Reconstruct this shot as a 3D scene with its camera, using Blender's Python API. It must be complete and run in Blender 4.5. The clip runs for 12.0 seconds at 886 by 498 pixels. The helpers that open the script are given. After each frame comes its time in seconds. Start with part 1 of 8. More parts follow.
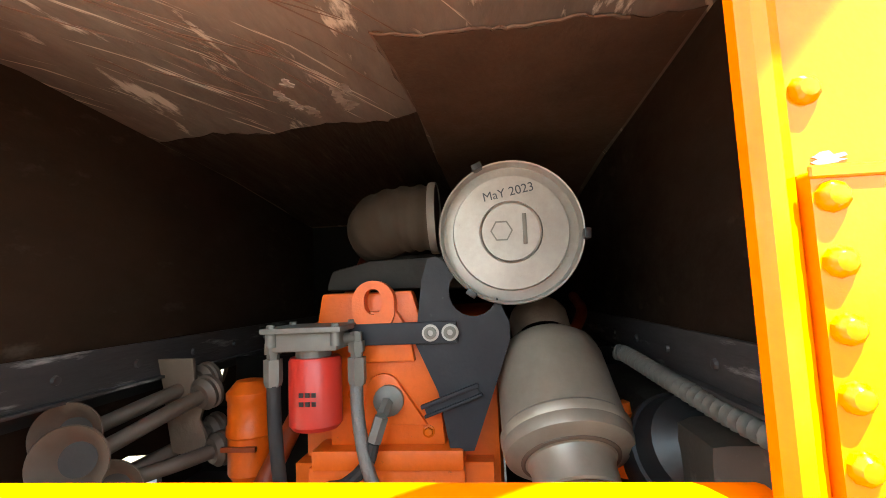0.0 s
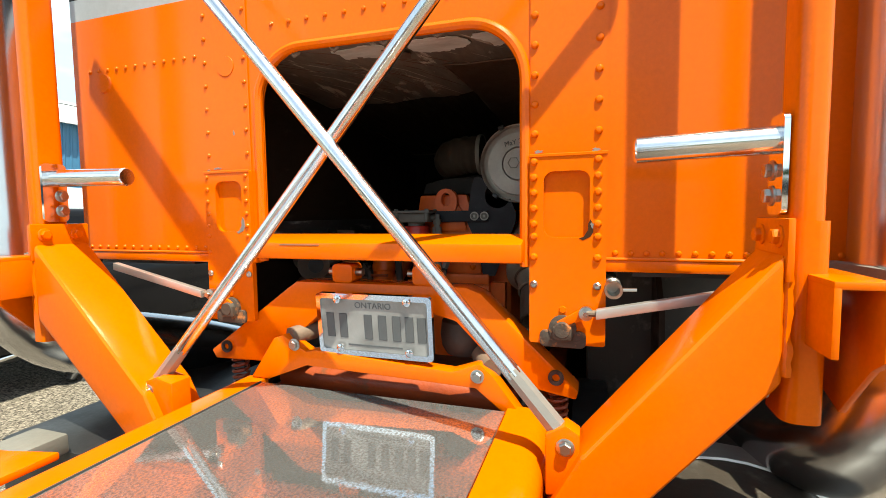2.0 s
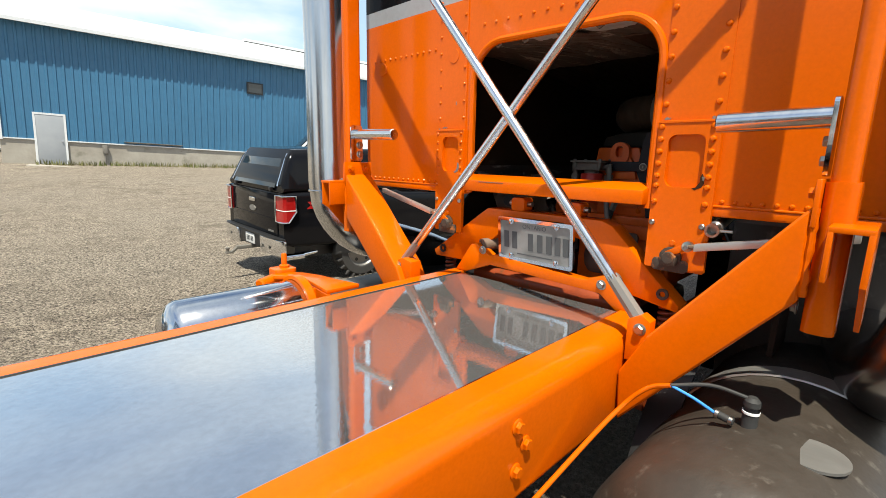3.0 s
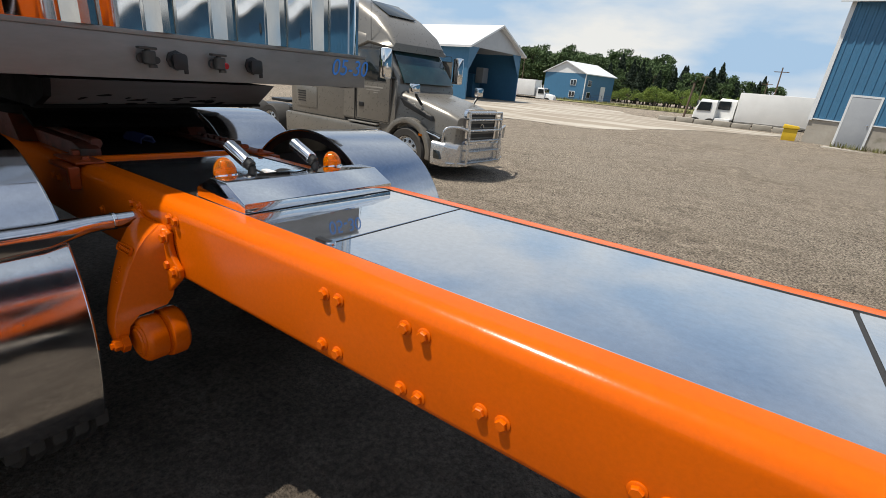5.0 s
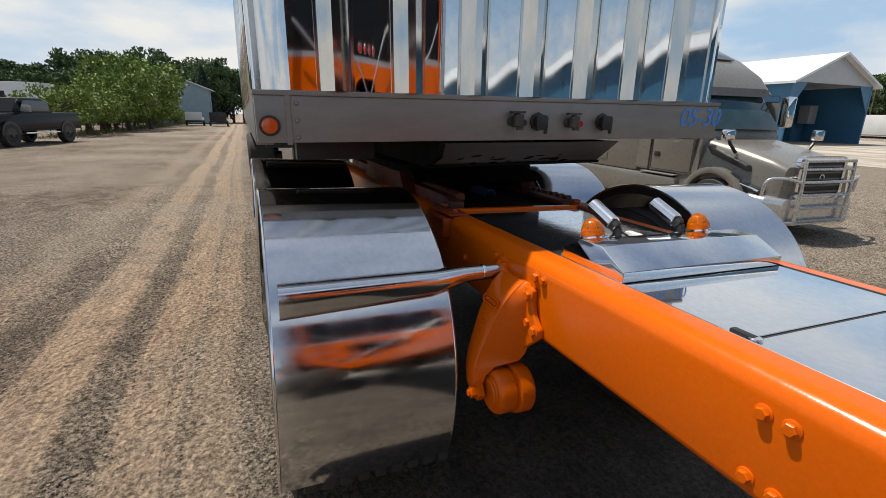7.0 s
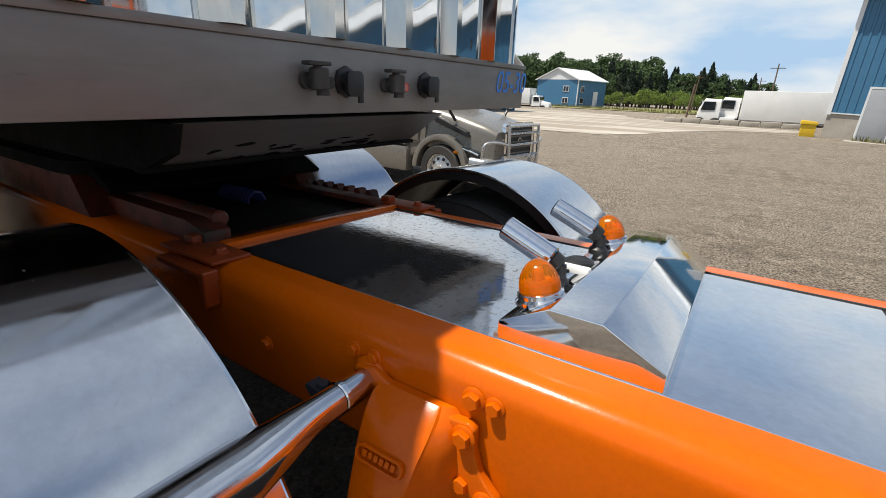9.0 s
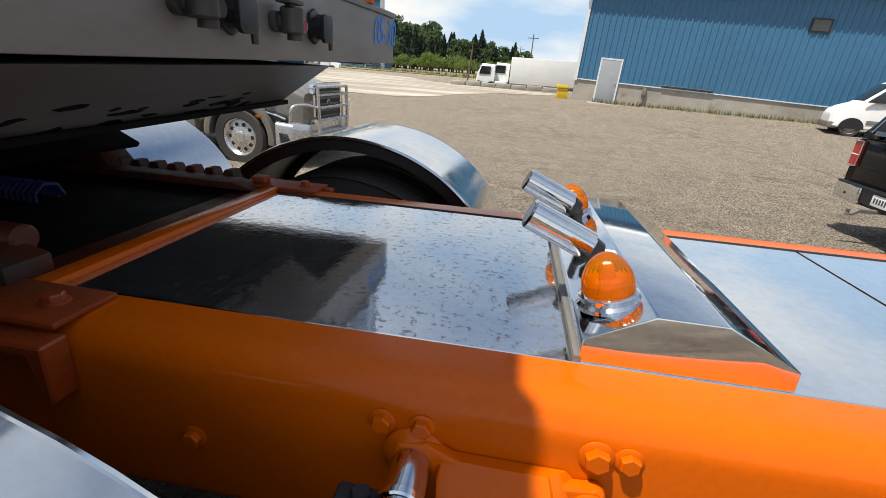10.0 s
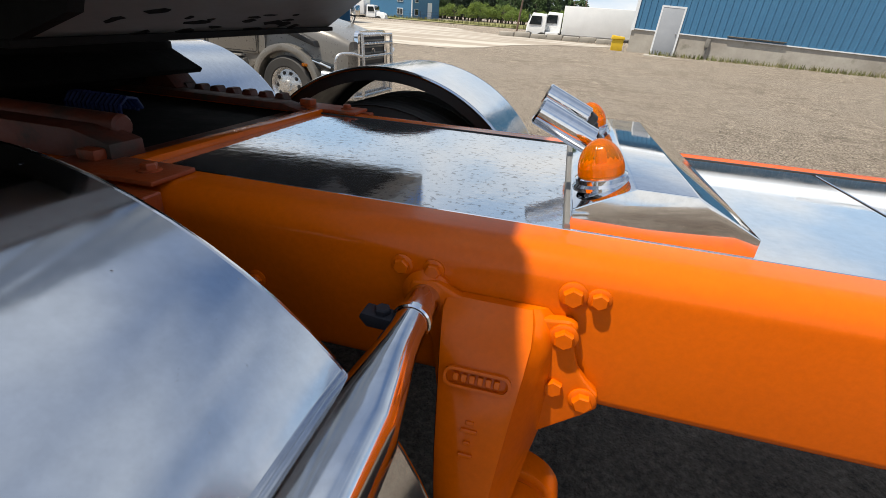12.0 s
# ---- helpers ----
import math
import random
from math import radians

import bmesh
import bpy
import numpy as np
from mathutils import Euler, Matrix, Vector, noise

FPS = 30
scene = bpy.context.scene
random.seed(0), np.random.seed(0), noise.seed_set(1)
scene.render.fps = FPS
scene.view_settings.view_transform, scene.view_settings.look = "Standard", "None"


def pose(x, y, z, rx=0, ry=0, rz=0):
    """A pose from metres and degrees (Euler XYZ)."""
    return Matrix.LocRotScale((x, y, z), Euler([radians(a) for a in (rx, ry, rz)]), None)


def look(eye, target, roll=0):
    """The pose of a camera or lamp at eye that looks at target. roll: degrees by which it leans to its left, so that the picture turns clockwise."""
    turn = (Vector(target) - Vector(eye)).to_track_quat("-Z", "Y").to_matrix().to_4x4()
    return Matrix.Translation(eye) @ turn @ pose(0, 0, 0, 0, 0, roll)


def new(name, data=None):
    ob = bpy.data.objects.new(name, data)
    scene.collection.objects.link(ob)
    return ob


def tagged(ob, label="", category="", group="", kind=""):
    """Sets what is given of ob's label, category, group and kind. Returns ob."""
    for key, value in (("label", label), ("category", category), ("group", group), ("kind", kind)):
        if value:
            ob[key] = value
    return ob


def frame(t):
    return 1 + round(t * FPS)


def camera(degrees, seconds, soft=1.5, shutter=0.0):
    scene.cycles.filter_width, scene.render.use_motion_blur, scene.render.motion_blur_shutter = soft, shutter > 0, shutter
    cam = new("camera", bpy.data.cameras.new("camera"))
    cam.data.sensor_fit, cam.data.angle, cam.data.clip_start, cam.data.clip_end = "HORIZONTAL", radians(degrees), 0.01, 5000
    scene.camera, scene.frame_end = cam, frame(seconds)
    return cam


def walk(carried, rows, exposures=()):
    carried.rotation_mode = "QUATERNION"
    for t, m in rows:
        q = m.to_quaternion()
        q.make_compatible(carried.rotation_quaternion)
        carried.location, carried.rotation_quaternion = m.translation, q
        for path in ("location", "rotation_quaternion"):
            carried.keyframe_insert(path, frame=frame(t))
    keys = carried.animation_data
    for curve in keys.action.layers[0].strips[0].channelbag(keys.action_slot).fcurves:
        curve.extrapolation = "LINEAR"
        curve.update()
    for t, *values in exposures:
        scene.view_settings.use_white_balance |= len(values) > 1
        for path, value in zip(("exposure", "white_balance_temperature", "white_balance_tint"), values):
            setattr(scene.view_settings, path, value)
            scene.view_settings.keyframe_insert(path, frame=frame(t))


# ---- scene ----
cam = camera(87.8, 12.0, soft=0.6)
PATH = [
    (0, (-0.274, -0.164, 1.640), (1.708, 0.035, 1.818), -0.80),
    (0.5, (-0.338, -0.186, 1.679), (1.645, 0.035, 1.814), -0.41),
    (1, (-0.509, -0.255, 1.685), (1.472, -0.000, 1.780), -0.11),
    (1.5, (-0.779, -0.343, 1.598), (1.186, 0.034, 1.589), -0.13),
    (2, (-1.064, -0.476, 1.574), (0.831, 0.143, 1.411), 0.82),
    (2.5, (-1.253, -0.674, 1.590), (0.455, 0.328, 1.305), 1.59),
    (2.7, (-1.318, -0.759, 1.600), (0.282, 0.392, 1.257), 1.71),
    (4.3, (-1.824, -1.087, 1.572), (-1.952, 0.795, 0.905), 6.09),
    (4.5, (-1.851, -1.082, 1.563), (-2.249, 0.756, 0.882), 5.94),
    (5, (-1.918, -1.077, 1.555), (-2.946, 0.494, 0.869), 5.08),
    (5.5, (-1.982, -1.136, 1.547), (-3.480, 0.018, 0.896), 4.97),
    (6, (-2.028, -1.182, 1.535), (-3.750, -0.374, 0.915), 4.28),
    (6.5, (-2.112, -1.219, 1.542), (-3.915, -0.555, 0.986), 2.94),
    (6.7, (-2.167, -1.230, 1.550), (-3.962, -0.542, 0.996), 2.25),
    (8.3, (-2.756, -0.949, 1.529), (-4.198, 0.312, 0.954), 1.25),
    (8.5, (-2.866, -0.935, 1.516), (-4.205, 0.430, 0.929), 1.44),
    (9, (-3.111, -0.942, 1.520), (-4.141, 0.649, 0.880), 2.19),
    (9.5, (-3.332, -0.899, 1.474), (-4.000, 0.858, 0.791), 2.70),
    (10, (-3.528, -0.835, 1.476), (-3.771, 1.007, 0.737), 4.28),
    (10.5, (-3.601, -0.810, 1.486), (-3.512, 1.033, 0.716), 4.98),
    (11, (-3.628, -0.831, 1.495), (-3.508, 0.994, 0.685), 5.41),
    (11.5, (-3.577, -0.918, 1.462), (-3.693, 0.878, 0.589), 4.49),
    (12, (-3.452, -0.986, 1.414), (-3.841, 0.751, 0.502), 4.21),
]
EXPOSURES = [(0.0, 3.85, 7000, -6), (0.6, 3.75, 7000, -6), (1.0, 2.85, 7000, -7), (1.5, 1.75, 7000, -6), (2.0, 1.42, 7000, -3), (2.7, 1.0, 6900, 2), (4.3, 0.22, 6680, 7), (6.0, 0.22, 6820, 9), (8.5, 0.3, 6750, 8), (10.0, 0.46, 6780, 8), (12.0, 0.52, 6780, 9)]
walk(cam, [(t, look(e, g, r)) for t, e, g, r in PATH], EXPOSURES)

# ---- light: high early-summer sun and a sky of thin broken cloud ----
SUN_WAY = Vector((0.29, 0.25, -0.947)).normalized()
world = bpy.data.worlds.new("sky")
scene.world = world
world.use_nodes = True
wn, wl = world.node_tree.nodes, world.node_tree.links
wn.clear()
sky = wn.new("ShaderNodeTexSky")
sky.sky_type, sky.sun_disc = "NISHITA", False
sky.sun_elevation = math.asin(-SUN_WAY.z)
sky.sun_rotation = math.atan2(-SUN_WAY.x, -SUN_WAY.y)
sky.dust_density, sky.air_density, sky.ozone_density = 1.0, 1.0, 3.0
wco = wn.new("ShaderNodeTexCoord")
wmap = wn.new("ShaderNodeMapping")
wmap.inputs["Scale"].default_value = (1.0, 1.0, 3.0)
wl.new(wco.outputs["Generated"], wmap.inputs[0])
wno = wn.new("ShaderNodeTexNoise")
wno.inputs["Scale"].default_value, wno.inputs["Detail"].default_value, wno.inputs["Roughness"].default_value = 1.3, 3, 0.42
wl.new(wmap.outputs[0], wno.inputs["Vector"])
wramp = wn.new("ShaderNodeValToRGB")
wramp.color_ramp.elements[0].position, wramp.color_ramp.elements[1].position = 0.36, 0.74
wl.new(wno.outputs["Fac"], wramp.inputs[0])
wmix = wn.new("ShaderNodeMix")
wmix.data_type = "RGBA"
wl.new(wramp.outputs[0], wmix.inputs["Factor"])
wblue = wn.new("ShaderNodeMix")
wblue.data_type, wblue.blend_type = "RGBA", "MULTIPLY"
wblue.inputs["Factor"].default_value = 1.0
wl.new(sky.outputs[0], wblue.inputs["A"])
wblue.inputs["B"].default_value = (2.25, 2.25, 2.25, 1)
wl.new(wblue.outputs["Result"], wmix.inputs["A"])
wmix.inputs["B"].default_value = (11.8, 13.2, 15.0, 1)
wbg = wn.new("ShaderNodeBackground")
wbg.inputs["Strength"].default_value = 0.045
# white haze low over the horizon
wsep = wn.new("ShaderNodeSeparateXYZ")
wl.new(wco.outputs["Generated"], wsep.inputs[0])
wlow = wn.new("ShaderNodeMapRange")
wlow.inputs["From Min"].default_value, wlow.inputs["From Max"].default_value = 0.46, 0.16
wl.new(wsep.outputs["Z"], wlow.inputs["Value"])
whaze = wn.new("ShaderNodeMix")
whaze.data_type = "RGBA"
wl.new(wlow.outputs["Result"], whaze.inputs["Factor"])
wl.new(wmix.outputs["Result"], whaze.inputs["A"])
wpuff = wn.new("ShaderNodeTexNoise")
wpuff.inputs["Scale"].default_value, wpuff.inputs["Detail"].default_value, wpuff.inputs["Roughness"].default_value = 2.6, 6, 0.52
wl.new(wmap.outputs[0], wpuff.inputs["Vector"])
wsoft = wn.new("ShaderNodeMapRange")
wsoft.inputs["From Min"].default_value, wsoft.inputs["From Max"].default_value = 0.40, 0.60
wl.new(wpuff.outputs["Fac"], wsoft.inputs["Value"])
wvary = wn.new("ShaderNodeMix")
wvary.data_type = "RGBA"
wl.new(wsoft.outputs["Result"], wvary.inputs["Factor"])
wvary.inputs["A"].default_value, wvary.inputs["B"].default_value = (7.6, 11.0, 15.4, 1), (15.8, 16.0, 16.2, 1)
wl.new(wvary.outputs["Result"], whaze.inputs["B"])
wl.new(whaze.outputs["Result"], wbg.inputs[0])
wout = wn.new("ShaderNodeOutputWorld")
wl.new(wbg.outputs[0], wout.inputs[0])

sun = new("sun", bpy.data.lights.new("sun", "SUN"))
sun.data.energy, sun.data.angle, sun.data.color = 5.0, radians(0.6), (1.0, 0.95, 0.87)
sun.matrix_world = look((0, 0, 30), Vector((0, 0, 30)) + SUN_WAY)


# ---- materials ----
def material(name):
    m = bpy.data.materials.new(name)
    m.use_nodes = True
    nt = m.node_tree
    return m, nt.nodes, nt.links, nt.nodes["Principled BSDF"]


def noise_node(nodes, links, co, scale, detail=4, rough=0.6, stretch=None):
    n = nodes.new("ShaderNodeTexNoise")
    n.inputs["Scale"].default_value, n.inputs["Detail"].default_value, n.inputs["Roughness"].default_value = scale, detail, rough
    src = co
    if stretch:
        mp = nodes.new("ShaderNodeMapping")
        mp.inputs["Scale"].default_value = stretch
        links.new(co, mp.inputs[0])
        src = mp.outputs[0]
    links.new(src, n.inputs["Vector"])
    return n.outputs["Fac"]


def ramp_node(nodes, links, fac, a, b):
    r = nodes.new("ShaderNodeMapRange")
    r.inputs["From Min"].default_value, r.inputs["From Max"].default_value = a, b
    links.new(fac, r.inputs["Value"])
    return r.outputs["Result"]


def mix_colour(nodes, links, fac, a, b):
    m = nodes.new("ShaderNodeMix")
    m.data_type = "RGBA"
    for key, v in (("A", a), ("B", b)):
        if isinstance(v, tuple):
            m.inputs[key].default_value = (*v, 1)
        else:
            links.new(v, m.inputs[key])
    links.new(fac, m.inputs["Factor"])
    return m.outputs["Result"]


def surface(name, base, other=None, rough=0.5, rough2=None, metal=0.0, big=1.5, fine=40.0, bump=0.0, bump_scale=60.0,
            coat=0.0, stretch=None, spots=None, spot_scale=25.0, spot_cut=(0.62, 0.7), film=None, film_x=None, scratch=None, peel=0.0, wave=0.0, spec=0.5):
    """Base colour varied at two scales, roughness varied, a fine bump, and worn or dirty spots of another colour."""
    m, nd, lk, p = material(name)
    tc = nd.new("ShaderNodeTexCoord").outputs["Object"]
    other = other or tuple(c * 0.75 for c in base)
    large = noise_node(nd, lk, tc, big, 5, 0.6, stretch)
    small = noise_node(nd, lk, tc, fine, 3, 0.7, stretch)
    col = mix_colour(nd, lk, ramp_node(nd, lk, large, 0.35, 0.7), base, other)
    tint = nd.new("ShaderNodeMix")
    tint.data_type, tint.blend_type = "RGBA", "MULTIPLY"
    tint.inputs["Factor"].default_value = 0.25
    lk.new(col, tint.inputs["A"])
    lk.new(small, tint.inputs["B"])
    col = tint.outputs["Result"]
    if spots:
        s = noise_node(nd, lk, tc, spot_scale, 6, 0.65, stretch)
        mask = ramp_node(nd, lk, s, *spot_cut)
        if film_x:
            along = nd.new("ShaderNodeSeparateXYZ")
            lk.new(tc, along.inputs[0])
            both = nd.new("ShaderNodeMath")
            both.operation = "MULTIPLY"
            lk.new(mask, both.inputs[0])
            lk.new(ramp_node(nd, lk, along.outputs["X"], *film_x), both.inputs[1])
            mask = both.outputs[0]
        col = mix_colour(nd, lk, mask, col, spots)
    if scratch:
        tilt = nd.new("ShaderNodeMapping")
        tilt.inputs["Rotation"].default_value = (0, 0, radians(28))
        lk.new(tc, tilt.inputs[0])
        lines = noise_node(nd, lk, tilt.outputs[0], 2.2, 5, 0.55, (1.2, 26.0, 1.0))
        col = mix_colour(nd, lk, ramp_node(nd, lk, lines, 0.62, 0.66), col, scratch)
    lk.new(col, p.inputs["Base Color"])
    r = nd.new("ShaderNodeMapRange")
    r.inputs["From Min"].default_value, r.inputs["From Max"].default_value = 0.3, 0.7
    r.inputs["To Min"].default_value, r.inputs["To Max"].default_value = rough, rough2 if rough2 is not None else min(1, rough * 1.4 + 0.03)
    mixr = noise_node(nd, lk, tc, fine * 0.3, 6, 0.7, stretch)
    lk.new(mixr, r.inputs["Value"])
    lk.new(r.outputs["Result"], p.inputs["Roughness"])
    p.inputs["Metallic"].default_value = metal
    if film is not None:
        # dried spots and dust lie on the bare metal as a dull skin
        skin = nd.new("ShaderNodeMapRange")
        skin.inputs["To Min"].default_value, skin.inputs["To Max"].default_value = metal, film
        lk.new(mask, skin.inputs["Value"])
        lk.new(skin.outputs["Result"], p.inputs["Metallic"])
    p.inputs["Specular IOR Level"].default_value = spec
    if coat:
        p.inputs["Coat Weight"].default_value, p.inputs["Coat Roughness"].default_value = coat, 0.06
    last = None
    for strength, scale, dist in ((bump, bump_scale, 0.004), (peel, 220.0, 0.0006), (wave, 1.4, 0.02)):
        if strength:
            b = nd.new("ShaderNodeBump")
            b.inputs["Strength"].default_value, b.inputs["Distance"].default_value = strength, dist
            lk.new(noise_node(nd, lk, tc, scale, 1 if scale < 2 else 4, 0.5, stretch), b.inputs["Height"])
            if last:
                lk.new(last, b.inputs["Normal"])
            last = b.outputs["Normal"]
    if last:
        lk.new(last, p.inputs["Normal"])
    return m


ORANGE = surface("orange_paint", (0.70, 0.120, 0.002), (0.65, 0.107, 0.002), rough=0.15, rough2=0.23, coat=0.03, spec=0.20, peel=0.2, big=2.0, fine=90,
                 spots=(0.42, 0.10, 0.02), spot_scale=38, spot_cut=(0.74, 0.80))
ORANGE_OLD = surface("orange_paint_grimy", (0.38, 0.056, 0.004), (0.20, 0.032, 0.006), rough=0.4, rough2=0.6, bump=0.25, bump_scale=120, big=3, fine=70,
                     spots=(0.10, 0.045, 0.02), spot_scale=14, spot_cut=(0.6, 0.72))
ORANGE_ENGINE = surface("engine_orange", (0.85, 0.140, 0.006), (0.70, 0.110, 0.006), rough=0.38, rough2=0.5, bump=0.15, bump_scale=150,
                        spots=(0.14, 0.05, 0.02), spot_scale=30, spot_cut=(0.66, 0.76))
DECK = surface("polished_deck_steel", (0.86, 0.88, 0.91), (0.80, 0.82, 0.85), rough=0.015, rough2=0.055, metal=0.97, fine=50, wave=0.03,
               spots=(0.42, 0.40, 0.37), spot_scale=70, spot_cut=(0.70, 0.80))
DECK_DIRTY = surface("spotted_deck_steel", (0.82, 0.83, 0.85), (0.72, 0.72, 0.73), rough=0.02, rough2=0.10, metal=0.97, fine=60, wave=0.03, bump=0.05, bump_scale=55,
                     spots=(0.28, 0.27, 0.26), spot_scale=80, spot_cut=(0.56, 0.64), film=0.78)
DECK_DUSTY = surface("dusty_deck_steel", (0.84, 0.86, 0.89), (0.74, 0.75, 0.77), rough=0.015, rough2=0.06, metal=0.95, fine=50, wave=0.03, bump=0.02, bump_scale=90,
                     spots=(0.17, 0.135, 0.115), spot_scale=190, spot_cut=(0.40, 0.60), film=0.72, film_x=(-1.0, -0.62))
FENDER = surface("polished_fender_steel", (0.76, 0.77, 0.80), (0.67, 0.68, 0.70), rough=0.06, rough2=0.16, metal=1.0, fine=45, wave=0.025,
                 spots=(0.30, 0.29, 0.28), spot_scale=48, spot_cut=(0.685, 0.715), film=0.6)
CHROME = surface("chrome", (0.88, 0.89, 0.91), (0.82, 0.83, 0.85), rough=0.03, rough2=0.10, metal=1.0, fine=80)
STACK = surface("exhaust_chrome", (0.70, 0.70, 0.71), (0.58, 0.58, 0.59), rough=0.14, rough2=0.26, metal=1.0, fine=30, stretch=(1, 1, 0.2), wave=0.05)
BARE_ALLOY = surface("bare_aluminium_bar", (0.62, 0.60, 0.57), (0.52, 0.50, 0.47), rough=0.32, rough2=0.5, metal=0.85, fine=60, stretch=(1, 0.2, 1))
ALLOY = surface("dull_aluminium", (0.33, 0.318, 0.30), (0.235, 0.224, 0.208), rough=0.45, rough2=0.62, metal=0.7, big=2.5, fine=30, stretch=(1, 0.25, 1), bump=0.05,
                spots=(0.16, 0.15, 0.14), spot_scale=20, spot_cut=(0.68, 0.78))
POST_SHEET = surface("folded_post_steel", (0.62, 0.60, 0.57), (0.54, 0.53, 0.50), rough=0.05, rough2=0.14, metal=1.0, fine=25, stretch=(1, 1, 0.3))
SHEET = surface("mirror_trailer_sheet", (0.70, 0.71, 0.72), (0.64, 0.65, 0.66), rough=0.02, rough2=0.07, metal=1.0, fine=20, wave=0.25,
                spots=(0.45, 0.44, 0.42), spot_scale=40, spot_cut=(0.72, 0.82))
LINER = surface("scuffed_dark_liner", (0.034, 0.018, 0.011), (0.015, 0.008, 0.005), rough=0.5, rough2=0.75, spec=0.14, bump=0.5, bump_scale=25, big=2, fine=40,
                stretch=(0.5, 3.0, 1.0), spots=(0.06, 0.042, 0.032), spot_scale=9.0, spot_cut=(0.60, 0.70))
CEILING = surface("scuffed_ceiling_liner", (0.19, 0.138, 0.105), (0.085, 0.06, 0.046), rough=0.5, rough2=0.75, bump=0.6, bump_scale=22, big=3.0, fine=45,
                  stretch=(0.6, 2.4, 1.0), spots=(0.50, 0.42, 0.34), spot_scale=6.0, spot_cut=(0.60, 0.66), scratch=(0.46, 0.37, 0.29))
LINER_EDGE = surface("scraped_steel_angle", (0.044, 0.036, 0.036), (0.03, 0.024, 0.023), rough=0.5, rough2=0.7, bump=0.3, bump_scale=60,
                     spots=(0.34, 0.31, 0.30), spot_scale=9, spot_cut=(0.57, 0.72), stretch=(0.4, 1, 2.5))
BLACK = surface("black_paint", (0.015, 0.015, 0.016), (0.010, 0.010, 0.011), rough=0.35, rough2=0.5, bump=0.1, bump_scale=90)
OLD_RUBBER = surface("dusty_brown_rubber", (0.026, 0.018, 0.013), (0.045, 0.032, 0.022), rough=0.65, rough2=0.85, spec=0.2, bump=0.2, bump_scale=60)
ROCKER = surface("grimy_black_casting", (0.014, 0.012, 0.011), (0.022, 0.019, 0.016), rough=0.55, rough2=0.75, spec=0.25, bump=0.2, bump_scale=90)
# for black parts, and for depth shade put into the colour
DEEP_BLACK = surface("deep_black_steel", (0.007, 0.006, 0.005), (0.004, 0.0035, 0.003), rough=0.7, rough2=0.9, spec=0.12, bump=0.2, bump_scale=70)
BLACK_GLOSS = surface("black_body_paint", (0.008, 0.008, 0.010), (0.006, 0.006, 0.007), rough=0.05, rough2=0.10, spec=0.16)
RUBBER = surface("rubber", (0.020, 0.020, 0.021), (0.035, 0.033, 0.03), rough=0.6, rough2=0.8, bump=0.2, bump_scale=80)
TYRE = surface("tyre_rubber", (0.025, 0.024, 0.023), (0.05, 0.046, 0.042), rough=0.7, rough2=0.9, bump=0.3, bump_scale=60)
GREY_STEEL = surface("blue_grey_bracket_steel", (0.030, 0.030, 0.037), (0.020, 0.020, 0.025), rough=0.5, rough2=0.7, spec=0.3, bump=0.12, bump_scale=120,
                     spots=(0.11, 0.105, 0.10), spot_scale=18, spot_cut=(0.66, 0.8))
CAST = surface("dusty_grey_cast", (0.24, 0.225, 0.20), (0.15, 0.14, 0.12), rough=0.5, rough2=0.7, metal=0.35, bump=0.2, bump_scale=80,
               spots=(0.16, 0.09, 0.05), spot_scale=12, spot_cut=(0.66, 0.78))
CLEANER = surface("dusty_zinc_canister", (0.47, 0.44, 0.40), (0.37, 0.345, 0.31), rough=0.38, rough2=0.55, metal=0.5, fine=70, big=6,
                  spots=(0.22, 0.19, 0.16), spot_scale=40, spot_cut=(0.68, 0.78))
MUFFLER = surface("heat_tinted_aluminised_steel", (0.42, 0.36, 0.285), (0.34, 0.28, 0.21), rough=0.36, rough2=0.5, metal=0.45, big=4, bump=0.08,
                  spots=(0.24, 0.15, 0.09), spot_scale=10, spot_cut=(0.66, 0.8))
TUBE = surface("polished_alloy_tube", (0.88, 0.88, 0.88), (0.80, 0.79, 0.78), rough=0.10, rough2=0.24, metal=1.0, fine=60, stretch=(3, 3, 0.4), spots=(0.45, 0.36, 0.28), spot_scale=12, spot_cut=(0.66, 0.74))
GRIME = surface("greasy_grime", (0.06, 0.042, 0.030), (0.03, 0.022, 0.017), rough=0.5, rough2=0.8, bump=0.6, bump_scale=70, spots=(0.30, 0.11, 0.03), spot_scale=30, spot_cut=(0.56, 0.66))
# orange under the trailer, greasy and also darkened to carry its shade
GREASED_SHADED = surface("greasy_shaded_orange", (0.15, 0.022, 0.003), (0.04, 0.009, 0.004), rough=0.45, rough2=0.7, bump=0.3, bump_scale=70, spots=(0.03, 0.018, 0.012), spot_scale=12, spot_cut=(0.5, 0.66))
DARK_BLUE = surface("dark_blue_hose", (0.010, 0.025, 0.13), (0.008, 0.018, 0.09), rough=0.4)
BARE_SPOT = surface("bare_rusty_spot", (0.055, 0.026, 0.013), (0.035, 0.018, 0.010), rough=0.9, spec=0.05)
DUSTY_BLACK = surface("dusty_black_paint", (0.030, 0.023, 0.018), (0.052, 0.040, 0.030), rough=0.42, rough2=0.62, bump=0.1, bump_scale=90, spots=(0.11, 0.095, 0.08), spot_scale=16, spot_cut=(0.58, 0.74))
FILTER_RED = surface("red_filter_paint", (0.62, 0.035, 0.022), (0.50, 0.03, 0.02), rough=0.35, rough2=0.45)
RUST = surface("rusty_steel", (0.17, 0.11, 0.075), (0.10, 0.07, 0.05), rough=0.6, rough2=0.8, bump=0.35, bump_scale=70, spots=(0.32, 0.22, 0.11), spot_scale=12)
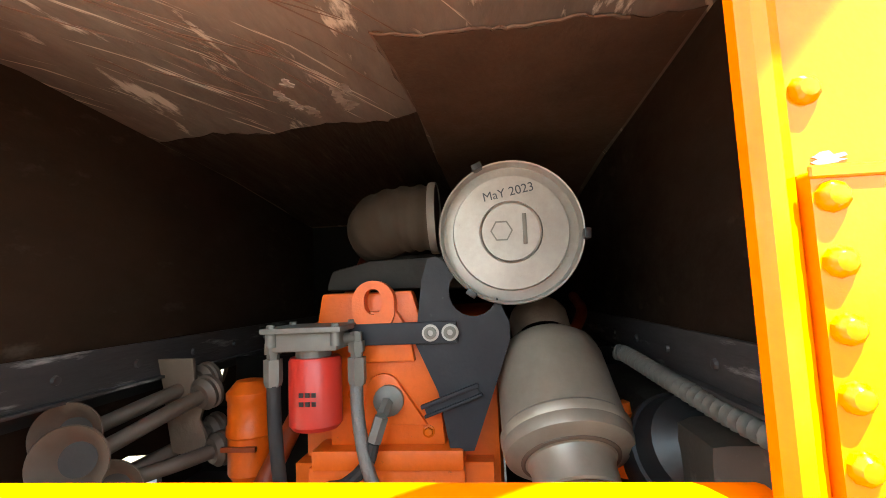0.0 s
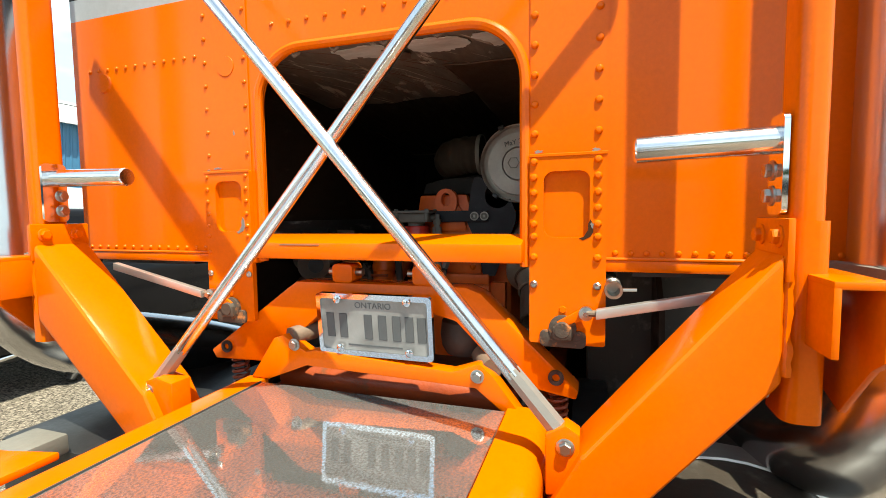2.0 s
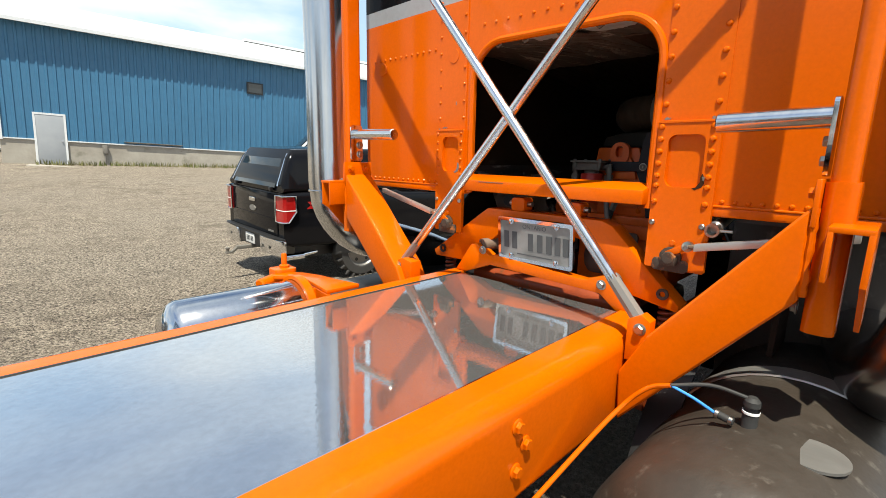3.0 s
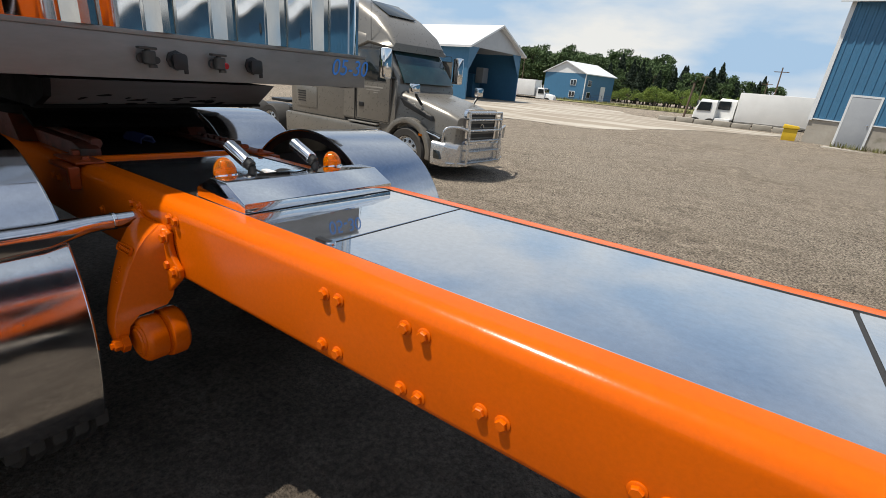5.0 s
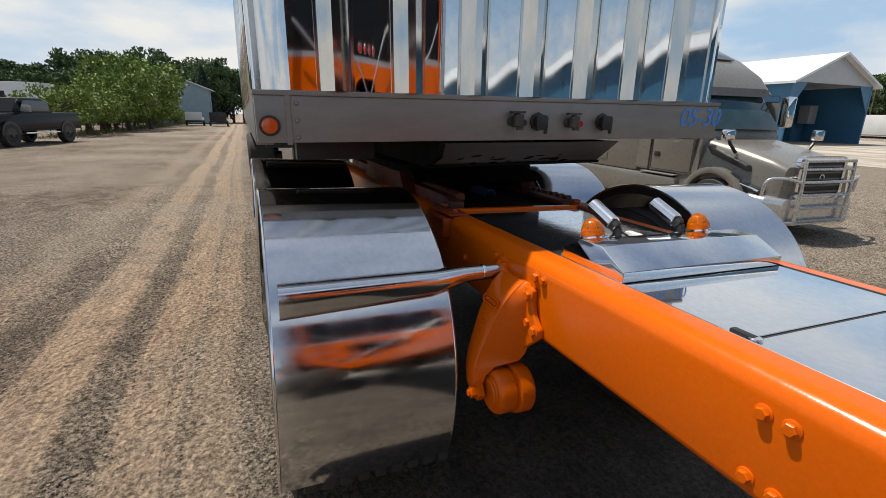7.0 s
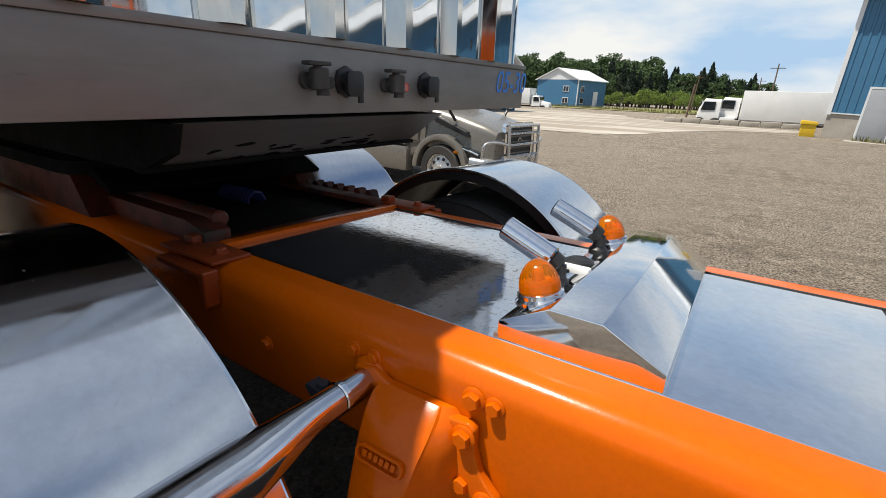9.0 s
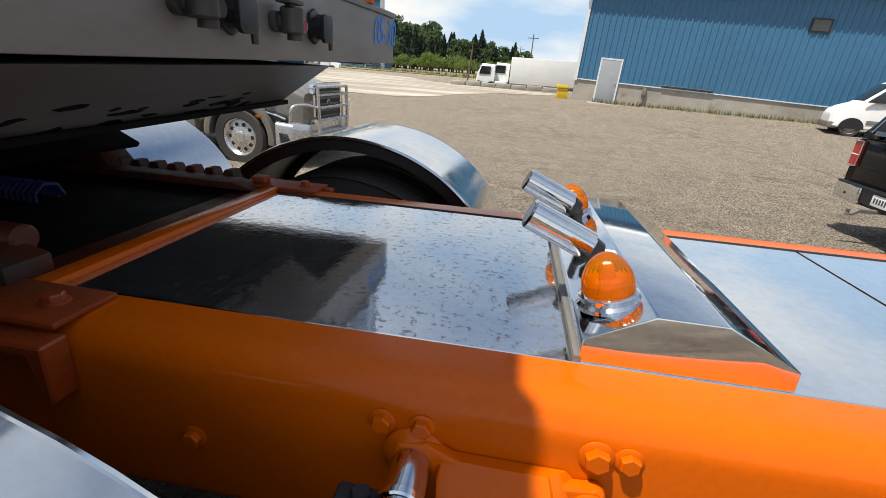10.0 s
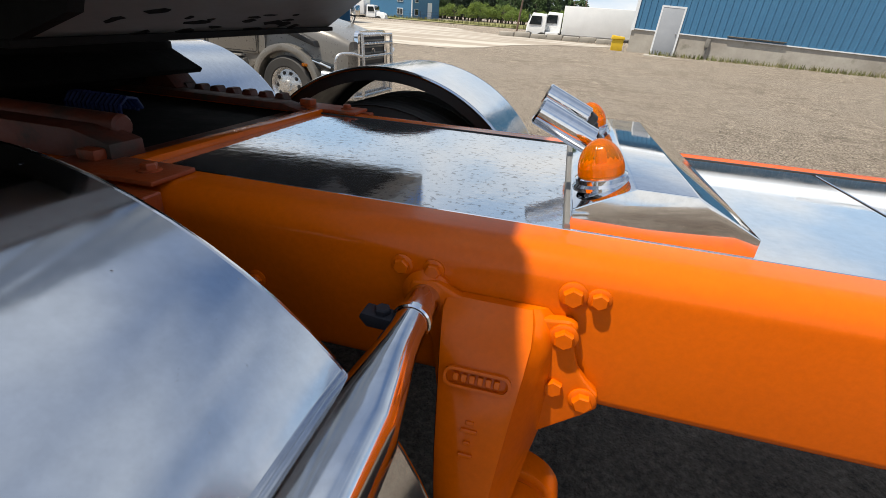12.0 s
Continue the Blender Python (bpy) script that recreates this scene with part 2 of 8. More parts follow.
HORN = surface("dusty_horn_brass", (0.15, 0.105, 0.08), (0.09, 0.065, 0.05), rough=0.5, rough2=0.65, metal=0.3, bump=0.1)
BRAID = surface("braided_hose", (0.26, 0.25, 0.235), (0.18, 0.17, 0.16), rough=0.45, metal=0.5, bump=0.4, bump_scale=250)
SILVER = surface("silver_stripe_paint", (0.42, 0.43, 0.45), (0.38, 0.39, 0.41), rough=0.3, metal=0.3)
WHITE = surface("white_paint", (0.82, 0.82, 0.81), (0.75, 0.75, 0.74), rough=0.3, rough2=0.45, big=1)
RED_LENS = surface("red_lens", (0.45, 0.012, 0.012), (0.36, 0.01, 0.01), rough=0.08, coat=0.6)
PLATE = surface("plate_grey_film", (0.26, 0.26, 0.26), (0.13, 0.13, 0.13), rough=0.35, rough2=0.5, big=7, fine=60)
INK = surface("plate_ink", (0.05, 0.055, 0.065), (0.08, 0.085, 0.09), rough=0.5)
BLUE_INK = surface("blue_numbers", (0.05, 0.32, 0.95), (0.04, 0.27, 0.85), rough=0.4)
GLASS = surface("tinted_glass", (0.018, 0.024, 0.028), (0.014, 0.018, 0.02), rough=0.03, rough2=0.06, spec=0.8)
BOLT_STEEL = surface("zinc_bolt", (0.50, 0.48, 0.44), (0.38, 0.36, 0.33), rough=0.25, metal=1.0)

AMBER_CORE = surface("amber_reflector", (0.90, 0.40, 0.03), (0.70, 0.24, 0.01), rough=0.25, rough2=0.4, metal=0.5, fine=90)
AMBER, nd, lk, p = material("amber_lens")
p.inputs["Base Color"].default_value = (1.0, 0.29, 0.002, 1)
p.inputs["Roughness"].default_value = 0.10
p.inputs["Transmission Weight"].default_value = 0.80
p.inputs["IOR"].default_value = 1.40


# ---- mesh helpers ----
def bm_box(x0, x1, y0, y1, z0, z1, bevel=0.0, seg=2):
    bm = bmesh.new()
    bmesh.ops.create_cube(bm, size=1.0)
    for v in bm.verts:
        v.co = Vector(((x0 + x1) / 2 + v.co.x * (x1 - x0), (y0 + y1) / 2 + v.co.y * (y1 - y0), (z0 + z1) / 2 + v.co.z * (z1 - z0)))
    if bevel:
        bmesh.ops.bevel(bm, geom=bm.edges[:], offset=bevel, segments=seg, profile=0.6, affect="EDGES")
    return bm


def axis_matrix(p0, p1):
    d = Vector(p1) - Vector(p0)
    return Matrix.Translation(p0) @ d.to_track_quat("Z", "Y").to_matrix().to_4x4(), d.length


def bm_lathe(profile, n=28, m=None):
    """Revolve (radius, height) pairs round z; a radius of 0 closes an end."""
    bm = bmesh.new()
    rings = []
    for r, h in profile:
        if r <= 1e-6:
            rings.append([bm.verts.new((0, 0, h))])
        else:
            rings.append([bm.verts.new((r * math.cos(2 * math.pi * i / n), r * math.sin(2 * math.pi * i / n), h)) for i in range(n)])
    for a, b in zip(rings, rings[1:]):
        for i in range(n):
            j = (i + 1) % n
            if len(a) == 1 and len(b) == 1:
                continue
            if len(a) == 1:
                bm.faces.new((a[0], b[i], b[j]))
            elif len(b) == 1:
                bm.faces.new((a[i], a[j], b[0]))
            else:
                bm.faces.new((a[i], a[j], b[j], b[i]))
    bmesh.ops.recalc_face_normals(bm, faces=bm.faces[:])
    if m:
        bm.transform(m)
    return bm


def bm_cyl(p0, p1, r0, r1=None, n=24, bevel=0.0):
    m, length = axis_matrix(p0, p1)
    r1 = r0 if r1 is None else r1
    if bevel:
        prof = [(0, 0), (r0 - bevel, 0), (r0, bevel), (r1, length - bevel), (r1 - bevel, length), (0, length)]
    else:
        prof = [(0, 0), (r0, 0), (r1, length), (0, length)]
    return bm_lathe(prof, n, m)


def bm_sweep(points, radius, n=12, closed=False):
    """A round tube along points; radius is one number or one a point."""
    bm = bmesh.new()
    pts = [Vector(q) for q in points]
    rings, side = [], None
    for i, q in enumerate(pts):
        a = pts[i - 1] if i or closed else pts[i]
        b = pts[(i + 1) % len(pts)] if i < len(pts) - 1 or closed else pts[i]
        d = (b - a).normalized()
        if side is None:
            side = d.orthogonal().normalized()
        side = (side - d * side.dot(d)).normalized()
        up = d.cross(side)
        r = radius[i] if isinstance(radius, (list, tuple)) else radius
        rings.append([bm.verts.new(q + (side * math.cos(2 * math.pi * k / n) + up * math.sin(2 * math.pi * k / n)) * r) for k in range(n)])
    pairs = list(zip(rings, rings[1:])) + ([(rings[-1], rings[0])] if closed else [])
    for a, b in pairs:
        for k in range(n):
            bm.faces.new((a[k], a[(k + 1) % n], b[(k + 1) % n], b[k]))
    if not closed:
        bm.faces.new(rings[0][::-1])
        bm.faces.new(rings[-1])
    bmesh.ops.recalc_face_normals(bm, faces=bm.faces[:])
    return bm


def smooth_path(points, steps=6):
    """Catmull-Rom through the points."""
    pts = [Vector(q) for q in points]
    pts = [pts[0] * 2 - pts[1]] + pts + [pts[-1] * 2 - pts[-2]]
    out = []
    for a, b, c, d in zip(pts, pts[1:], pts[2:], pts[3:]):
        for s in range(steps):
            t = s / steps
            out.append(0.5 * (2 * b + (c - a) * t + (2 * a - 5 * b + 4 * c - d) * t * t + (3 * b - a - 3 * c + d) * t ** 3))
    return out + [pts[-2]]


def bm_prism(poly, axis, lo, hi, bevel=0.0, seg=2):
    """A flat outline pushed from lo to hi along an axis; the outline's pairs are the two other axes in order."""
    bm = bmesh.new()

    def put(a, b, c):
        return {"x": (c, a, b), "y": (a, c, b), "z": (a, b, c)}[axis]

    low = [bm.verts.new(put(a, b, lo)) for a, b in poly]
    high = [bm.verts.new(put(a, b, hi)) for a, b in poly]
    bm.faces.new(low)
    bm.faces.new(high[::-1])
    n = len(poly)
    for i in range(n):
        bm.faces.new((low[i], low[(i + 1) % n], high[(i + 1) % n], high[i]))
    bmesh.ops.recalc_face_normals(bm, faces=bm.faces[:])
    if bevel:
        bmesh.ops.bevel(bm, geom=bm.edges[:], offset=bevel, segments=seg, profile=0.6, affect="EDGES")
    return bm


def arc(cx, cy, r, a0, a1, n=8):
    return [(cx + r * math.cos(radians(a0 + (a1 - a0) * i / n)), cy + r * math.sin(radians(a0 + (a1 - a0) * i / n))) for i in range(n + 1)]


def round_rect(x0, x1, y0, y1, r, n=6):
    return arc(x1 - r, y1 - r, r, 0, 90, n) + arc(x0 + r, y1 - r, r, 90, 180, n) + arc(x0 + r, y0 + r, r, 180, 270, n) + arc(x1 - r, y0 + r, r, 270, 360, n)


def bm_framed(outer, inner, axis, lo, hi):
    """A plate with a hole: two outlines of equal length pushed along an axis."""
    bm = bmesh.new()

    def put(a, b, c):
        return {"x": (c, a, b), "y": (a, c, b), "z": (a, b, c)}[axis]

    rings = [[bm.verts.new(put(a, b, c)) for a, b in loop] for c in (lo, hi) for loop in (outer, inner)]
    n = len(outer)
    for i in range(n):
        j = (i + 1) % n
        for a, b in ((0, 1), (1, 3), (3, 2), (2, 0)):
            bm.faces.new((rings[a][i], rings[a][j], rings[b][j], rings[b][i]))
    bmesh.ops.recalc_face_normals(bm, faces=bm.faces[:])
    return bm


def joined(*parts):
    out = bmesh.new()
    for b in parts:
        me = bpy.data.meshes.new("tmp")
        b.to_mesh(me)
        b.free()
        out.from_mesh(me)
        bpy.data.meshes.remove(me)
    return out


def mesh_of(name, bm, mat, flat=False):
    me = bpy.data.meshes.new(name)
    if not flat:
        bm.normal_update()
        for f in bm.faces:
            f.smooth = True
        for e in bm.edges:
            if len(e.link_faces) == 2 and e.calc_face_angle(0) > radians(32):
                e.smooth = False
    bm.to_mesh(me)
    bm.free()
    me.materials.append(mat)
    return me


def part(name, bm, mat, parent, label="", at=None, flat=False):
    me = bm if isinstance(bm, bpy.types.Mesh) else mesh_of(name, bm, mat, flat)
    ob = new(name, me)
    ob.parent = parent
    if at is not None:
        ob.matrix_basis = at
    return tagged(ob, label)


def thing(name, label, category, m=None, group="", kind=""):
    ob = new(name)
    ob.empty_display_size = 0.2
    if m is not None:
        ob.matrix_basis = m
    return tagged(ob, label, category, group, kind)


def rivet_mesh(name, r, mat, n=10):
    return mesh_of(name, bm_lathe([(r, 0), (r * 0.92, r * 0.35), (r * 0.6, r * 0.68), (0, r * 0.82)], n), mat)


def bolt_mesh(name, r, mat, washer=True):
    b = bm_lathe([(r, 0), (r, r * 0.55), (r * 0.85, r * 0.72), (0, r * 0.72)], 6)
    if washer:
        b.transform(Matrix.Translation((0, 0, r * 0.28)))
        b = joined(b, bm_lathe([(r * 1.38, 0), (r * 1.38, r * 0.16), (r * 1.1, r * 0.3), (0, r * 0.3)], 16))
    return mesh_of(name, b, mat)


TO_MINUS_Y = Matrix.Rotation(radians(90), 4, "X")
TO_MINUS_X = Matrix.Rotation(radians(-90), 4, "Y")
TO_PLUS_Y = Matrix.Rotation(radians(-90), 4, "X")


# ---- ground: a gravel yard that dips towards its middle ----
def ground_z(y):
    return float(np.interp(y, (-1000, 0.9, 2.5, 4.6, 5.3, 8.0, 12.0, 20.0, 27.0, 60.0, 130.0, 3000.0), (0, 0, -0.12, -0.37, -0.385, -0.47, -0.42, -0.1, 0.22, 0.1, -0.1, -0.1)))


def build_ground():
    near = list(np.arange(-14, 14.01, 0.2))
    far = [16, 20, 26, 34, 45, 60, 80, 110, 150, 210, 300, 450, 700, 1100, 2000]
    xs = [-v for v in far[::-1]] + near + far
    ys = [-v for v in far[::-1]] + near + [15, 17, 19, 21, 23, 25, 27, 29, 32] + far[3:]
    verts = []
    for y in ys:
        for x in xs:
            z = ground_z(y)
            if abs(x) < 14 and abs(y) < 14:
                z += 0.018 * noise.noise((x * 0.9, y * 0.9, 0)) + 0.008 * noise.noise((x * 3.1, y * 3.1, 4))
                if y < -1.45:
                    z += 0.022 * math.sin(y * 7.5 + 0.5 * noise.noise((x * 0.3, 0, 2))) * (0.5 + 0.5 * noise.noise((x * 0.5, y, 7)))
            verts.append((x, y, z))
    n = len(xs)
    faces = [(j * n + i, j * n + i + 1, (j + 1) * n + i + 1, (j + 1) * n + i) for j in range(len(ys) - 1) for i in range(n - 1)]
    me = bpy.data.meshes.new("ground")
    me.from_pydata(verts, [], faces)
    for poly in me.polygons:
        poly.use_smooth = True
    m, nd, lk, p = material("gravel_yard")
    tc = nd.new("ShaderNodeTexCoord").outputs["Object"]
    vor = nd.new("ShaderNodeTexVoronoi")
    vor.inputs["Scale"].default_value, vor.inputs["Randomness"].default_value = 96, 1
    lk.new(tc, vor.inputs["Vector"])
    vor2 = nd.new("ShaderNodeTexVoronoi")
    vor2.inputs["Scale"].default_value = 260
    lk.new(tc, vor2.inputs["Vector"])
    big = noise_node(nd, lk, tc, 0.22, 5, 0.6)
    mid = noise_node(nd, lk, tc, 3.0, 6, 0.65)
    streak = noise_node(nd, lk, tc, 1.0, 8, 0.68, (0.30, 1.6, 1))
    base = mix_colour(nd, lk, ramp_node(nd, lk, mid, 0.3, 0.7), (0.145, 0.120, 0.094), (0.385, 0.322, 0.254))
    base = mix_colour(nd, lk, ramp_node(nd, lk, streak, 0.44, 0.78), base, (0.345, 0.290, 0.230))
    # darker coarse gravel and sandy wheel tracks along the truck
    dark_side = nd.new("ShaderNodeSeparateXYZ")
    lk.new(tc, dark_side.inputs[0])
    base = mix_colour(nd, lk, ramp_node(nd, lk, dark_side.outputs["Y"], 0.5, -2.5), base, mix_colour(nd, lk, ramp_node(nd, lk, mid, 0.35, 0.7), (0.092, 0.071, 0.054), (0.285, 0.222, 0.170)))
    sep = nd.new("ShaderNodeSeparateXYZ")
    lk.new(tc, sep.inputs[0])
    bend = nd.new("ShaderNodeMath")
    bend.operation = "MULTIPLY_ADD"
    bend.inputs[1].default_value = 0.5
    lk.new(noise_node(nd, lk, tc, 0.5, 3, 0.5, (0.25, 1, 1)), bend.inputs[0])
    lk.new(sep.outputs["Y"], bend.inputs[2])
    lane = nd.new("ShaderNodeValToRGB")
    span = ramp_node(nd, lk, bend.outputs[0], -3.6, -0.6)
    lk.new(span, lane.inputs[0])
    el = lane.color_ramp.elements
    el[0].position, el[1].position = 0.10, 1.0
    el[0].color = el[1].color = (0, 0, 0, 1)
    for at_, v in ((0.20, 0.45), (0.28, 0.45), (0.33, 0.05), (0.41, 0.05), (0.44, 0.95), (0.545, 0.95), (0.57, 0.06), (0.63, 0.06), (0.65, 0.9), (0.735, 0.9), (0.755, 0.15), (0.765, 0.7), (0.82, 0.7), (0.84, 0.04)):
        e = el.new(at_)
        e.color = (v, v, v, 1)
    worn = nd.new("ShaderNodeMath")
    worn.operation = "MULTIPLY"
    lk.new(lane.outputs[0], worn.inputs[0])
    lk.new(ramp_node(nd, lk, mid, 0.22, 0.50), worn.inputs[1])
    tread = noise_node(nd, lk, tc, 1.0, 5, 0.6, (1.1, 30, 1))
    base = mix_colour(nd, lk, worn.outputs[0], base, mix_colour(nd, lk, ramp_node(nd, lk, tread, 0.35, 0.65), (0.470, 0.335, 0.232), (0.300, 0.212, 0.150)))
    base = mix_colour(nd, lk, ramp_node(nd, lk, big, 0.4, 0.65), base, (0.300, 0.256, 0.206))
    # shade under the rig put into the colour, over fines pressed flat
    shade_strip = nd.new("ShaderNodeMath")
    shade_strip.operation = "MULTIPLY"
    lk.new(ramp_node(nd, lk, bend.outputs[0], -1.05, -0.6), shade_strip.inputs[0])
    lk.new(ramp_node(nd, lk, bend.outputs[0], 1.5, 0.9), shade_strip.inputs[1])
    base = mix_colour(nd, lk, shade_strip.outputs[0], base, mix_colour(nd, lk, ramp_node(nd, lk, mid, 0.3, 0.7), (0.060, 0.048, 0.038), (0.125, 0.102, 0.080)))
    stones = nd.new("ShaderNodeMix")
    stones.data_type, stones.blend_type = "RGBA", "OVERLAY"
    grit = nd.new("ShaderNodeMapRange")
    grit.inputs["To Min"].default_value, grit.inputs["To Max"].default_value = 1.0, 0.45
    lk.new(worn.outputs[0], grit.inputs["Value"])
    loose = nd.new("ShaderNodeMath")
    loose.operation = "MULTIPLY_ADD"
    loose.inputs[1].default_value, loose.inputs[2].default_value = -0.55, 1.0
    lk.new(shade_strip.outputs[0], loose.inputs[0])
    coarse = nd.new("ShaderNodeMath")
    coarse.operation = "MULTIPLY"
    lk.new(grit.outputs["Result"], coarse.inputs[0])
    lk.new(loose.outputs[0], coarse.inputs[1])
    lk.new(coarse.outputs[0], stones.inputs["Factor"])
    lk.new(base, stones.inputs["A"])
    bw = nd.new("ShaderNodeRGBToBW")
    lk.new(vor.outputs["Color"], bw.inputs[0])
    speck = noise_node(nd, lk, tc, 38.0, 8, 0.74)
    blend = nd.new("ShaderNodeMath")
    blend.operation = "MULTIPLY_ADD"
    blend.inputs[1].default_value = 0.46
    lk.new(bw.outputs[0], blend.inputs[0])
    fine = nd.new("ShaderNodeMapRange")
    fine.inputs["From Min"].default_value, fine.inputs["From Max"].default_value = 0.36, 0.64
    fine.inputs["To Min"].default_value, fine.inputs["To Max"].default_value = -0.24, 0.78
    lk.new(speck, fine.inputs["Value"])
    lk.new(fine.outputs["Result"], blend.inputs[2])
    lk.new(blend.outputs[0], stones.inputs["B"])
    # dark gaps between the coarser stones, open where wheels have not pressed them in
    gaps = noise_node(nd, lk, tc, 30.0, 5, 0.72)
    gap = nd.new("ShaderNodeMath")
    gap.operation = "MULTIPLY"
    lk.new(ramp_node(nd, lk, gaps, 0.50, 0.38), gap.inputs[0])
    lk.new(coarse.outputs[0], gap.inputs[1])
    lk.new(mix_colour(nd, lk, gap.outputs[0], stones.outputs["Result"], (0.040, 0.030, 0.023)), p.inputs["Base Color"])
    p.inputs["Roughness"].default_value = 0.92
    p.inputs["Specular IOR Level"].default_value = 0.2
    b1 = nd.new("ShaderNodeBump")
    b1.inputs["Strength"].default_value, b1.inputs["Distance"].default_value, b1.invert = 0.9, 0.011, True
    lk.new(vor.outputs["Distance"], b1.inputs["Height"])
    b2 = nd.new("ShaderNodeBump")
    b2.inputs["Strength"].default_value, b2.inputs["Distance"].default_value, b2.invert = 0.5, 0.005, True
    lk.new(vor2.outputs["Distance"], b2.inputs["Height"])
    lk.new(b1.outputs["Normal"], b2.inputs["Normal"])
    b3 = nd.new("ShaderNodeBump")
    b3.inputs["Strength"].default_value, b3.inputs["Distance"].default_value = 0.6, 0.05
    lk.new(mid, b3.inputs["Height"])
    lk.new(b2.outputs["Normal"], b3.inputs["Normal"])
    b4 = nd.new("ShaderNodeBump")
    lk.new(loose.outputs[0], b4.inputs["Strength"])
    b4.inputs["Distance"].default_value = 0.035
    lk.new(speck, b4.inputs["Height"])
    lk.new(b3.outputs["Normal"], b4.inputs["Normal"])
    # lug marks pressed across the wheel tracks
    lug = nd.new("ShaderNodeTexWave")
    lug.wave_type, lug.bands_direction = "BANDS", "DIAGONAL"
    lug.inputs["Scale"].default_value, lug.inputs["Distortion"].default_value = 5.5, 9.0
    lug.inputs["Detail"].default_value, lug.inputs["Detail Scale"].default_value = 2.0, 1.6
    lk.new(tc, lug.inputs["Vector"])
    press = nd.new("ShaderNodeMath")
    press.operation = "MULTIPLY"
    lk.new(lug.outputs["Fac"], press.inputs[0])
    lk.new(worn.outputs[0], press.inputs[1])
    b5 = nd.new("ShaderNodeBump")
    b5.inputs["Strength"].default_value, b5.inputs["Distance"].default_value = 0.8, 0.012
    lk.new(press.outputs[0], b5.inputs["Height"])
    lk.new(b4.outputs["Normal"], b5.inputs["Normal"])
    lk.new(b5.outputs["Normal"], p.inputs["Normal"])
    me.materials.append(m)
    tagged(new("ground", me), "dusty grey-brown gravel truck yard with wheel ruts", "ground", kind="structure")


build_ground()

# ---- the rig: it leans a little with the camber of the yard ----
RIG = pose(0, 0, 0, -1.6, 0, 0)
truck = thing("semi_truck", "bright orange highway tractor with a long polished deck and sleeper", "truck", RIG)

RAIL_BOLT = bolt_mesh("bolt", 0.0125, ORANGE)
SMALL_BOLT = bolt_mesh("bolt", 0.009, ORANGE)
BIG_BOLT = bolt_mesh("bolt", 0.015, ORANGE)
ZINC_BOLT = bolt_mesh("bolt", 0.012, BOLT_STEEL)
RIVET = rivet_mesh("rivet", 0.0088, ORANGE)
SMALL_RIVET = rivet_mesh("rivet", 0.0065, ORANGE)
COVER_BOLT = mesh_of("bolt", bm_lathe([(0.0085, 0), (0.0085, 0.003), (0.006, 0.0055), (0.0025, 0.0055), (0, 0.004)], 14), BOLT_STEEL)


def rail_profile(s):
    """Outline (y, z) of a frame rail on side s: a rounded outer shoulder and a smaller lower one."""
    pts = [(0.336, 1.118), (0.336, 0.868)] + arc(0.413, 0.890, 0.022, 270, 360, 4) + arc(0.387, 1.070, 0.048, 0, 90, 8)
    return [(s * y, z) for y, z in pts]


rails = {}
for s in (-1, 1):
    rails[s] = part("frame_rail", bm_prism(rail_profile(s), "x", -7.6, -0.03), ORANGE, truck)
    part("frame_rail", bm_box(-0.03, 1.9, min(s * 0.36, s * 0.43), max(s * 0.36, s * 0.43), 0.80, 1.04, 0.01), ORANGE_OLD, truck)

NEAR_BOLTS = [(-2.68, 1.046), (-2.632, 1.046), (-2.683, 0.910), (-2.630, 0.907), (-2.434, 1.053), (-2.384, 1.054), (-2.433, 0.904), (-2.383, 0.904),
              (-2.236, 0.948), (-2.187, 0.946), (-1.942, 0.951), (-1.893, 0.951), (-1.703, 1.060), (-1.656, 1.060), (-1.657, 1.014), (-1.704, 0.917),
              (-1.657, 0.917), (-1.472, 1.063), (-1.429, 1.063), (-1.472, 1.013), (-1.341, 1.013), (-1.202, 1.016), (-1.471, 0.922), (-1.424, 0.925),
              (-1.342, 0.93), (-1.06, 1.03), (-1.02, 0.96), (-0.72, 1.05), (-0.69, 1.0), (-0.72, 0.95),
              (-3.354, 1.062), (-3.643, 1.060), (-3.594, 1.060), (-3.347, 0.902), (-3.90, 0.98), (-4.30, 1.03), (-4.36, 1.03)]
for x, z in NEAR_BOLTS:
    part("bolt", RAIL_BOLT, None, rails[-1], at=Matrix.Translation((x, -0.435, z)) @ TO_MINUS_Y @ Matrix.Rotation(x * 37, 4, "Z"))
for x, z in ((-1.289, 1.023), (-1.288, 0.962)):
    part("bolt", SMALL_BOLT, None, rails[-1], at=Matrix.Translation((x, -0.435, z)) @ TO_MINUS_Y)

# polished deck between the rails, in panels with dark joints
DECK_Z = 1.116
for x0, x1, mat, text in ((-4.18, -3.39, DECK_DIRTY, "water-spotted polished steel deck panel"), (-3.39, -2.802, DECK, "mirror-polished deck panel"),
                          (-2.792, -1.636, DECK, "mirror-polished deck panel"), (-1.624, -0.06, DECK_DUSTY, "mirror-polished deck panel, smudged at its end")):
    part("deck_panel", bm_box(x0, x1, -0.333, 0.333, DECK_Z - 0.004, DECK_Z, 0.0015, 1), mat, truck, text)
part("deck_gasket", bm_box(-1.636, -1.624, -0.333, 0.333, DECK_Z - 0.012, DECK_Z - 0.003), RUBBER, truck, "black rubber joint")
part("deck_gasket", bm_box(-2.802, -2.792, -0.333, 0.333, DECK_Z - 0.012, DECK_Z - 0.004), RUBBER, truck)
part("deck_edge", bm_box(-4.18, -0.06, -0.3365, -0.333, DECK_Z - 0.02, DECK_Z + 0.003, 0.001, 1), CHROME, truck, "bright deck edge")
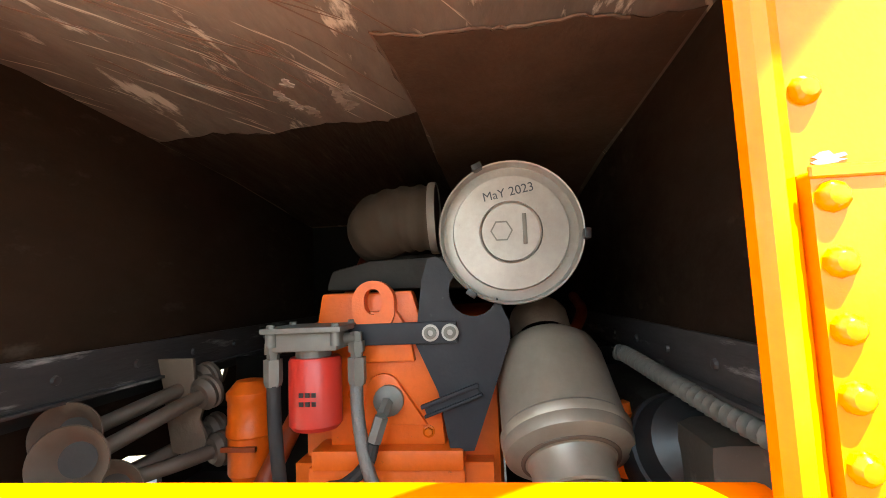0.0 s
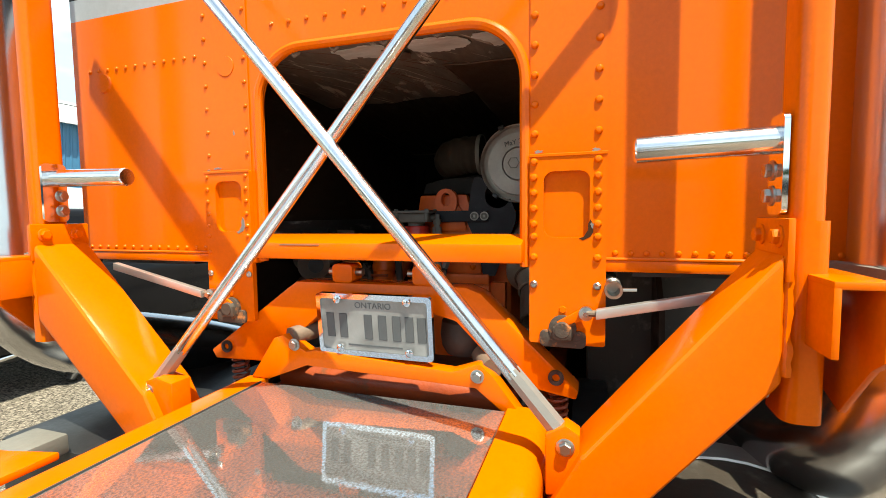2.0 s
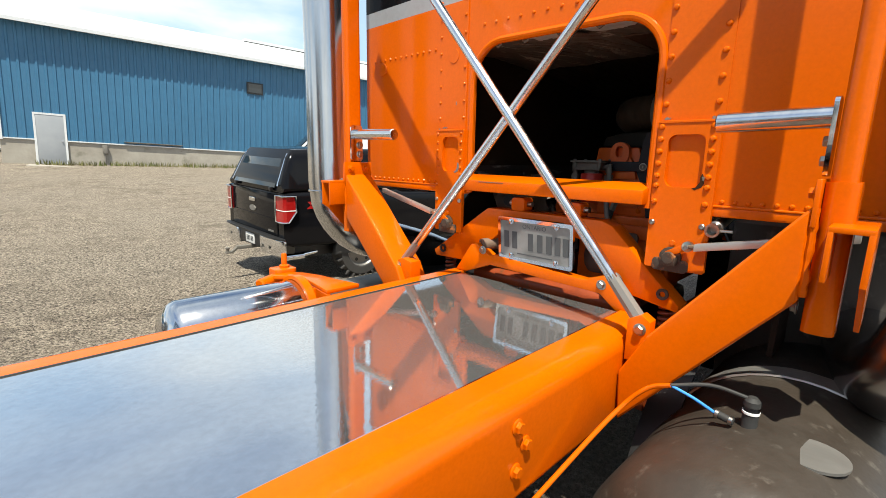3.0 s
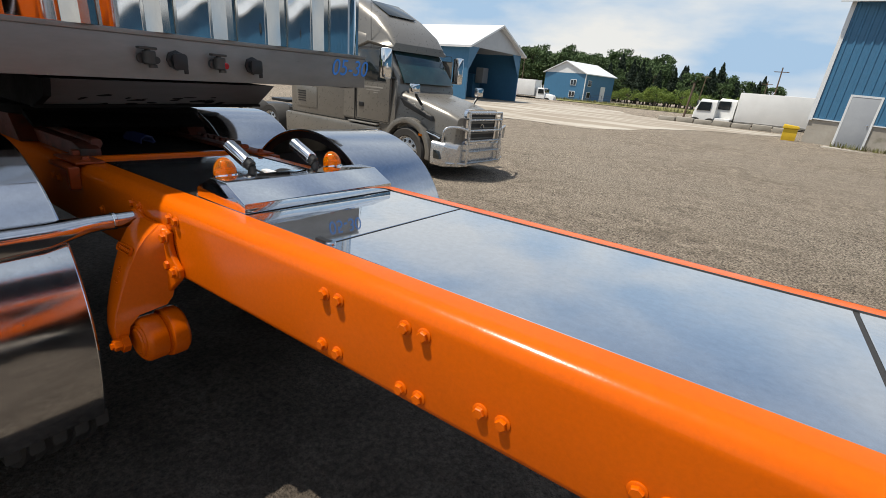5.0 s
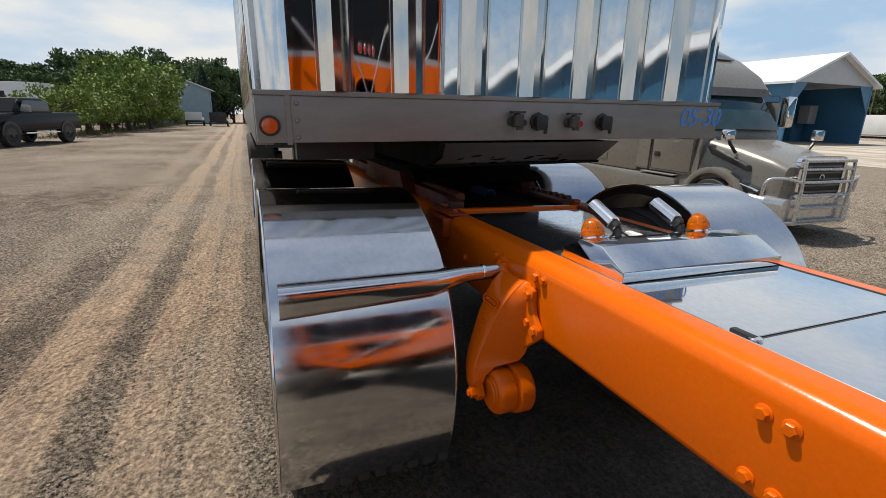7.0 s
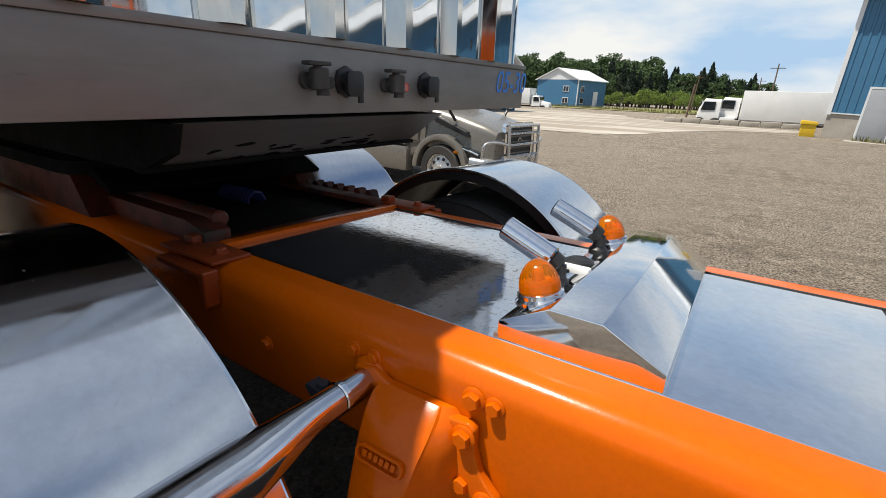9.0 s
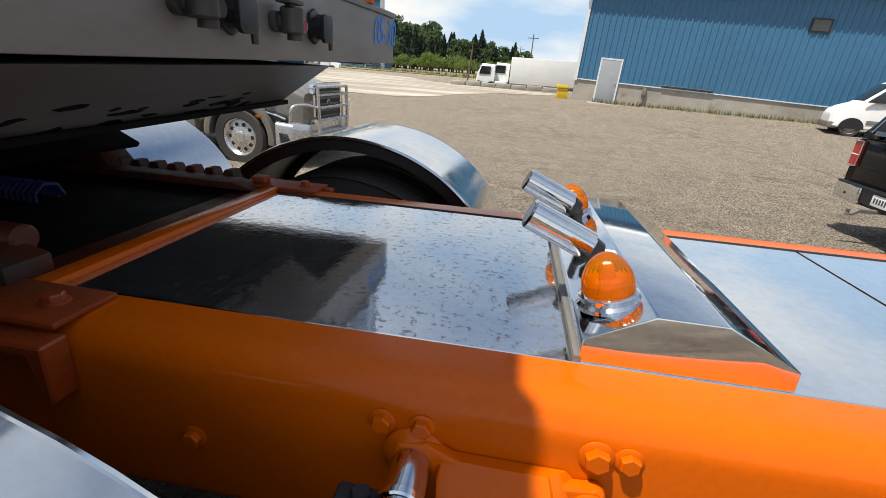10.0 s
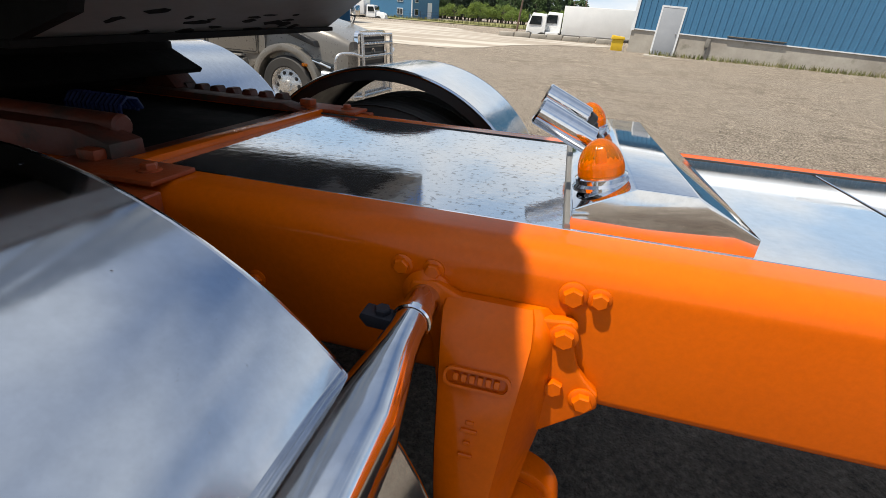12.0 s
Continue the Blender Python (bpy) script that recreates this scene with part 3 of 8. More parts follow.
part("deck_edge", bm_box(-4.18, -0.06, 0.333, 0.3365, DECK_Z - 0.02, DECK_Z + 0.003, 0.001, 1), RUBBER, truck)
latch = part("latch", bm_cyl((-2.79, -0.318, DECK_Z), (-2.79, -0.318, DECK_Z + 0.007), 0.014, n=20, bevel=0.002), CHROME, truck, "chrome quarter-turn latch")
part("latch_tab", bm_box(-2.84, -2.79, -0.328, -0.309, DECK_Z, DECK_Z + 0.008, 0.002), BLACK, latch)
part("crossmember", bm_box(-4.35, -4.18, -0.42, 0.42, 1.03, 1.10, 0.006), ORANGE_OLD, truck)
part("underfloor", bm_box(-4.18, -0.1, -0.33, 0.33, 1.04, 1.06), BLACK, truck)

# light box on the deck
BOX_OUTLINE = [(-3.409, 1.118), (-3.409, 1.152), (-3.325, 1.197), (-3.240, 1.197), (-3.145, 1.148), (-3.145, 1.118)]
light_box = part("light_box", bm_prism(BOX_OUTLINE, "y", -0.334, 0.332, 0.0025, 2), CHROME, truck, "folded mirror-polished light box")
part("box_seam", bm_box(-3.416, -3.404, -0.334, 0.332, 1.118, 1.128, 0.002), ALLOY, light_box)


def marker_lamp(y):
    slope = Matrix.Translation((-3.366, y, 1.174)) @ Matrix.Rotation(radians(-14), 4, "Y")
    base = part("amber_lamp", bm_lathe([(0.046, 0), (0.046, 0.006), (0.041, 0.010), (0.041, 0.017), (0.036, 0.020), (0, 0.020)], 32), CHROME, truck,
                "amber beehive marker lamp on a chrome bezel", at=slope)
    dome = [(0.0365, 0.019), (0.0365, 0.026)] + [(0.0365 * math.cos(radians(a)) ** 1.12, 0.026 + 0.050 * math.sin(radians(a))) for a in range(10, 90, 10)] + [(0, 0.0762)]
    lens = bm_lathe(dome, 96)
    for v in lens.verts:
        # upright flutes round the dome
        r = math.hypot(v.co.x, v.co.y)
        if r > 0.006 and v.co.z > 0.024:
            k = 1 - 0.035 * (0.5 + 0.5 * math.cos(24 * math.atan2(v.co.y, v.co.x)))
            v.co.x, v.co.y = v.co.x * k, v.co.y * k
    part("lens", lens, AMBER, base, "ribbed amber lens")
    part("reflector", bm_lathe([(0.031, 0.0205), (0.029, 0.032), (0.020, 0.036), (0, 0.0365)], 12), AMBER_CORE, base, flat=True)
    part("bulb", bm_lathe([(0.007, 0.036), (0.008, 0.050), (0.005, 0.056), (0, 0.058)], 12), AMBER_CORE, base)
    return base


marker_lamp(-0.255)
marker_lamp(0.216)


def work_lamp(y):
    base, tip = Vector((-3.388, y + 0.006, 1.222)), Vector((-3.490, y, 1.268))
    lamp = part("deck_lamp", bm_cyl(base, tip, 0.0245, n=32, bevel=0.003), CHROME, truck, "short chrome tube lamp on a black swivel")
    part("lens", bm_cyl(tip - (tip - base) * 0.02, tip + (tip - base) * 0.004, 0.020, n=24), GLASS, lamp)
    part("swivel", joined(bm_lathe([(0.022, 0), (0.022, 0.012), (0.015, 0.02), (0.013, 0.045), (0, 0.05)], 20, Matrix.Translation((-3.374, y + 0.012, 1.168))),
                          bm_cyl(base + Vector((0.014, 0.004, -0.012)), base + (tip - base) * 0.05, 0.020, n=20, bevel=0.004)), BLACK, lamp)
    part("cable", bm_sweep(smooth_path([(-3.36, y + 0.02, 1.20), (-3.375, y + 0.06, 1.185), (-3.36, y + 0.10, 1.19), (-3.34, y + 0.13, 1.187)]), 0.004, 8), BLACK, lamp)


work_lamp(-0.165)
work_lamp(0.115)
part("cable_clip", bm_box(-3.385, -3.33, -0.11, -0.085, 1.185, 1.198, 0.003), WHITE, truck)
part("cable_disc", bm_lathe([(0.036, 0), (0.036, 0.004), (0.02, 0.012), (0, 0.012)], 20, Matrix.Translation((-3.375, -0.02, 1.18))), BLACK, truck)


# fenders and wheels of the drive axles
def fender_sheet(cx, cz, r, y0, y1, a0, a1, n=44):
    prof = arc(cx, cz, r, a0, a1, n) + arc(cx, cz, r - 0.004, a1, a0, n)
    body = bm_prism(prof, "y", y0, y1)
    lips = []
    for y in (y0, y1):
        lips.append(bm_sweep([(x, y, z) for x, z in arc(cx, cz, r - 0.006, a0, a1, n)], 0.007, 8))
    return joined(body, *lips)


def wheel(cx, cz, y_in, y_out, parent):
    """A dual drive wheel: two tyres with grooves round one axis."""
    s = 1 if y_out > y_in else -1
    mid = (y_in + y_out) / 2
    for a, b in ((y_in, mid - s * 0.02), (mid + s * 0.02, y_out)):
        w = abs(b - a)
        prof = [(0.29, 0), (0.40, -0.004), (0.47, 0.012), (0.515, 0.035)]
        for k in range(5):
            u = 0.035 + (w - 0.07) * k / 4
            prof += [(0.52, u - 0.008), (0.52, u + 0.012), (0.508, u + 0.014), (0.508, u + 0.022)] if k < 4 else [(0.52, u - 0.008)]
        prof += [(0.515, w - 0.035), (0.47, w - 0.012), (0.40, w + 0.004), (0.29, w)]
        m = Matrix.Translation((cx, a, cz)) @ (TO_PLUS_Y if s > 0 else TO_MINUS_Y)
        tyre = part("tyre", bm_lathe([(q * 1.06, u) for q, u in prof], 48, m), TYRE, parent, "worn drive tyre")
        part("rim", bm_lathe([(0.29, 0.02), (0.27, 0.03), (0.25, w * 0.5), (0, w * 0.5)], 32, m), ALLOY, tyre)


FENDER_AXLES = ((-4.11, 0.610), (-5.45, 0.610))
for cx, cz in FENDER_AXLES:
    for s, y0, y1 in ((-1, -1.215, -0.648), (1, 0.70, 1.28)):
        wheel_set = part("axle_hub", bm_cyl((cx, s * 0.5, 0.56), (cx, s * 1.18, 0.56), 0.14, 0.11, 20), BLACK, truck)
        wheel(cx, 0.56, s * 0.60, s * 1.20, wheel_set)
        f = part("fender", fender_sheet(cx, cz, 0.63, y0, y1, -22 if s < 0 else 4, 168), FENDER, truck, "polished half-round stainless steel fender")
        a0 = -22 if s < 0 else 4
        # black sheet stands for the shaded inside of the fender, with its flange
        part("fender_shade", joined(bm_prism(arc(cx, cz, 0.624, a0, 168, 40) + arc(cx, cz, 0.620, 168, a0, 40), "y", y0 + 0.004, y1 - 0.004),
                                    *[bm_prism(arc(cx, cz, 0.622, a0, 168, 40) + arc(cx, cz, 0.580, 168, a0, 40), "y", y - 0.003, y + 0.003) for y in (y0 + 0.010, y1 - 0.010)]), BLACK, f, "rolled flange and inner side, blackened for shade")
        for k in range(9):
            part("tread_block", bm_box(cx + 0.45, cx + 0.54, s * 0.64 + s * k * 0.06 - 0.02, s * 0.64 + s * k * 0.06 + 0.02, 0.30, 0.36, 0.006), TYRE, wheel_set)

# fender bar on the near side: a round tube that flares into a deep half shell, clamped on the rail
def flared_bar():
    """Cross sections along -y: half widths, middle and squareness."""
    bm = bmesh.new()
    rings = []
    for y, rx, rz, cz, sq in ((-0.436, 0.025, 0.025, 1.020, 1.0), (-0.555, 0.025, 0.025, 1.020, 1.0), (-0.59, 0.028, 0.026, 1.019, 0.95), (-0.64, 0.036, 0.031, 1.013, 0.8),
                              (-0.70, 0.044, 0.036, 1.007, 0.62), (-1.19, 0.046, 0.050, 0.990, 0.58)):
        ring = []
        for k in range(28):
            a = 2 * math.pi * k / 28
            c, d = math.cos(a), math.sin(a)
            p_ = sq if d > 0 else sq * 0.6
            ring.append(bm.verts.new((-3.600 + rx * math.copysign(abs(c) ** p_, c), y, cz + rz * math.copysign(abs(d) ** (1 if d > 0 else p_), d))))
        rings.append(ring)
    for a, b in zip(rings, rings[1:]):
        for k in range(28):
            bm.faces.new((a[k], a[(k + 1) % 28], b[(k + 1) % 28], b[k]))
    bm.faces.new(rings[0])
    bm.faces.new(rings[-1][::-1])
    bmesh.ops.recalc_face_normals(bm, faces=bm.faces[:])
    return bm


bar = part("fender_bar", flared_bar(), FENDER, truck, "chrome fender tube flaring into a half-round cover")
clamp = part("bar_clamp", bm_lathe([(0.026, 0), (0.0285, 0.002), (0.0285, 0.010), (0.026, 0.012)], 28, Matrix.Translation((-3.600, -0.510, 1.02)) @ TO_MINUS_Y), CHROME, bar, "bright band clamp")
part("clamp_ear", bm_prism([(-3.625, 1.018), (-3.672, 1.022), (-3.676, 1.014), (-3.664, 1.000), (-3.625, 1.000)], "y", -0.526, -0.496, 0.003), GREY_STEEL, clamp, "dark folded clamp ear")
part("bolt", bolt_mesh("bolt", 0.012, GREY_STEEL, False), None, clamp, at=Matrix.Translation((-3.645, -0.511, 1.020)))
part("rail_socket", bm_lathe([(0.040, 0), (0.040, 0.006), (0.030, 0.016), (0.026, 0.018)], 28, Matrix.Translation((-3.600, -0.435, 1.02)) @ TO_MINUS_Y), ORANGE, truck)

# cast spring hanger bolted to the rail: a flange, an arm that leans outward, and its roller
def hanger_arm():
    """Cast arm: rings up its height, a narrow outer face and a wide flat side that runs back to the rail over the roller."""
    bm = bmesh.new()
    rings = []
    # z, outer y, inner y, x of the rear side, x of the front side at the outer edge, x of the front side at the inner edge
    for z, yo, yi, xr, xf, xi in ((1.034, -0.452, -0.437, -3.566, -3.440, -3.420), (1.020, -0.474, -0.437, -3.570, -3.434, -3.405), (1.000, -0.496, -0.437, -3.566, -3.432, -3.395),
                                  (0.965, -0.520, -0.437, -3.560, -3.436, -3.392), (0.900, -0.548, -0.437, -3.552, -3.444, -3.390), (0.840, -0.568, -0.437, -3.546, -3.450, -3.392),
                                  (0.795, -0.582, -0.445, -3.540, -3.454, -3.400), (0.768, -0.590, -0.462, -3.536, -3.456, -3.408), (0.750, -0.595, -0.540, -3.532, -3.456, -3.425),
                                  (0.715, -0.603, -0.566, -3.522, -3.452, -3.436), (0.680, -0.606, -0.572, -3.505, -3.448, -3.440), (0.648, -0.602, -0.574, -3.480, -3.448, -3.444)):
        r = min(0.010, (yi - yo) * 0.3)
        loop = [(xr, yi), (xr, yo + r), (xr + r * 0.3, yo + r * 0.3), (xr + r, yo), ((xr + xf) / 2, yo - 0.001), (xf - r, yo), (xf - r * 0.3, yo + r * 0.3), (xf, yo + r),
                (xf + (xi - xf) * 0.35, yo + (yi - yo) * 0.35), (xf + (xi - xf) * 0.7, yo + (yi - yo) * 0.7), (xi, yi)]
        rings.append([bm.verts.new((x, y, z)) for x, y in loop])
    n = len(rings[0])
    for a_, b_ in zip(rings, rings[1:]):
        for k in range(n):
            bm.faces.new((a_[k], a_[(k + 1) % n], b_[(k + 1) % n], b_[k]))
    bm.faces.new(rings[0])
    bm.faces.new(rings[-1][::-1])
    bmesh.ops.recalc_face_normals(bm, faces=bm.faces[:])
    return bm


hang = part("spring_hanger", joined(
    bm_prism([(-3.632, 1.015), (-3.622, 1.046), (-3.585, 1.052), (-3.545, 1.034), (-3.50, 1.024), (-3.45, 1.022), (-3.385, 1.030), (-3.374, 1.022), (-3.374, 0.985), (-3.362, 0.950), (-3.345, 0.930),
              (-3.325, 0.912), (-3.322, 0.886), (-3.342, 0.866), (-3.44, 0.780), (-3.56, 0.785), (-3.585, 0.95)], "y", -0.456, -0.436, 0.007, 3), hanger_arm()), ORANGE, truck, "orange cast spring hanger with worn lettering")
for x, y, z in ((-3.392, -0.456, 1.004), (-3.392, -0.450, 0.912), (-3.347, -0.456, 0.900), (-3.390, -0.436, 1.062)):
    part("bolt", BIG_BOLT, None, hang, at=Matrix.Translation((x, y, z)) @ TO_MINUS_Y @ Matrix.Rotation(x * 31, 4, "Z"))
FACE = Matrix.Translation((-3.499, -0.532, 0.955)) @ Matrix.Rotation(radians(-22), 4, "X")
part("name_plate", joined(bm_framed(round_rect(-0.047, 0.047, -0.014, 0.014, 0.012), round_rect(-0.043, 0.043, -0.010, 0.010, 0.009), "y", -0.003, 0.004),
                          *[bm_box(-0.034 + k * 0.0115, -0.026 + k * 0.0115, -0.0016, 0.004, -0.0055, 0.0055, 0.001, 1) for k in range(6)]), ORANGE, hang, at=FACE)
for dz, wd in ((-0.038, 0.012), (-0.050, 0.024), (-0.068, 0.010), (-0.086, 0.020)):
    part("casting_mark", bm_box(-wd / 2, wd / 2, -0.0014, 0.004, dz - 0.0026, dz + 0.0026, 0.001, 1), ORANGE, hang, at=Matrix.Translation((-3.499, -0.5405, 0.933)) @ Matrix.Rotation(radians(-19), 4, "X"))
part("roller", bm_lathe([(0, 0), (0.040, 0), (0.044, 0.004), (0.052, 0.004), (0.054, 0.010), (0.064, 0.010), (0.072, 0.016), (0.076, 0.024), (0.076, 0.070), (0.070, 0.076), (0.070, 0.082), (0.082, 0.086), (0.084, 0.092), (0.084, 0.130), (0.078, 0.138), (0, 0.138)], 40,
                                Matrix.Translation((-3.425, -0.560, 0.660)) @ TO_PLUS_Y), ORANGE, hang, "round bushing roller")
part("roller_pin", bm_lathe([(0.030, -0.020), (0.030, 0), (0.019, 0), (0.019, 0.020), (0.011, 0.022), (0.011, 0.028), (0, 0.028)], 6, Matrix.Translation((-3.440, -0.598, 0.662)) @ TO_MINUS_Y), ORANGE, hang)

# slider rails, rack and coupling behind the deck
for s in (-1, 1):
    high = 1.175 if s < 0 else 1.138
    rack = part("slider_rail", bm_prism([(-6.4, 1.118), (-4.22, 1.118), (-4.22, high - 0.02), (-4.30, high), (-6.4, high)], "y", min(s * 0.30, s * 0.375), max(s * 0.30, s * 0.375), 0.005), GREASED_SHADED, truck)
    if s < 0:
        part("rail_cap", bm_cyl((-6.3, s * 0.30, 1.17), (-4.26, s * 0.30, 1.17), 0.024, n=14, bevel=0.005), GREASED_SHADED, rack)
    for k in range(24 if s > 0 else 0):
        x = -4.36 - k * 0.062
        part("tooth", bm_prism([(x - 0.026, 1.118), (x - 0.012, 1.152), (x + 0.012, 1.152), (x + 0.026, 1.118)], "y", min(s * 0.385, s * 0.43), max(s * 0.385, s * 0.43), 0.003, 1), GREASED_SHADED, rack)
    part("corner_plate", bm_box(-4.30, -4.07, min(s * 0.345, s * 0.445), max(s * 0.345, s * 0.445), 1.119, 1.128, 0.003), ORANGE_OLD, truck)
    part("stop_lug", bm_box(-4.27, -4.23, min(s * 0.36, s * 0.40), max(s * 0.36, s * 0.40), 1.128, 1.148, 0.005), ORANGE_OLD, truck)
    part("lug_bolt", bolt_mesh("bolt", 0.014, ORANGE_OLD), None, truck, at=Matrix.Translation((-4.12, s * 0.395, 1.128)))
    part("outrigger", bm_prism([(-4.26, 1.112), (-4.06, 1.112), (-4.06, 1.03), (-4.072, 1.02), (-4.085, 1.095), (-4.26, 1.095)], "y", min(s * 0.437, s * 0.475), max(s * 0.437, s * 0.475), 0.003, 1), ORANGE_OLD, truck)
part("deck_end_lip", bm_box(-4.215, -4.18, -0.345, 0.345, 1.112, 1.128, 0.003), ORANGE, truck)
part("inner_floor", bm_box(-6.4, -4.295, -0.30, 0.384, 1.098, 1.108, 0.002), DEEP_BLACK, truck, "dull black floor plate between the slider rails")
part("floor_ledge", bm_box(-4.30, -4.214, -0.345, 0.384, 1.095, 1.1095, 0.002), GREASED_SHADED, truck, "greasy orange ledge")
part("coupling_plate", bm_prism(round_rect(-5.75, -4.75, -0.46, 0.46, 0.12), "z", 1.235, 1.28, 0.01), DEEP_BLACK, truck, "greasy black coupling plate")
part("coupling_ramp", bm_prism([(-4.80, 1.278), (-4.80, 1.240), (-4.66, 1.190), (-4.65, 1.205)], "y", -0.40, 0.40, 0.006), DEEP_BLACK, truck)
# added black block, keeps light from behind out of the coupling
part("coupling_fill", joined(bm_box(-5.55, -4.95, -0.335, 0.335, 1.112, 1.236, 0.01), bm_cyl((-4.86, -0.34, 1.17), (-4.86, 0.34, 1.17), 0.030, n=18)), DEEP_BLACK, truck)
for s in (-1, 1):
    part("coupling_bracket", bm_prism([(-5.60, 1.120), (-4.70, 1.120), (-4.74, 1.165), (-4.80, 1.236), (-5.55, 1.236)], "y", min(s * 0.34, s * 0.445), max(s * 0.34, s * 0.445), 0.008), GREASED_SHADED, truck)
part("blue_coil", bm_sweep([(-4.62 - 0.0022 * k, 0.06 + 0.035 * math.cos(k * 0.9), 1.115 + 0.035 * math.sin(k * 0.9)) for k in range(90)], 0.006, 6), DARK_BLUE, truck, "coiled blue air line")

# ---- sleeper back wall ----
arch = [(-1.0, 1.457), (-0.369, 1.457)] + arc(-0.229, 1.862, 0.14, 180, 90, 8) + arc(0.218, 1.868, 0.14, 90, 0, 8) + [(0.358, 1.457), (1.06, 1.457), (1.06, 2.18), (-1.0, 2.18)]
sleeper = part("sleeper_back", bm_prism(arch, "x", 0.0, 0.025), ORANGE, truck, "orange riveted sleeper wall round an open engine tunnel")
part("stripe", bm_box(0.0, 0.025, -1.0, 1.06, 2.18, 2.245), SILVER, truck, "silver paint stripe")
part("upper_wall", bm_box(0.0, 0.025, -1.0, 1.06, 2.245, 3.35), BLACK_GLOSS, truck, "black painted upper sleeper wall")
part("sleeper_roof", bm_box(0.0, 1.9, -1.0, 1.06, 3.35, 3.40, 0.015), ORANGE, truck)
for y0, y1 in ((-1.0, -0.97), (1.03, 1.06)):
    part("sleeper_side", bm_box(0.025, 1.9, y0, y1, 1.457, 3.35), ORANGE, truck)
part("sleeper_front", bm_box(1.88, 1.9, -0.97, 1.03, 1.457, 3.35), BLACK, truck)
part("wall_foot", bm_box(-0.004, 0.03, -1.0, -0.38, 1.432, 1.458, 0.006), ORANGE, sleeper)
part("wall_foot", bm_box(-0.004, 0.03, 0.38, 1.06, 1.432, 1.458, 0.006), ORANGE, sleeper)
rim = [(0.0, -0.369, 1.44)] + [(0.0, y, z) for y, z in arc(-0.229, 1.862, 0.14, 180, 90, 12) + arc(0.218, 1.868, 0.14, 90, 0, 12)] + [(0.0, 0.358, 1.44)]
part("opening_rim", bm_sweep(rim, 0.013, 10), ORANGE, sleeper, "rolled orange rim, chipped")
for y in (-0.30, -0.16, -0.02, 0.12, 0.24):
    part("rim_clip", bm_sweep([(0.01, y - 0.012, 1.995), (0.005, y, 1.985), (0.01, y + 0.012, 1.996)], 0.005, 6), RUST, sleeper)

for y0, y1, hy0, hy1, hz0, hz1, rivet, dz in ((-0.545, -0.381, -0.510, -0.412, 1.508, 1.654, RIVET, 0.0345), (0.385, 0.541, 0.413, 0.503, 1.522, 1.663, SMALL_RIVET, 0.0345)):
    post = part("wall_post", bm_box(-0.004, 0.0, y0, y1, 1.69, 2.18), ORANGE, sleeper)
    hatch = part("post_cover", bm_framed(round_rect(y0, y1, 1.268, 1.692, 0.006), round_rect(hy0, hy1, hz0, hz1, 0.022), "x", -0.016, -0.001), ORANGE, sleeper, "riveted cover plate with a pocket, paint chipped")
    part("pocket", bm_box(-0.002, 0.004, hy0 - 0.01, hy1 + 0.01, hz0 - 0.01, hz1 + 0.01), ORANGE, hatch)
    part("chip", bm_prism([(hy0 - 0.002, hz0 + 0.040), (hy0 + 0.003, hz0 + 0.030), (hy0 + 0.003, hz0 + 0.016), (hy0 + 0.012, hz0 + 0.002), (hy0 + 0.022, hz0 - 0.001), (hy0 + 0.014, hz0 - 0.006),
                           (hy0 - 0.002, hz0 + 0.002), (hy0 - 0.008, hz0 + 0.012), (hy0 - 0.007, hz0 + 0.030)], "x", -0.0168, -0.0158), BARE_SPOT if y0 < 0 else ALLOY, hatch)
    part("cover_lip", bm_prism([(y0 - 0.001, 1.686), (y1 + 0.001, 1.686), (y1 + 0.001, 1.693), (y0 - 0.001, 1.693)], "x", -0.0185, -0.0155, 0.001, 1), ORANGE, hatch)
    for y in (y0 + (0.018 if y0 < 0 else 0.012), y1 - 0.010):
        for k in range(5):
            part("rivet", rivet, None, hatch, at=Matrix.Translation((-0.016, y, 1.676 - k * dz)) @ TO_MINUS_X)
        for z in (1.510, 1.464):
            part("rivet", rivet, None, hatch, at=Matrix.Translation((-0.016, y, z)) @ TO_MINUS_X)
        part("bolt", COVER_BOLT, None, hatch, at=Matrix.Translation((-0.016, y, 1.402)) @ TO_MINUS_X)
        for k in range(8):
            part("rivet", rivet, None, post, at=Matrix.Translation((-0.004, y, 1.739 + k * 0.0645)) @ TO_MINUS_X)
for k in range(14):
    part("rivet", SMALL_RIVET, None, sleeper, at=Matrix.Translation((0.0, -0.564 - k * 0.031, 1.474)) @ TO_MINUS_X)
# lapped panel joints and paint chips on the wall
for y in (-0.5405, 0.5405):
    part("panel_joint", bm_box(-0.0035, 0.0, min(y, y - math.copysign(0.010, y)), max(y, y - math.copysign(0.010, y)), 1.46, 2.178, 0.001, 1), ORANGE, sleeper)
part("seam_strip", bm_box(-0.006, 0.0, -1.0, 1.06, 1.4575, 1.4645, 0.002, 1), ORANGE, sleeper)
for y, z, a, b in ((-0.400, 1.699, 0.014, 0.006), (-0.522, 1.698, 0.012, 0.008), (0.50, 1.701, 0.022, 0.006), (0.440, 1.797, 0.007, 0.012), (0.535, 1.697, 0.010, 0.005), (-0.515, 1.535, 0.005, 0.010)):
    chip = random.Random(int(y * 1000))
    ring = [(y + a * chip.uniform(0.25, 0.85) * math.cos(k * 0.3927), z + b * chip.uniform(0.3, 0.8) * math.sin(k * 0.3927)) for k in range(16)]
    part("paint_chip", bm_prism(ring, "x", -0.0180 if z < 1.695 else -0.0048, -0.0002), CAST, sleeper, "bare patch where the paint has flaked")
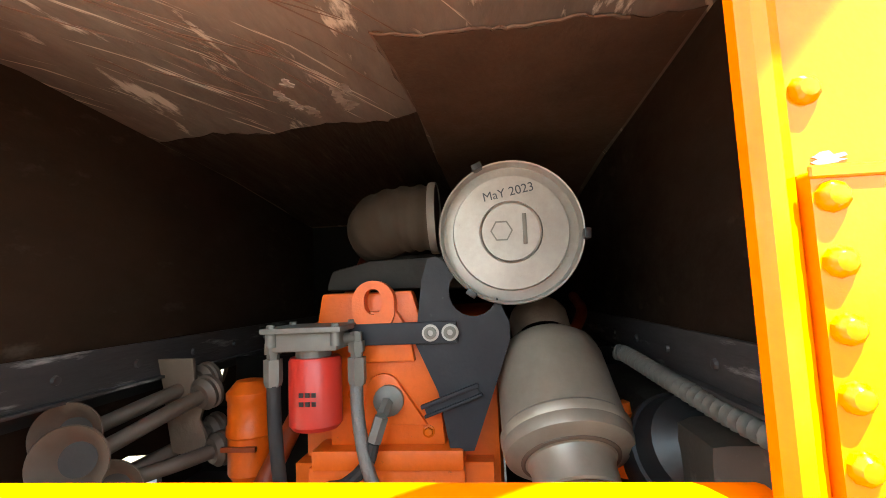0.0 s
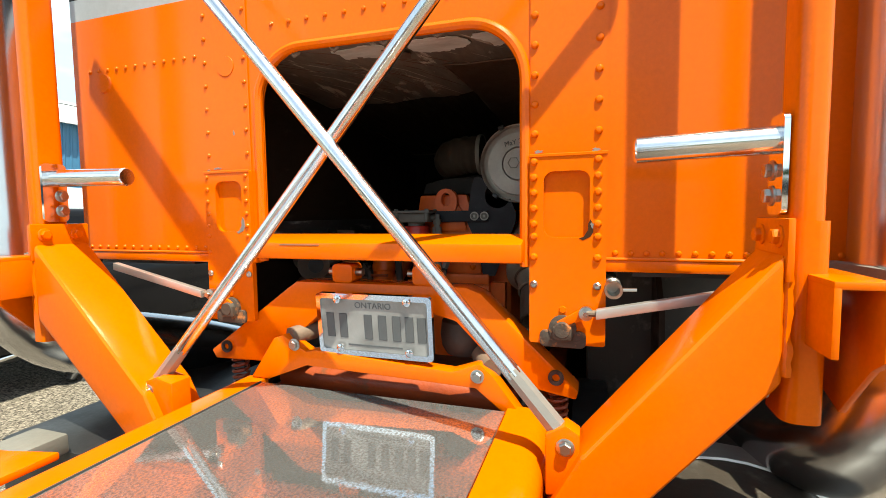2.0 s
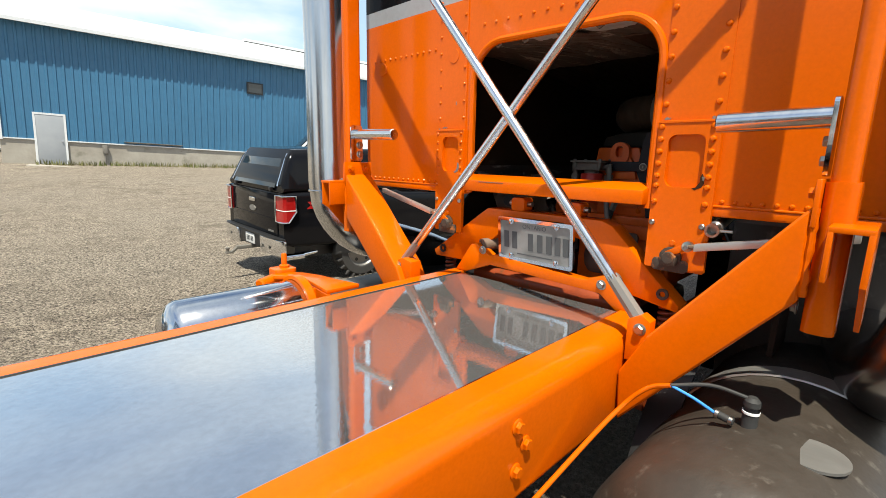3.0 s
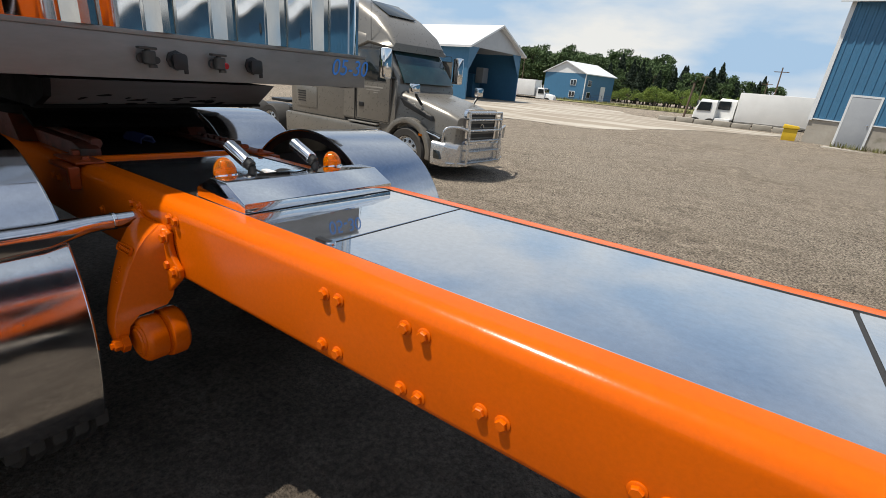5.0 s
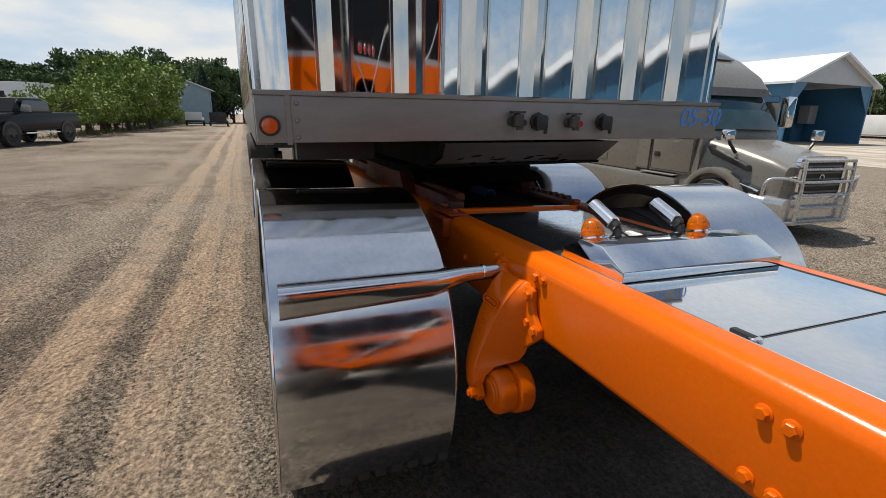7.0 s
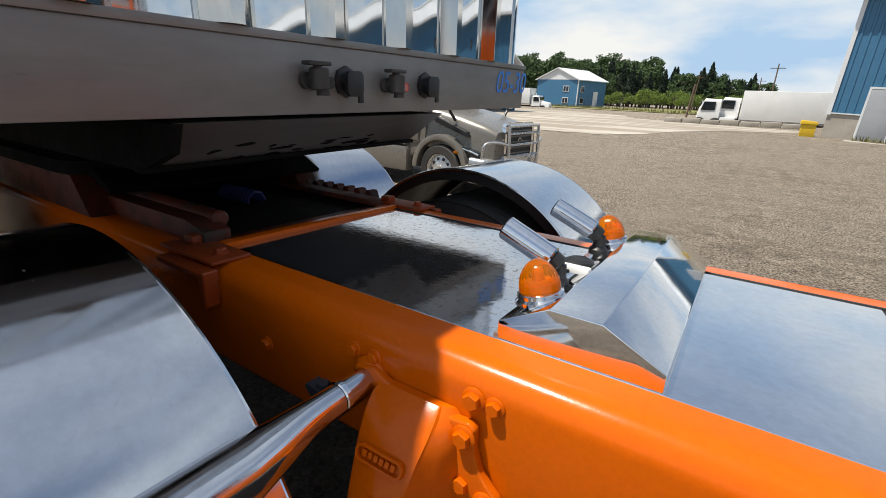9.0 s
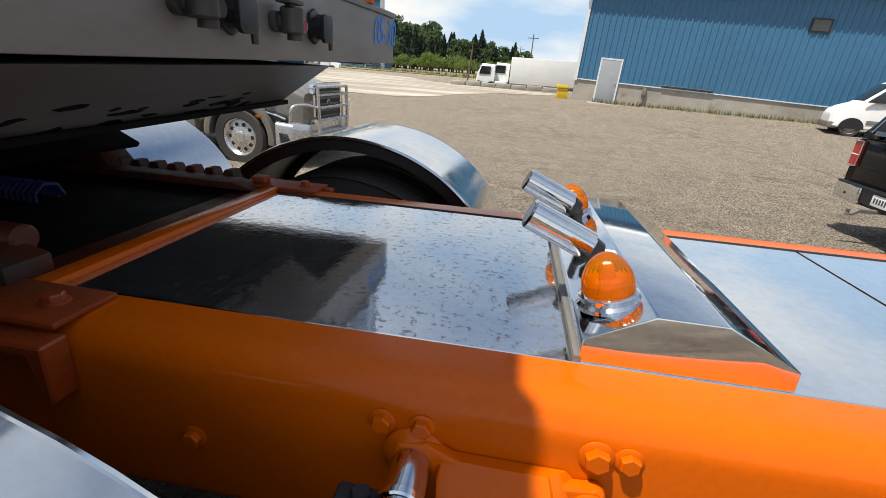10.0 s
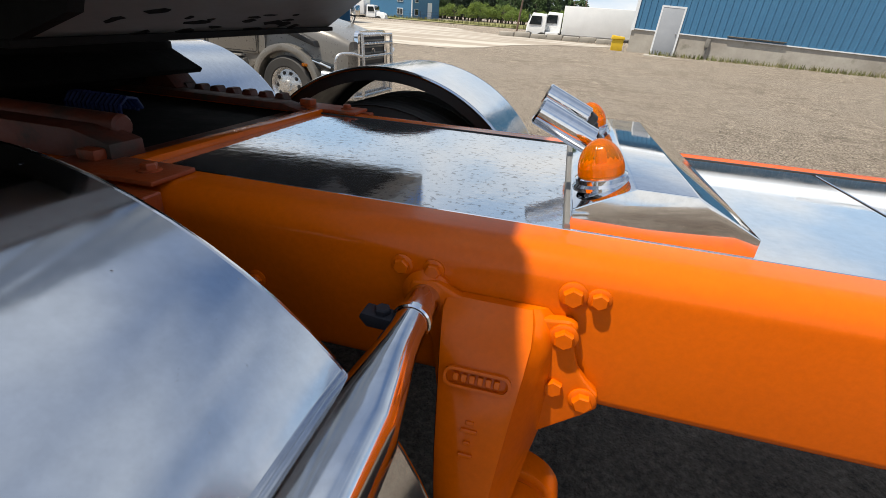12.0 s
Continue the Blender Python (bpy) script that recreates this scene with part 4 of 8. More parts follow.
for k in range(14):
    part("rivet", SMALL_RIVET, None, sleeper, at=Matrix.Translation((0.0, 0.562 + k * 0.036, 1.474)) @ TO_MINUS_X)
for k in range(12):
    part("rivet", SMALL_RIVET, None, sleeper, at=Matrix.Translation((0.0, -0.30 + k * 0.055, 2.075)) @ TO_MINUS_X)
for k in range(12):
    part("rivet", SMALL_RIVET, None, sleeper, at=Matrix.Translation((0.0, 0.57 + k * 0.038, 2.02)) @ TO_MINUS_X)
for y in (0.458, 0.93):
    part("plug_disc", bm_lathe([(0.030, 0), (0.027, 0.006), (0, 0.006)], 24, Matrix.Translation((0.0, y, 1.98)) @ TO_MINUS_X), ORANGE, sleeper)
for y in (-0.26, -0.085, 0.09, 0.28):
    lamp = part("tail_lamp", bm_lathe([(0.058, 0), (0.058, 0.012), (0.05, 0.018), (0, 0.018)], 28, Matrix.Translation((0.0, y, 2.33)) @ TO_MINUS_X), CHROME, truck, "round red lamp in a chrome ring")
    part("lens", bm_lathe([(0.048, 0.018), (0.040, 0.028), (0, 0.033)], 24, Matrix.Translation((0.0, y, 2.33)) @ TO_MINUS_X), RED_LENS, lamp)
sill = part("sill_beam", bm_prism([(-0.045, 1.450), (-0.045, 1.494), (0.03, 1.516), (0.03, 1.450)], "y", -0.368, 0.368, 0.007), ORANGE, sleeper, "orange cross beam, paint scratched to steel")
part("scratch", bm_box(-0.0462, -0.045, 0.15, 0.27, 1.487, 1.4895), RUST, sill)

# cab latches and stays at the foot of the posts
for s, y in ((-1, -0.455), (1, 0.46)):
    hub = part("cab_latch", bm_lathe([(0.030, 0), (0.030, 0.010), (0.020, 0.012), (0.016, 0.026), (0, 0.026)], 20, Matrix.Translation((-0.016, y, 1.305)) @ TO_MINUS_X), GRIME, sleeper, "greasy latch hub")
    part("latch_plate", bm_prism(round_rect(y - 0.05, y + 0.05, 1.262, 1.30, 0.012), "x", -0.024, -0.014, 0.003), GRIME, hub)
    part("latch_block", bm_box(-0.040, -0.018, y - 0.020, y + 0.020, 1.283, 1.312, 0.004), GRIME, hub)
    part("latch_arm", bm_prism([(y - s * 0.012, 1.322), (y - s * 0.004, 1.308), (y + s * 0.058, 1.338), (y + s * 0.050, 1.360)], "x", -0.034, -0.026, 0.002), ORANGE, hub)
    part("latch_roller", bm_lathe([(0.0, 0), (0.013, 0), (0.015, 0.004), (0.015, 0.018), (0.006, 0.020), (0.006, 0.030), (0, 0.030)], 18, Matrix.Translation((-0.030, y + s * 0.050, 1.346)) @ TO_MINUS_X), BOLT_STEEL, hub)
    for dy, dz in ((0.035, -0.025), (-0.035, -0.025), (0.0, 0.042)):
        part("bolt", SMALL_BOLT, None, hub, at=Matrix.Translation((-0.010, y + dy, 1.305 + dz)) @ TO_MINUS_X)
    stay = part("stay_rod", bm_sweep([(-0.045, s * 0.50, 1.346), (-0.05, s * 0.54, 1.350)], 0.007, 10), RUST, truck)
    part("stay_bar", bm_prism([(s * 0.525, 1.337), (s * 0.525, 1.358), (s * 0.86, 1.430), (s * 0.86, 1.408)], "x", -0.062, -0.042, 0.003), BARE_ALLOY, stay, "flat aluminium stay")
stub = part("pipe_stub", bm_lathe([(0.0, 0.03), (0.0125, 0.03), (0.0125, 0.0), (0.0185, 0.0), (0.0185, 0.010), (0.0165, 0.014), (0.0165, 0.034), (0.0190, 0.036), (0.0190, 0.050), (0.016, 0.054), (0.016, 0.3), (0, 0.3)], 24, axis_matrix((-0.045, -0.560, 1.398), (0.25, -0.545, 1.432))[0]), BOLT_STEEL, truck, "open threaded pipe stub")
part("pipe_pin", bm_cyl((-0.03, -0.572, 1.398), (-0.03, -0.606, 1.399), 0.004, n=8), BOLT_STEEL, stub)

# ---- engine tunnel ----
part("tunnel_ceiling", bm_prism([(0.03, 2.035), (0.45, 2.065), (1.15, 2.03), (1.86, 1.96), (1.86, 1.99), (1.15, 2.06), (0.45, 2.095), (0.03, 2.065)], "y", -0.58, 0.64), CEILING, truck, "scuffed brown-grey ceiling liner")
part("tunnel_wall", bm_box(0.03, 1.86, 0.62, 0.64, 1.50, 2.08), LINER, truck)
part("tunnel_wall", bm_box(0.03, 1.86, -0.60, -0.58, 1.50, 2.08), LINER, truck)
part("tunnel_end", bm_box(1.84, 1.86, -0.60, 0.64, 1.0, 2.08), DEEP_BLACK, truck)
for s, y in ((1, 0.60), (-1, -0.565)):
    ang = part("steel_angle", joined(bm_box(0.03, 1.84, min(y, y + s * 0.012), max(y, y + s * 0.012), 1.455, 1.545, 0.002), bm_box(0.03, 1.84, min(y, y - s * 0.02), max(y, y - s * 0.02), 1.455, 1.462, 0.002)), LINER_EDGE, truck)
    for k in range(7):
        part("rivet", mesh_of("rivet", bm_lathe([(0.010, 0), (0.008, 0.006), (0, 0.008)], 10), LINER_EDGE), None, ang, at=Matrix.Translation((0.12 + k * 0.2, y - s * 0.0, 1.50)) @ (TO_MINUS_Y if s > 0 else TO_PLUS_Y))
patchy = surface("peeled_liner_foil", (0.88, 0.85, 0.80), (0.62, 0.57, 0.51), rough=0.35, rough2=0.55, metal=0.2, bump=0.8, bump_scale=26, big=9, fine=60, stretch=(2, 0.7, 1))
BROWN_LINER = surface("brown_bulkhead_liner", (0.105, 0.056, 0.033), (0.060, 0.031, 0.018), rough=0.5, rough2=0.7, spec=0.2, bump=0.3, bump_scale=90, big=3, fine=60, spots=(0.11, 0.07, 0.045), spot_scale=90, spot_cut=(0.66, 0.74))
flake = surface("flaked_liner", (0.40, 0.32, 0.26), (0.22, 0.165, 0.13), rough=0.6, bump=0.5, bump_scale=60, big=20, fine=90)
torn = surface("torn_brown_liner", (0.16, 0.085, 0.055), (0.10, 0.06, 0.04), rough=0.6, bump=0.4, bump_scale=40)


def ceiling_sheet(name, outline, drop, mat, label=""):
    """A thin ragged sheet that follows the slope of the ceiling."""
    rng = random.Random(len(outline) * 7 + int(drop * 9999))
    ragged = []
    for (x0, y0), (x1, y1) in zip(outline, outline[1:] + outline[:1]):
        for k in range(6):
            u = k / 6
            ragged.append((x0 + (x1 - x0) * u + rng.uniform(-0.007, 0.007), y0 + (y1 - y0) * u + rng.uniform(-0.007, 0.007)))
    bm = bm_prism(ragged, "z", -drop - 0.002, -drop)
    for v in bm.verts:
        v.co.z += float(np.interp(v.co.x, (0.03, 0.45, 1.15, 1.86), (2.035, 2.065, 2.03, 1.96)))
    bmesh.ops.triangulate(bm, faces=[f_ for f_ in bm.faces if len(f_.verts) > 4])
    return part(name, bm, mat, truck, label)


ceiling_sheet("peeled_patch", [(0.150, 0.215), (0.140, 0.12), (0.155, 0.055), (0.20, 0.058), (0.265, 0.045), (0.245, 0.09), (0.262, 0.13), (0.235, 0.17), (0.245, 0.215)], 0.002, patchy, "peeled bright foil on the ceiling")
ceiling_sheet("peeled_patch", [(0.145, -0.005), (0.150, -0.10), (0.165, -0.16), (0.215, -0.185), (0.262, -0.165), (0.285, -0.10), (0.27, -0.03), (0.245, -0.01)], 0.002, patchy, "peeled bright foil on the ceiling")
ceiling_sheet("torn_flap", [(0.165, 0.06), (0.205, 0.055), (0.28, 0.035), (0.285, 0.02), (0.235, 0.0), (0.185, 0.02)], 0.012, torn, "torn brown liner flap")
ceiling_sheet("torn_flap", [(0.165, -0.215), (0.19, -0.20), (0.285, -0.245), (0.30, -0.255), (0.24, -0.30), (0.17, -0.31)], 0.003, patchy)
ceiling_sheet("ceiling_patch", [(0.425, -0.036), (0.455, -0.10), (0.448, -0.20), (0.458, -0.27), (0.440, -0.38), (0.462, -0.47), (0.45, -0.565), (1.80, -0.565), (1.80, -0.10), (0.73, -0.066)], 0.003, BROWN_LINER, "darker ragged-edged sheet over the ceiling liner")
# dark sheet paints the ceiling's fall into shade towards the back
ceiling_sheet("ceiling_patch", [(0.80, 0.61), (0.77, 0.45), (0.80, 0.30), (0.76, 0.16), (0.78, 0.02), (0.74, -0.06), (1.80, -0.10), (1.80, 0.61)], 0.0025, LINER, "darker ragged-edged sheet over the ceiling liner")
rng = random.Random(12)
for ends in (((0.425, -0.036), (0.445, -0.10), (0.442, -0.20), (0.450, -0.27), (0.434, -0.38), (0.455, -0.47)), ((0.425, -0.036), (0.56, -0.052), (0.73, -0.066))):
    line = []
    for (x0, y0), (x1, y1) in zip(ends, ends[1:]):
        for k in range(6):
            x = x0 + (x1 - x0) * k / 6
            line.append((x + rng.uniform(-0.004, 0.004), y0 + (y1 - y0) * k / 6, float(np.interp(x, (0.03, 0.45, 1.15), (2.035, 2.065, 2.03))) - 0.006))
    part("torn_edge", bm_sweep(line, [0.0018 + 0.002 * rng.random() for _ in line], 5), torn, truck, "curled torn liner edge")
# long gouges across the light liner
for k in range(26):
    x, y = rng.uniform(0.10, 0.52), rng.uniform(-0.02, 0.50)
    a, n = radians(rng.uniform(20, 48)), rng.uniform(0.06, 0.26)
    pts = [(x + n * u / 5 * math.cos(a), y - n * u / 5 * math.sin(a)) for u in range(6)]
    part("gouge", bm_sweep([(px, py, float(np.interp(px, (0.03, 0.45, 1.15), (2.035, 2.065, 2.03))) - 0.0005) for px, py in pts], [0.0008, 0.0014, 0.0018, 0.0015, 0.001, 0.0005], 5), torn, truck)
for k in range(9):
    x, y, r = rng.uniform(0.54, 0.72), rng.uniform(-0.01, 0.24), rng.uniform(0.006, 0.013)
    ceiling_sheet("flaked_patch", [(x + r * rng.uniform(0.8, 3.0) * math.cos(q * 1.256), y + r * rng.uniform(0.4, 1.5) * math.sin(q * 1.256)) for q in range(5)], 0.002 + k * 0.00002, flake)

engine = part("engine_block", joined(
    bm_prism([(0.126, 1.33), (0.130, 1.50), (0.152, 1.57), (0.140, 1.64), (-0.05, 1.64), (-0.075, 1.55), (-0.10, 1.44), (-0.108, 1.33)], "x", 0.66, 0.70, 0.008),
    bm_box(0.70, 1.75, -0.22, 0.20, 1.02, 1.58, 0.03)), ORANGE_ENGINE, truck, "orange diesel engine end housing")
part("engine_flange", joined(bm_box(0.625, 0.72, -0.145, 0.155, 1.295, 1.335, 0.008), bm_box(0.635, 0.66, -0.145, 0.165, 1.235, 1.30, 0.006), bm_box(0.66, 0.9, -0.2, 0.2, 1.0, 1.3)), ORANGE_ENGINE, engine)
part("flange_shadow_gasket", joined(bm_prism(round_rect(-0.10, 0.10, 1.205, 1.262, 0.02), "x", 0.620, 0.636, 0.004), *[bm_lathe([(0.013, 0), (0.013, 0.012), (0, 0.012)], 6, Matrix.Translation((0.62, 0.055 - k * 0.05, 1.25 - 0.012 * (k % 2))) @ TO_MINUS_X) for k in range(3)]), RUST, engine)
ear = round_rect(-0.020, 0.066, 1.56, 1.662, 0.042, 6)
part("lifting_eye", bm_framed(ear, [(0.023 + (a - 0.023) * 0.42, 1.620 + (b - 1.611) * 0.50) for a, b in ear], "x", 0.628, 0.655), ORANGE_ENGINE, engine, "orange lifting eye")
part("lifting_web", bm_prism([(0.066, 1.50), (0.066, 1.60), (-0.020, 1.60), (-0.045, 1.56), (-0.055, 1.50)], "x", 0.640, 0.662, 0.003), ORANGE_ENGINE, engine)
cover = part("rocker_cover", bm_prism([(0.155, 1.645), (0.14, 1.69), (0.05, 1.71), (-0.16, 1.715), (-0.18, 1.64)], "x", 0.72, 1.65, 0.012), ROCKER, truck, "black ribbed rocker cover")
for k in range(8):
    part("rib", bm_box(0.78 + k * 0.1, 0.80 + k * 0.1, -0.15, 0.06, 1.70, 1.722, 0.003), ROCKER, cover)
for y, z in ((0.075, 1.435), (0.068, 1.36), (0.09, 1.30), (-0.075, 1.36)):
    part("bolt", SMALL_BOLT, None, engine, at=Matrix.Translation((0.66, y, z)) @ TO_MINUS_X)
port = part("port_plate", bm_prism([(0.05, 1.375)] + arc(0.012, 1.44, 0.036, 20, 160, 8) + [(-0.075, 1.375)], "x", 0.648, 0.662, 0.004), ORANGE_ENGINE, engine)
part("port_boss", bm_lathe([(0.03, 0), (0.03, 0.012), (0.02, 0.018), (0, 0.018)], 20, Matrix.Translation((0.648, 0.0, 1.425)) @ TO_MINUS_X), CAST, port)

bracket = part("side_bracket", joined(
    bm_prism([(-0.058, 1.535), (-0.075, 1.66), (-0.088, 1.70), (-0.105, 1.705), (-0.125, 1.69)] + arc(-0.176, 1.632, 0.048, 40, -165, 12) + [(-0.245, 1.568), (-0.243, 1.535), (-0.215, 1.46), (-0.165, 1.33), (-0.120, 1.328), (-0.100, 1.44)],
             "x", 0.636, 0.646)), GREY_STEEL, engine, "dark grey steel bracket plate")
part("cross_bar", bm_box(0.622, 0.634, -0.142, 0.09, 1.535, 1.577, 0.003), GREY_STEEL, bracket)
for y in (-0.091, -0.129):
    part("cap_screw", bm_framed(arc(y, 1.556, 0.012, 0, 330, 11), arc(y, 1.556, 0.006, 0, 330, 11), "x", 0.612, 0.622), CAST, bracket)
    part("washer", bm_lathe([(0.0165, 0), (0.0165, 0.003), (0, 0.003)], 20, Matrix.Translation((0.622, y, 1.556)) @ TO_MINUS_X), CLEANER, bracket)
part("slot_bar", joined(bm_box(0.624, 0.636, -0.185, -0.065, 1.432, 1.440, 0.002), bm_box(0.624, 0.636, -0.185, -0.065, 1.414, 1.420, 0.002), bm_box(0.630, 0.636, -0.18, -0.07, 1.42, 1.434)), GREY_STEEL, bracket, at=Matrix.Translation((0, -0.13, 1.428)) @ Matrix.Rotation(radians(-20), 4, "X") @ Matrix.Translation((0, 0.13, -1.428)))

head = part("filter_head", joined(bm_box(0.535, 0.665, 0.088, 0.240, 1.570, 1.580, 0.002), bm_box(0.55, 0.65, 0.10, 0.225, 1.535, 1.570, 0.006), bm_cyl((0.60, 0.163, 1.52), (0.60, 0.163, 1.545), 0.034, n=20),
                                  *[bm_cyl((x, y, 1.545), (x, y, 1.574), 0.010, n=12) for x in (0.55, 0.65) for y in (0.102, 0.225)]), CAST, truck, "cast filter head with bolted lid", at=Matrix.Translation((0, -0.028, 0)))
for x in (0.55, 0.65):
    for y in (0.102, 0.225):
        part("bolt", bolt_mesh("bolt", 0.008, CAST, False), None, head, at=Matrix.Translation((x, y, 1.580)))
can = part("filter_canister", bm_lathe([(0, 0), (0.044, 0), (0.050, 0.008), (0.050, 0.125), (0.046, 0.132), (0, 0.132)], 36, Matrix.Translation((0.60, 0.160, 1.389))), FILTER_RED, head, "red spin-on filter canister")
part("print_bars", joined(*[bm_box(0.5475, 0.5495, 0.14 + (k % 3) * 0.012, 0.148 + (k % 3) * 0.012, 1.438 + (k // 3) * 0.016, 1.446 + (k // 3) * 0.016) for k in range(6)]), BLACK, can)
for y, pts, mat in ((0.245, [(0.60, 0.245, 1.49), (0.60, 0.243, 1.40), (0.61, 0.240, 1.30), (0.64, 0.235, 1.15)], RUBBER), (0.078, [(0.60, 0.080, 1.49), (0.595, 0.076, 1.40), (0.59, 0.055, 1.30), (0.60, 0.01, 1.20), (0.63, -0.06, 1.10)], BRAID)):
    fit = part("hose_fitting", joined(bm_cyl((0.60, y - (0.03 if y > 0.1 else -0.03), 1.552), (0.60, y, 1.552), 0.012, n=12), bm_lathe([(0.012, 0.06), (0.012, 0.042), (0.016, 0.042), (0.016, 0.022), (0.012, 0.022), (0.012, 0.012), (0.018, 0.012), (0.018, -0.03), (0.015, -0.04), (0, -0.04)], 6, Matrix.Translation((0.60, y, 1.505)))), CAST, head, "grey hose fitting")
    part("hose", bm_sweep(smooth_path(pts), 0.0135 if y > 0.1 else 0.0125, 12), mat, fit, "hydraulic hose")
elbow = part("port_fitting", joined(bm_cyl((0.63, 0.0, 1.425), (0.60, 0.005, 1.405), 0.012, n=6), bm_cyl((0.60, 0.005, 1.405), (0.595, 0.02, 1.36), 0.014, n=6)), CAST, engine)
part("hose", bm_sweep(smooth_path([(0.595, 0.02, 1.36), (0.60, 0.035, 1.32), (0.61, 0.08, 1.28), (0.64, 0.13, 1.26)]), 0.012, 10), RUBBER, elbow)

cleaner = part("air_cleaner", bm_lathe([(0, 0.012), (0.056, 0.012), (0.059, 0.006), (0.062, 0.012), (0.112, 0.014), (0.115, 0.030), (0.134, 0.034), (0.137, 0.004), (0.140, 0.002), (0.142, 0.012), (0.138, 0.02), (0.136, 0.40), (0, 0.42)], 56,
                                       Matrix.Translation((0.615, -0.256, 1.745)) @ TO_MINUS_X @ Matrix.Rotation(math.pi, 4, "X")), CLEANER, truck, "dusty grey round air cleaner with hand-written date")
for a in (95, 215, 335):
    part("clip", bm_box(0.60, 0.64, -0.010, 0.010, 0.136, 0.148, 0.002), BLACK, cleaner, at=Matrix.Translation((0, -0.256, 1.745)) @ Matrix.Rotation(radians(a), 4, "X"))
wr = bpy.data.curves.new("date", "FONT")
wr.body, wr.size, wr.align_x, wr.extrude = "MaY 2023", 0.025, "CENTER", 0.0004
wr.materials.append(INK)
wrob = new("handwriting", wr)
wrob.parent = cleaner
wrob.matrix_basis = Matrix.Translation((0.6255, -0.256, 1.816)) @ Matrix(((0, 0, -1, 0), (-1, 0, 0, 0), (0, 1, 0, 0), (0, 0, 0, 1))) @ Matrix.Rotation(radians(10), 4, "Z")
part("embossed_logo", joined(bm_framed(arc(-0.238, 1.748, 0.022, 0, 300, 5), arc(-0.238, 1.748, 0.019, 0, 300, 5), "x", 0.624, 0.6275), bm_box(0.624, 0.6275, -0.287, -0.279, 1.72, 1.78, 0.001)), CAST, cleaner)
duct = part("intake_hose", bm_sweep(smooth_path([(0.72, -0.10, 1.795), (0.72, -0.04, 1.797), (0.735, 0.02, 1.79), (0.80, 0.045, 1.78), (0.92, 0.04, 1.76)], 8), [0.070 + (0.004 if k % 4 < 2 else 0) for k in range(33)], 24), OLD_RUBBER, truck, "ribbed black rubber intake elbow")
part("hose_clamp", bm_lathe([(0.078, 0), (0.079, 0.004), (0.079, 0.012), (0.078, 0.016)], 32, Matrix.Translation((0.72, -0.105, 1.795)) @ TO_PLUS_Y), CAST, duct)
mm, ml = axis_matrix((0.755, -0.322, 1.500), (0.540, -0.340, 1.285))
muff = part("muffler", bm_lathe([(0, -0.02), (0.05, -0.02), (0.085, 0.0), (0.104, 0.02), (0.110, 0.045), (0.115, 0.188), (0.1195, 0.194), (0.1195, 0.204), (0.116, 0.210), (0.117, 0.222), (0.114, 0.232), (0.100, 0.240), (0.084, 0.243), (0.077, 0.248), (0.073, 0.262),
                                 (0.073, 0.300), (0.070, 0.303), (0.066, 0.303), (0.066, 0.27), (0, 0.27)], 44, mm), MUFFLER, truck, "heat-tinted steel muffler canister")
part("muffler_seam", bm_lathe([(0.088, 0.2415), (0.0875, 0.2445), (0.084, 0.2465), (0.080, 0.2455)], 44, mm), RUST, muff)
part("outlet_pipe", bm_lathe([(0.056, 0.262), (0.062, 0.266), (0.063, 0.34), (0.060, 0.42), (0.054, 0.421), (0.054, 0.262)], 32, mm), RUST, muff, "rusty outlet pipe")
part("muffler_clamp", bm_lathe([(0.062, -0.10), (0.066, -0.09), (0.066, -0.04), (0.060, -0.03)], 28, mm), RUST, muff)
ribs = smooth_path([(0.80, -0.485, 1.485), (0.78, -0.50, 1.480), (0.66, -0.52, 1.462), (0.50, -0.545, 1.440), (0.35, -0.57, 1.425)], 24)
part("ribbed_conduit", bm_sweep(ribs, [0.0165 + (0.0022 if k % 3 == 0 else 0) for k in range(len(ribs))], 12), CAST, truck, "ribbed grey conduit")
part("brake_chamber", bm_lathe([(0, 0.10), (0.05, 0.095), (0.082, 0.07), (0.092, 0.03), (0.098, 0.028), (0.098, 0.012), (0.092, 0.010), (0.088, -0.05), (0, -0.05)], 36, Matrix.Translation((0.62, -0.53, 1.33)) @ Matrix.Rotation(radians(-62), 4, "Y") @ Matrix.Rotation(radians(12), 4, "X")), BLACK, truck, "domed black pressed-steel chamber")
part("orange_cap", bm_lathe([(0, 0.055), (0.012, 0.05), (0.014, 0.03), (0.034, 0.02), (0.038, 0.0), (0.033, -0.004), (0.033, -0.08), (0, -0.08)], 24, Matrix.Translation((0.66, -0.452, 1.36))), ORANGE_ENGINE, truck, "small orange cap")
part("orange_tube", bm_sweep(smooth_path([(0.95, -0.40, 1.49), (1.1, -0.47, 1.56), (1.4, -0.5, 1.60)]), 0.016, 10), ORANGE_OLD, truck)
part("orange_link", bm_sweep([(0.62, 0.30, 1.18), (0.80, 0.22, 1.42), (1.1, 0.16, 1.74)], 0.022, 12), ORANGE_OLD, truck)
canister = part("orange_canister", bm_lathe([(0, 0), (0.035, 0.0), (0.048, 0.02), (0.048, 0.10), (0.052, 0.105), (0.052, 0.125), (0.049, 0.13), (0.049, 0.18), (0.052, 0.185), (0.052, 0.20), (0.03, 0.225), (0, 0.23)], 24, Matrix.Translation((0.78, 0.362, 1.222))), ORANGE_ENGINE, truck, "grimy orange canister")
part("canister_band", bm_box(0.725, 0.735, 0.322, 0.402, 1.30, 1.31), ORANGE_OLD, canister)


